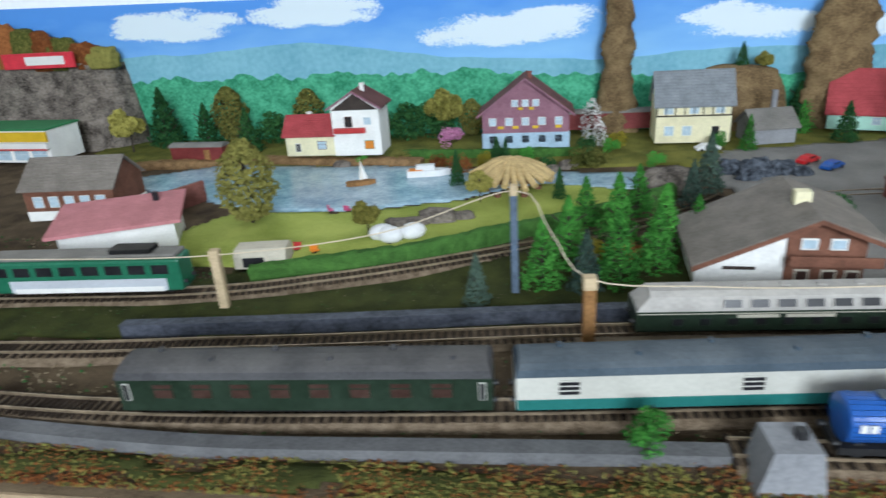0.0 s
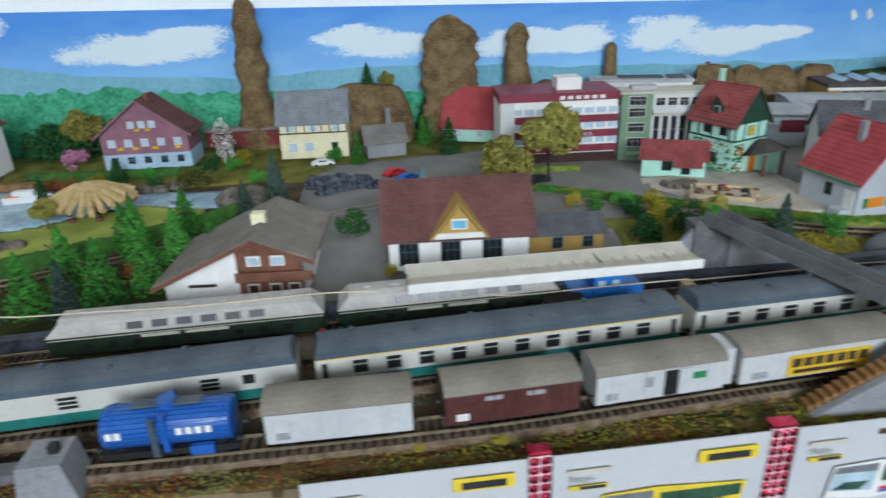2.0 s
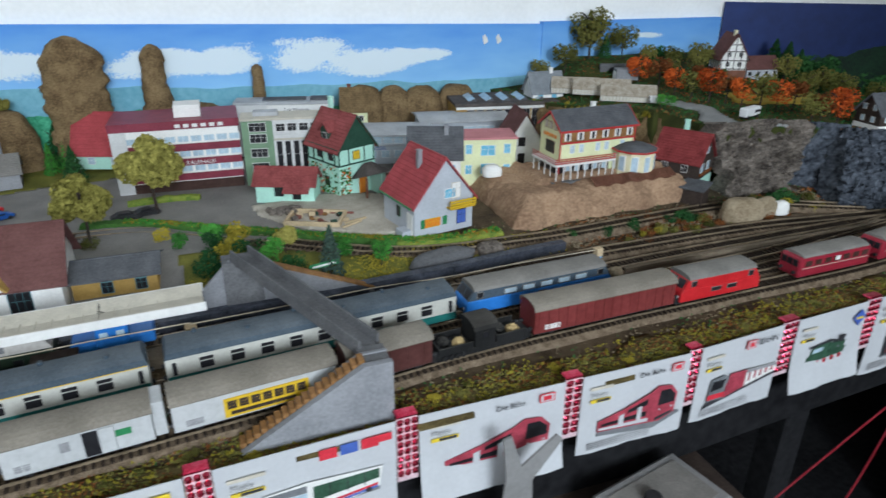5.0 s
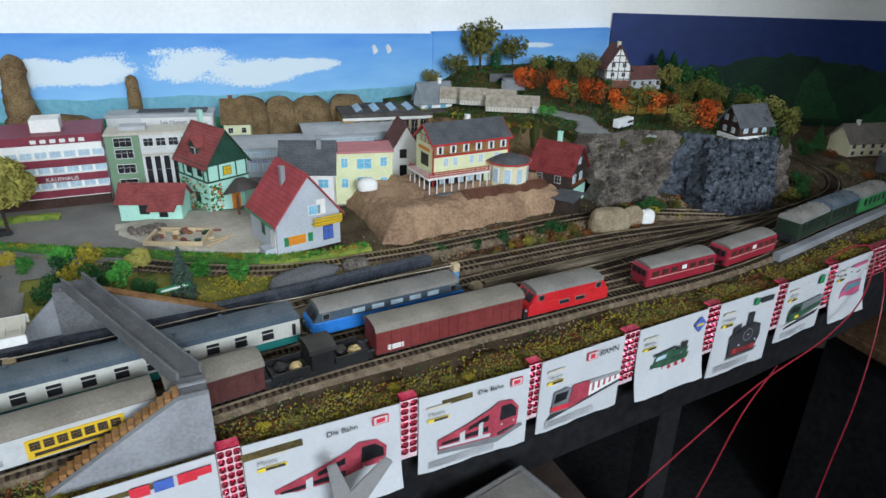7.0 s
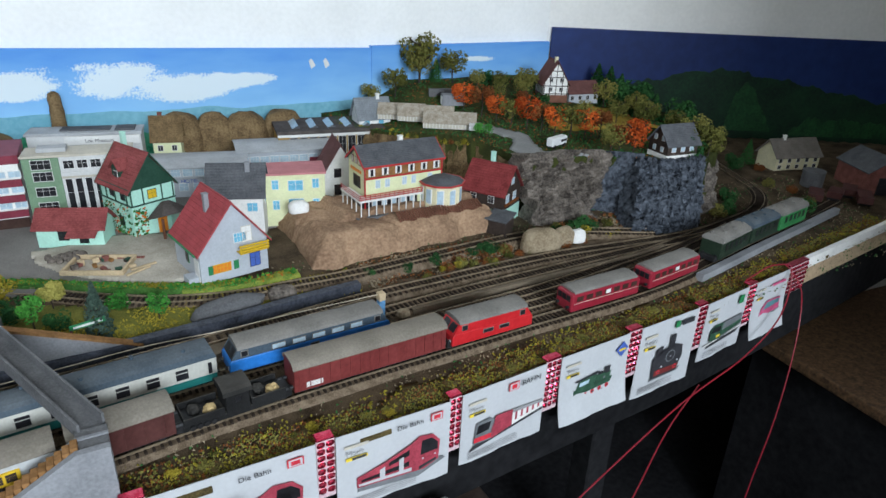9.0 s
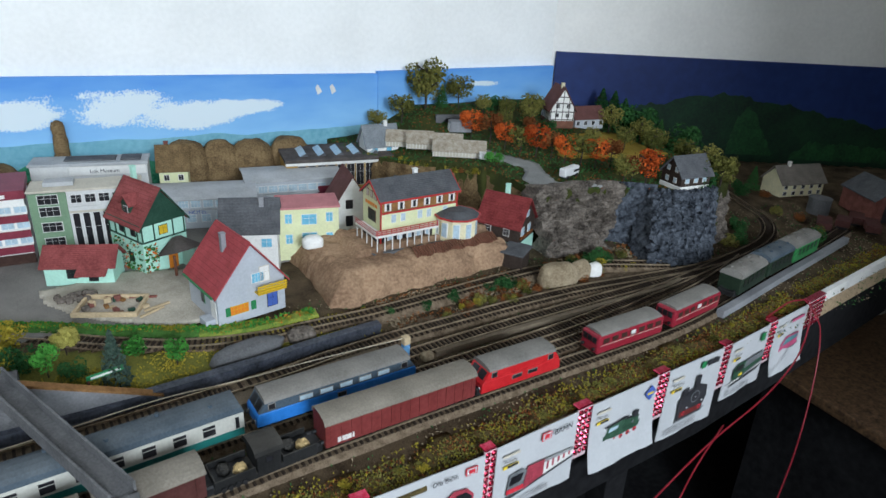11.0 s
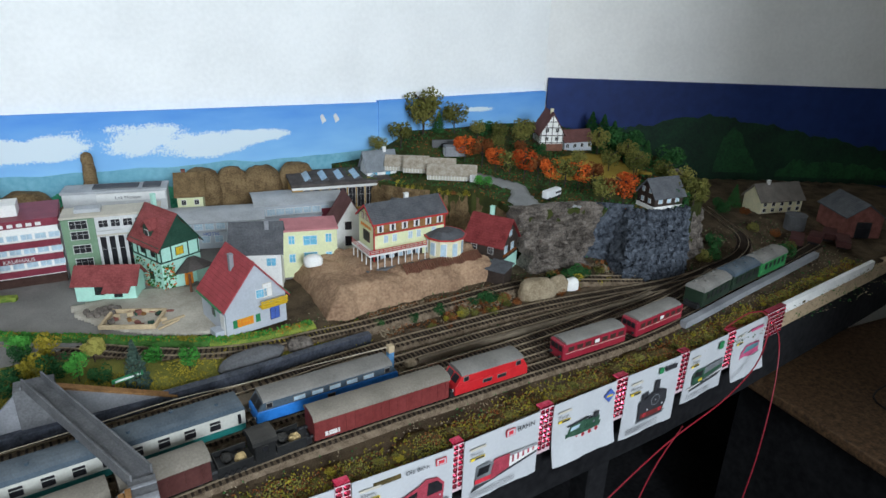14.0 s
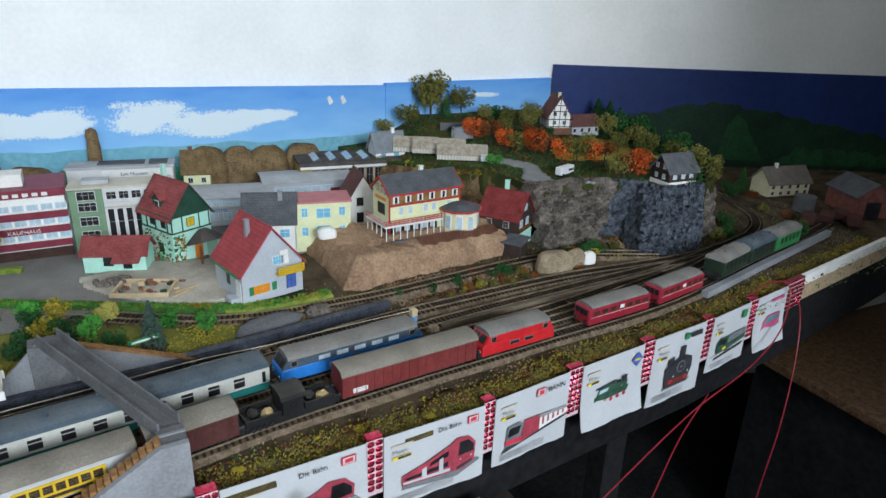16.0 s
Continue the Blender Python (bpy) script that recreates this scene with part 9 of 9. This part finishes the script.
t = tagged(part("wood_edge", prism(B(), [(x, front_y(x) - 0.003) for x, _ in FRONT] + [(x, front_y(x) + 0.002) for x, _ in FRONT[::-1]], "z", -0.050, -0.0145), "table_board"), "raw wooden edge board of the layout", "edging", kind="structure")

# grey bracket standing before the posters
y, yaw = edge_at(0.12)
g = thing("paper_bracket", (0.118, y - 0.055, -0.16), yaw, "grey Y-shaped card standing before the posters", "card")
part("sheet", prism(B(), [(-0.026, -0.04), (0.026, -0.04), (0.018, 0.085), (0.052, 0.132), (0.044, 0.140), (0.004, 0.108), (-0.010, 0.152), (-0.020, 0.150), (-0.014, 0.095)], "y", -0.0015, 0.0015), "grey_plastic", g)
part("foot", bx(-0.03, 0.03, -0.02, 0.02, -0.044, -0.040), "grey_plastic", g)
sh = thing("side_table", (0.16, -0.25, -0.85), 0, "dark side table with pale wooden top below the layout", "table")
part("top", bx(-0.42, 0.30, -0.20, 0.20, 0.622, 0.646, bev=0.003), "dark_wood", sh)
for x in (-0.38, 0.26):
    for y_ in (-0.17, 0.17):
        part("leg", bx(x - 0.02, x + 0.02, y_ - 0.02, y_ + 0.02, 0, 0.622), "dark_wood", sh)
tb = thing("transformer_box", (0.315, -0.165, -0.204), 12, "grey plastic transformer box", "transformer")
part("case", bx(-0.075, 0.075, -0.05, 0.05, 0, 0.055, bev=0.006), "grey_plastic", tb)
part("panel", bx(-0.06, 0.06, -0.035, 0.035, 0.055, 0.0565), "dusty_grey", tb)
part("knob", cyl(B(), (-0.02, 0, 0.0565), (-0.02, 0, 0.066), 0.012, 0.010, 18), "black_iron", tb)

# speckled stone table below, with red cables over it
ct = thing("stone_table", (1.69, -0.20, -0.85), -5, "brown speckled stone-topped table on a stand blackened as shade", "table")
part("top", bevelled(box(B(), -0.40, 0.40, -0.26, 0.30, 0.575, 0.60), 0.004, 2), "cork", ct)
# stand coloured near-black for the shade beneath the top
part("stand", bx(-0.36, 0.36, -0.22, 0.26, 0.0, 0.574), "under_table_shade", ct)
cab = thing("cable", (0, 0, 0), 0, "red twin cable drooping below the table", "cable", "red cables")
part("strand", tube(B(), smoothed([(1.02, -0.050, 0.012), (1.10, -0.045, 0.024), (1.14, -0.060, 0.012), (1.10, -0.085, -0.06), (0.98, -0.11, -0.10), (0.80, -0.13, -0.13), (0.62, -0.15, -0.19), (0.48, -0.16, -0.26), (0.38, -0.17, -0.33)], 0.02), 0.0014, 6), "cable_red", cab)
cab = thing("cable", (0, 0, 0), 0, "red cable hanging down to the floor", "cable", "red cables")
part("strand", tube(B(), smoothed([(1.14, -0.058, 0.010), (1.165, -0.075, -0.03), (1.15, -0.10, -0.12), (1.10, -0.13, -0.26), (1.06, -0.14, -0.45), (1.03, -0.15, -0.8)], 0.02), 0.0013, 6), "cable_red", cab)
cab = thing("cable", (0, 0, 0), 0, "red cable looping under the table", "cable", "red cables")
part("strand", tube(B(), smoothed([(0.86, -0.115, -0.12), (0.78, -0.13, -0.18), (0.70, -0.15, -0.28), (0.62, -0.16, -0.40)], 0.02), 0.0013, 6), "cable_red", cab)
cab = thing("usb_cable", (0, 0, 0), 0, "black cable with a plug on the stone table", "cable")
part("strand", tube(B(), smoothed([(1.47, -0.20, -0.246), (1.50, -0.14, -0.246), (1.60, -0.13, -0.246), (1.72, -0.18, -0.246)], 0.02), 0.0022, 6), "black_iron", cab)
part("plug", bx(1.452, 1.476, -0.222, -0.205, -0.249, -0.241), "print_grey", cab)


# ---- lettering on the town's buildings ----
def text_at(body, size, owner, x, y, z, material):
    o = text_on(body, size, bpy.data.objects[owner], x, z, material)
    o.matrix_local = pose(x, y, z, 90, 0, 0)


text_at("BANK", 0.011, "bank", -0.078, -0.0349, 0.012, "white_trim")
text_at("HOTEL", 0.012, "hotel_block", -0.02, -0.0437, 0.0335, "print_blue")
text_at("Lok Museum", 0.011, "museum", 0.000, -0.0350, 0.107, "print_black")
text_at("KAUFHAUS", 0.011, "department_store", 0.012, -0.0650, 0.057, "white_trim")


def slate_chips(n, seed):
    """Broken slate pieces bedded in the slate rock face."""
    rng = random.Random(seed)
    low = smoothed([(1.020, 0.225, 0), (1.09, 0.205, 0), (1.185, 0.212, 0), (1.23, 0.25, 0)], 0.01)
    high = smoothed([(1.105, 0.318, 0), (1.13, 0.29, 0), (1.21, 0.262, 0), (1.25, 0.275, 0)], 0.01)
    verts, faces = [], []
    for i in range(n):
        u, t = rng.random(), rng.random()
        p = low[int(u * (len(low) - 1))].lerp(high[int(u * (len(high) - 1))], t ** 1.2)
        p.z = -0.01 + 0.14 * t
        p += Vector((-0.15, -0.8, 0.35)) * rng.uniform(0.004, 0.016)
        s = rng.uniform(0.0045, 0.0115)
        turn = Matrix.Rotation(rng.uniform(0, 6.28), 3, "Z") @ Matrix.Rotation(rng.uniform(-0.9, 0.9), 3, "X")
        b = len(verts)
        for dx, dy, dz in ((-1, -0.6, -0.6), (1, -0.7, -0.5), (0.9, 0.6, -0.6), (-0.8, 0.7, -0.5), (-0.7, -0.5, 0.6), (0.7, -0.4, 0.8), (0.6, 0.5, 0.5), (-0.8, 0.4, 0.7)):
            q = Vector((dx * rng.uniform(0.6, 1.2), dy * rng.uniform(0.6, 1.2), dz * rng.uniform(0.6, 1.3))) * s
            verts.append(tuple(p + turn @ q))
        faces += [(b, b + 3, b + 2, b + 1), (b + 4, b + 5, b + 6, b + 7), (b, b + 1, b + 5, b + 4), (b + 1, b + 2, b + 6, b + 5), (b + 2, b + 3, b + 7, b + 6), (b + 3, b, b + 4, b + 7)]
    me = bpy.data.meshes.new("slate_rubble")
    me.from_pydata(verts, [], faces)
    me.materials.append(M["rock_slate"])
    tagged(new("slate_rubble", me), "blue-grey broken slate pieces covering the rock face", "rubble", kind="stuff")


slate_chips(900, 31)
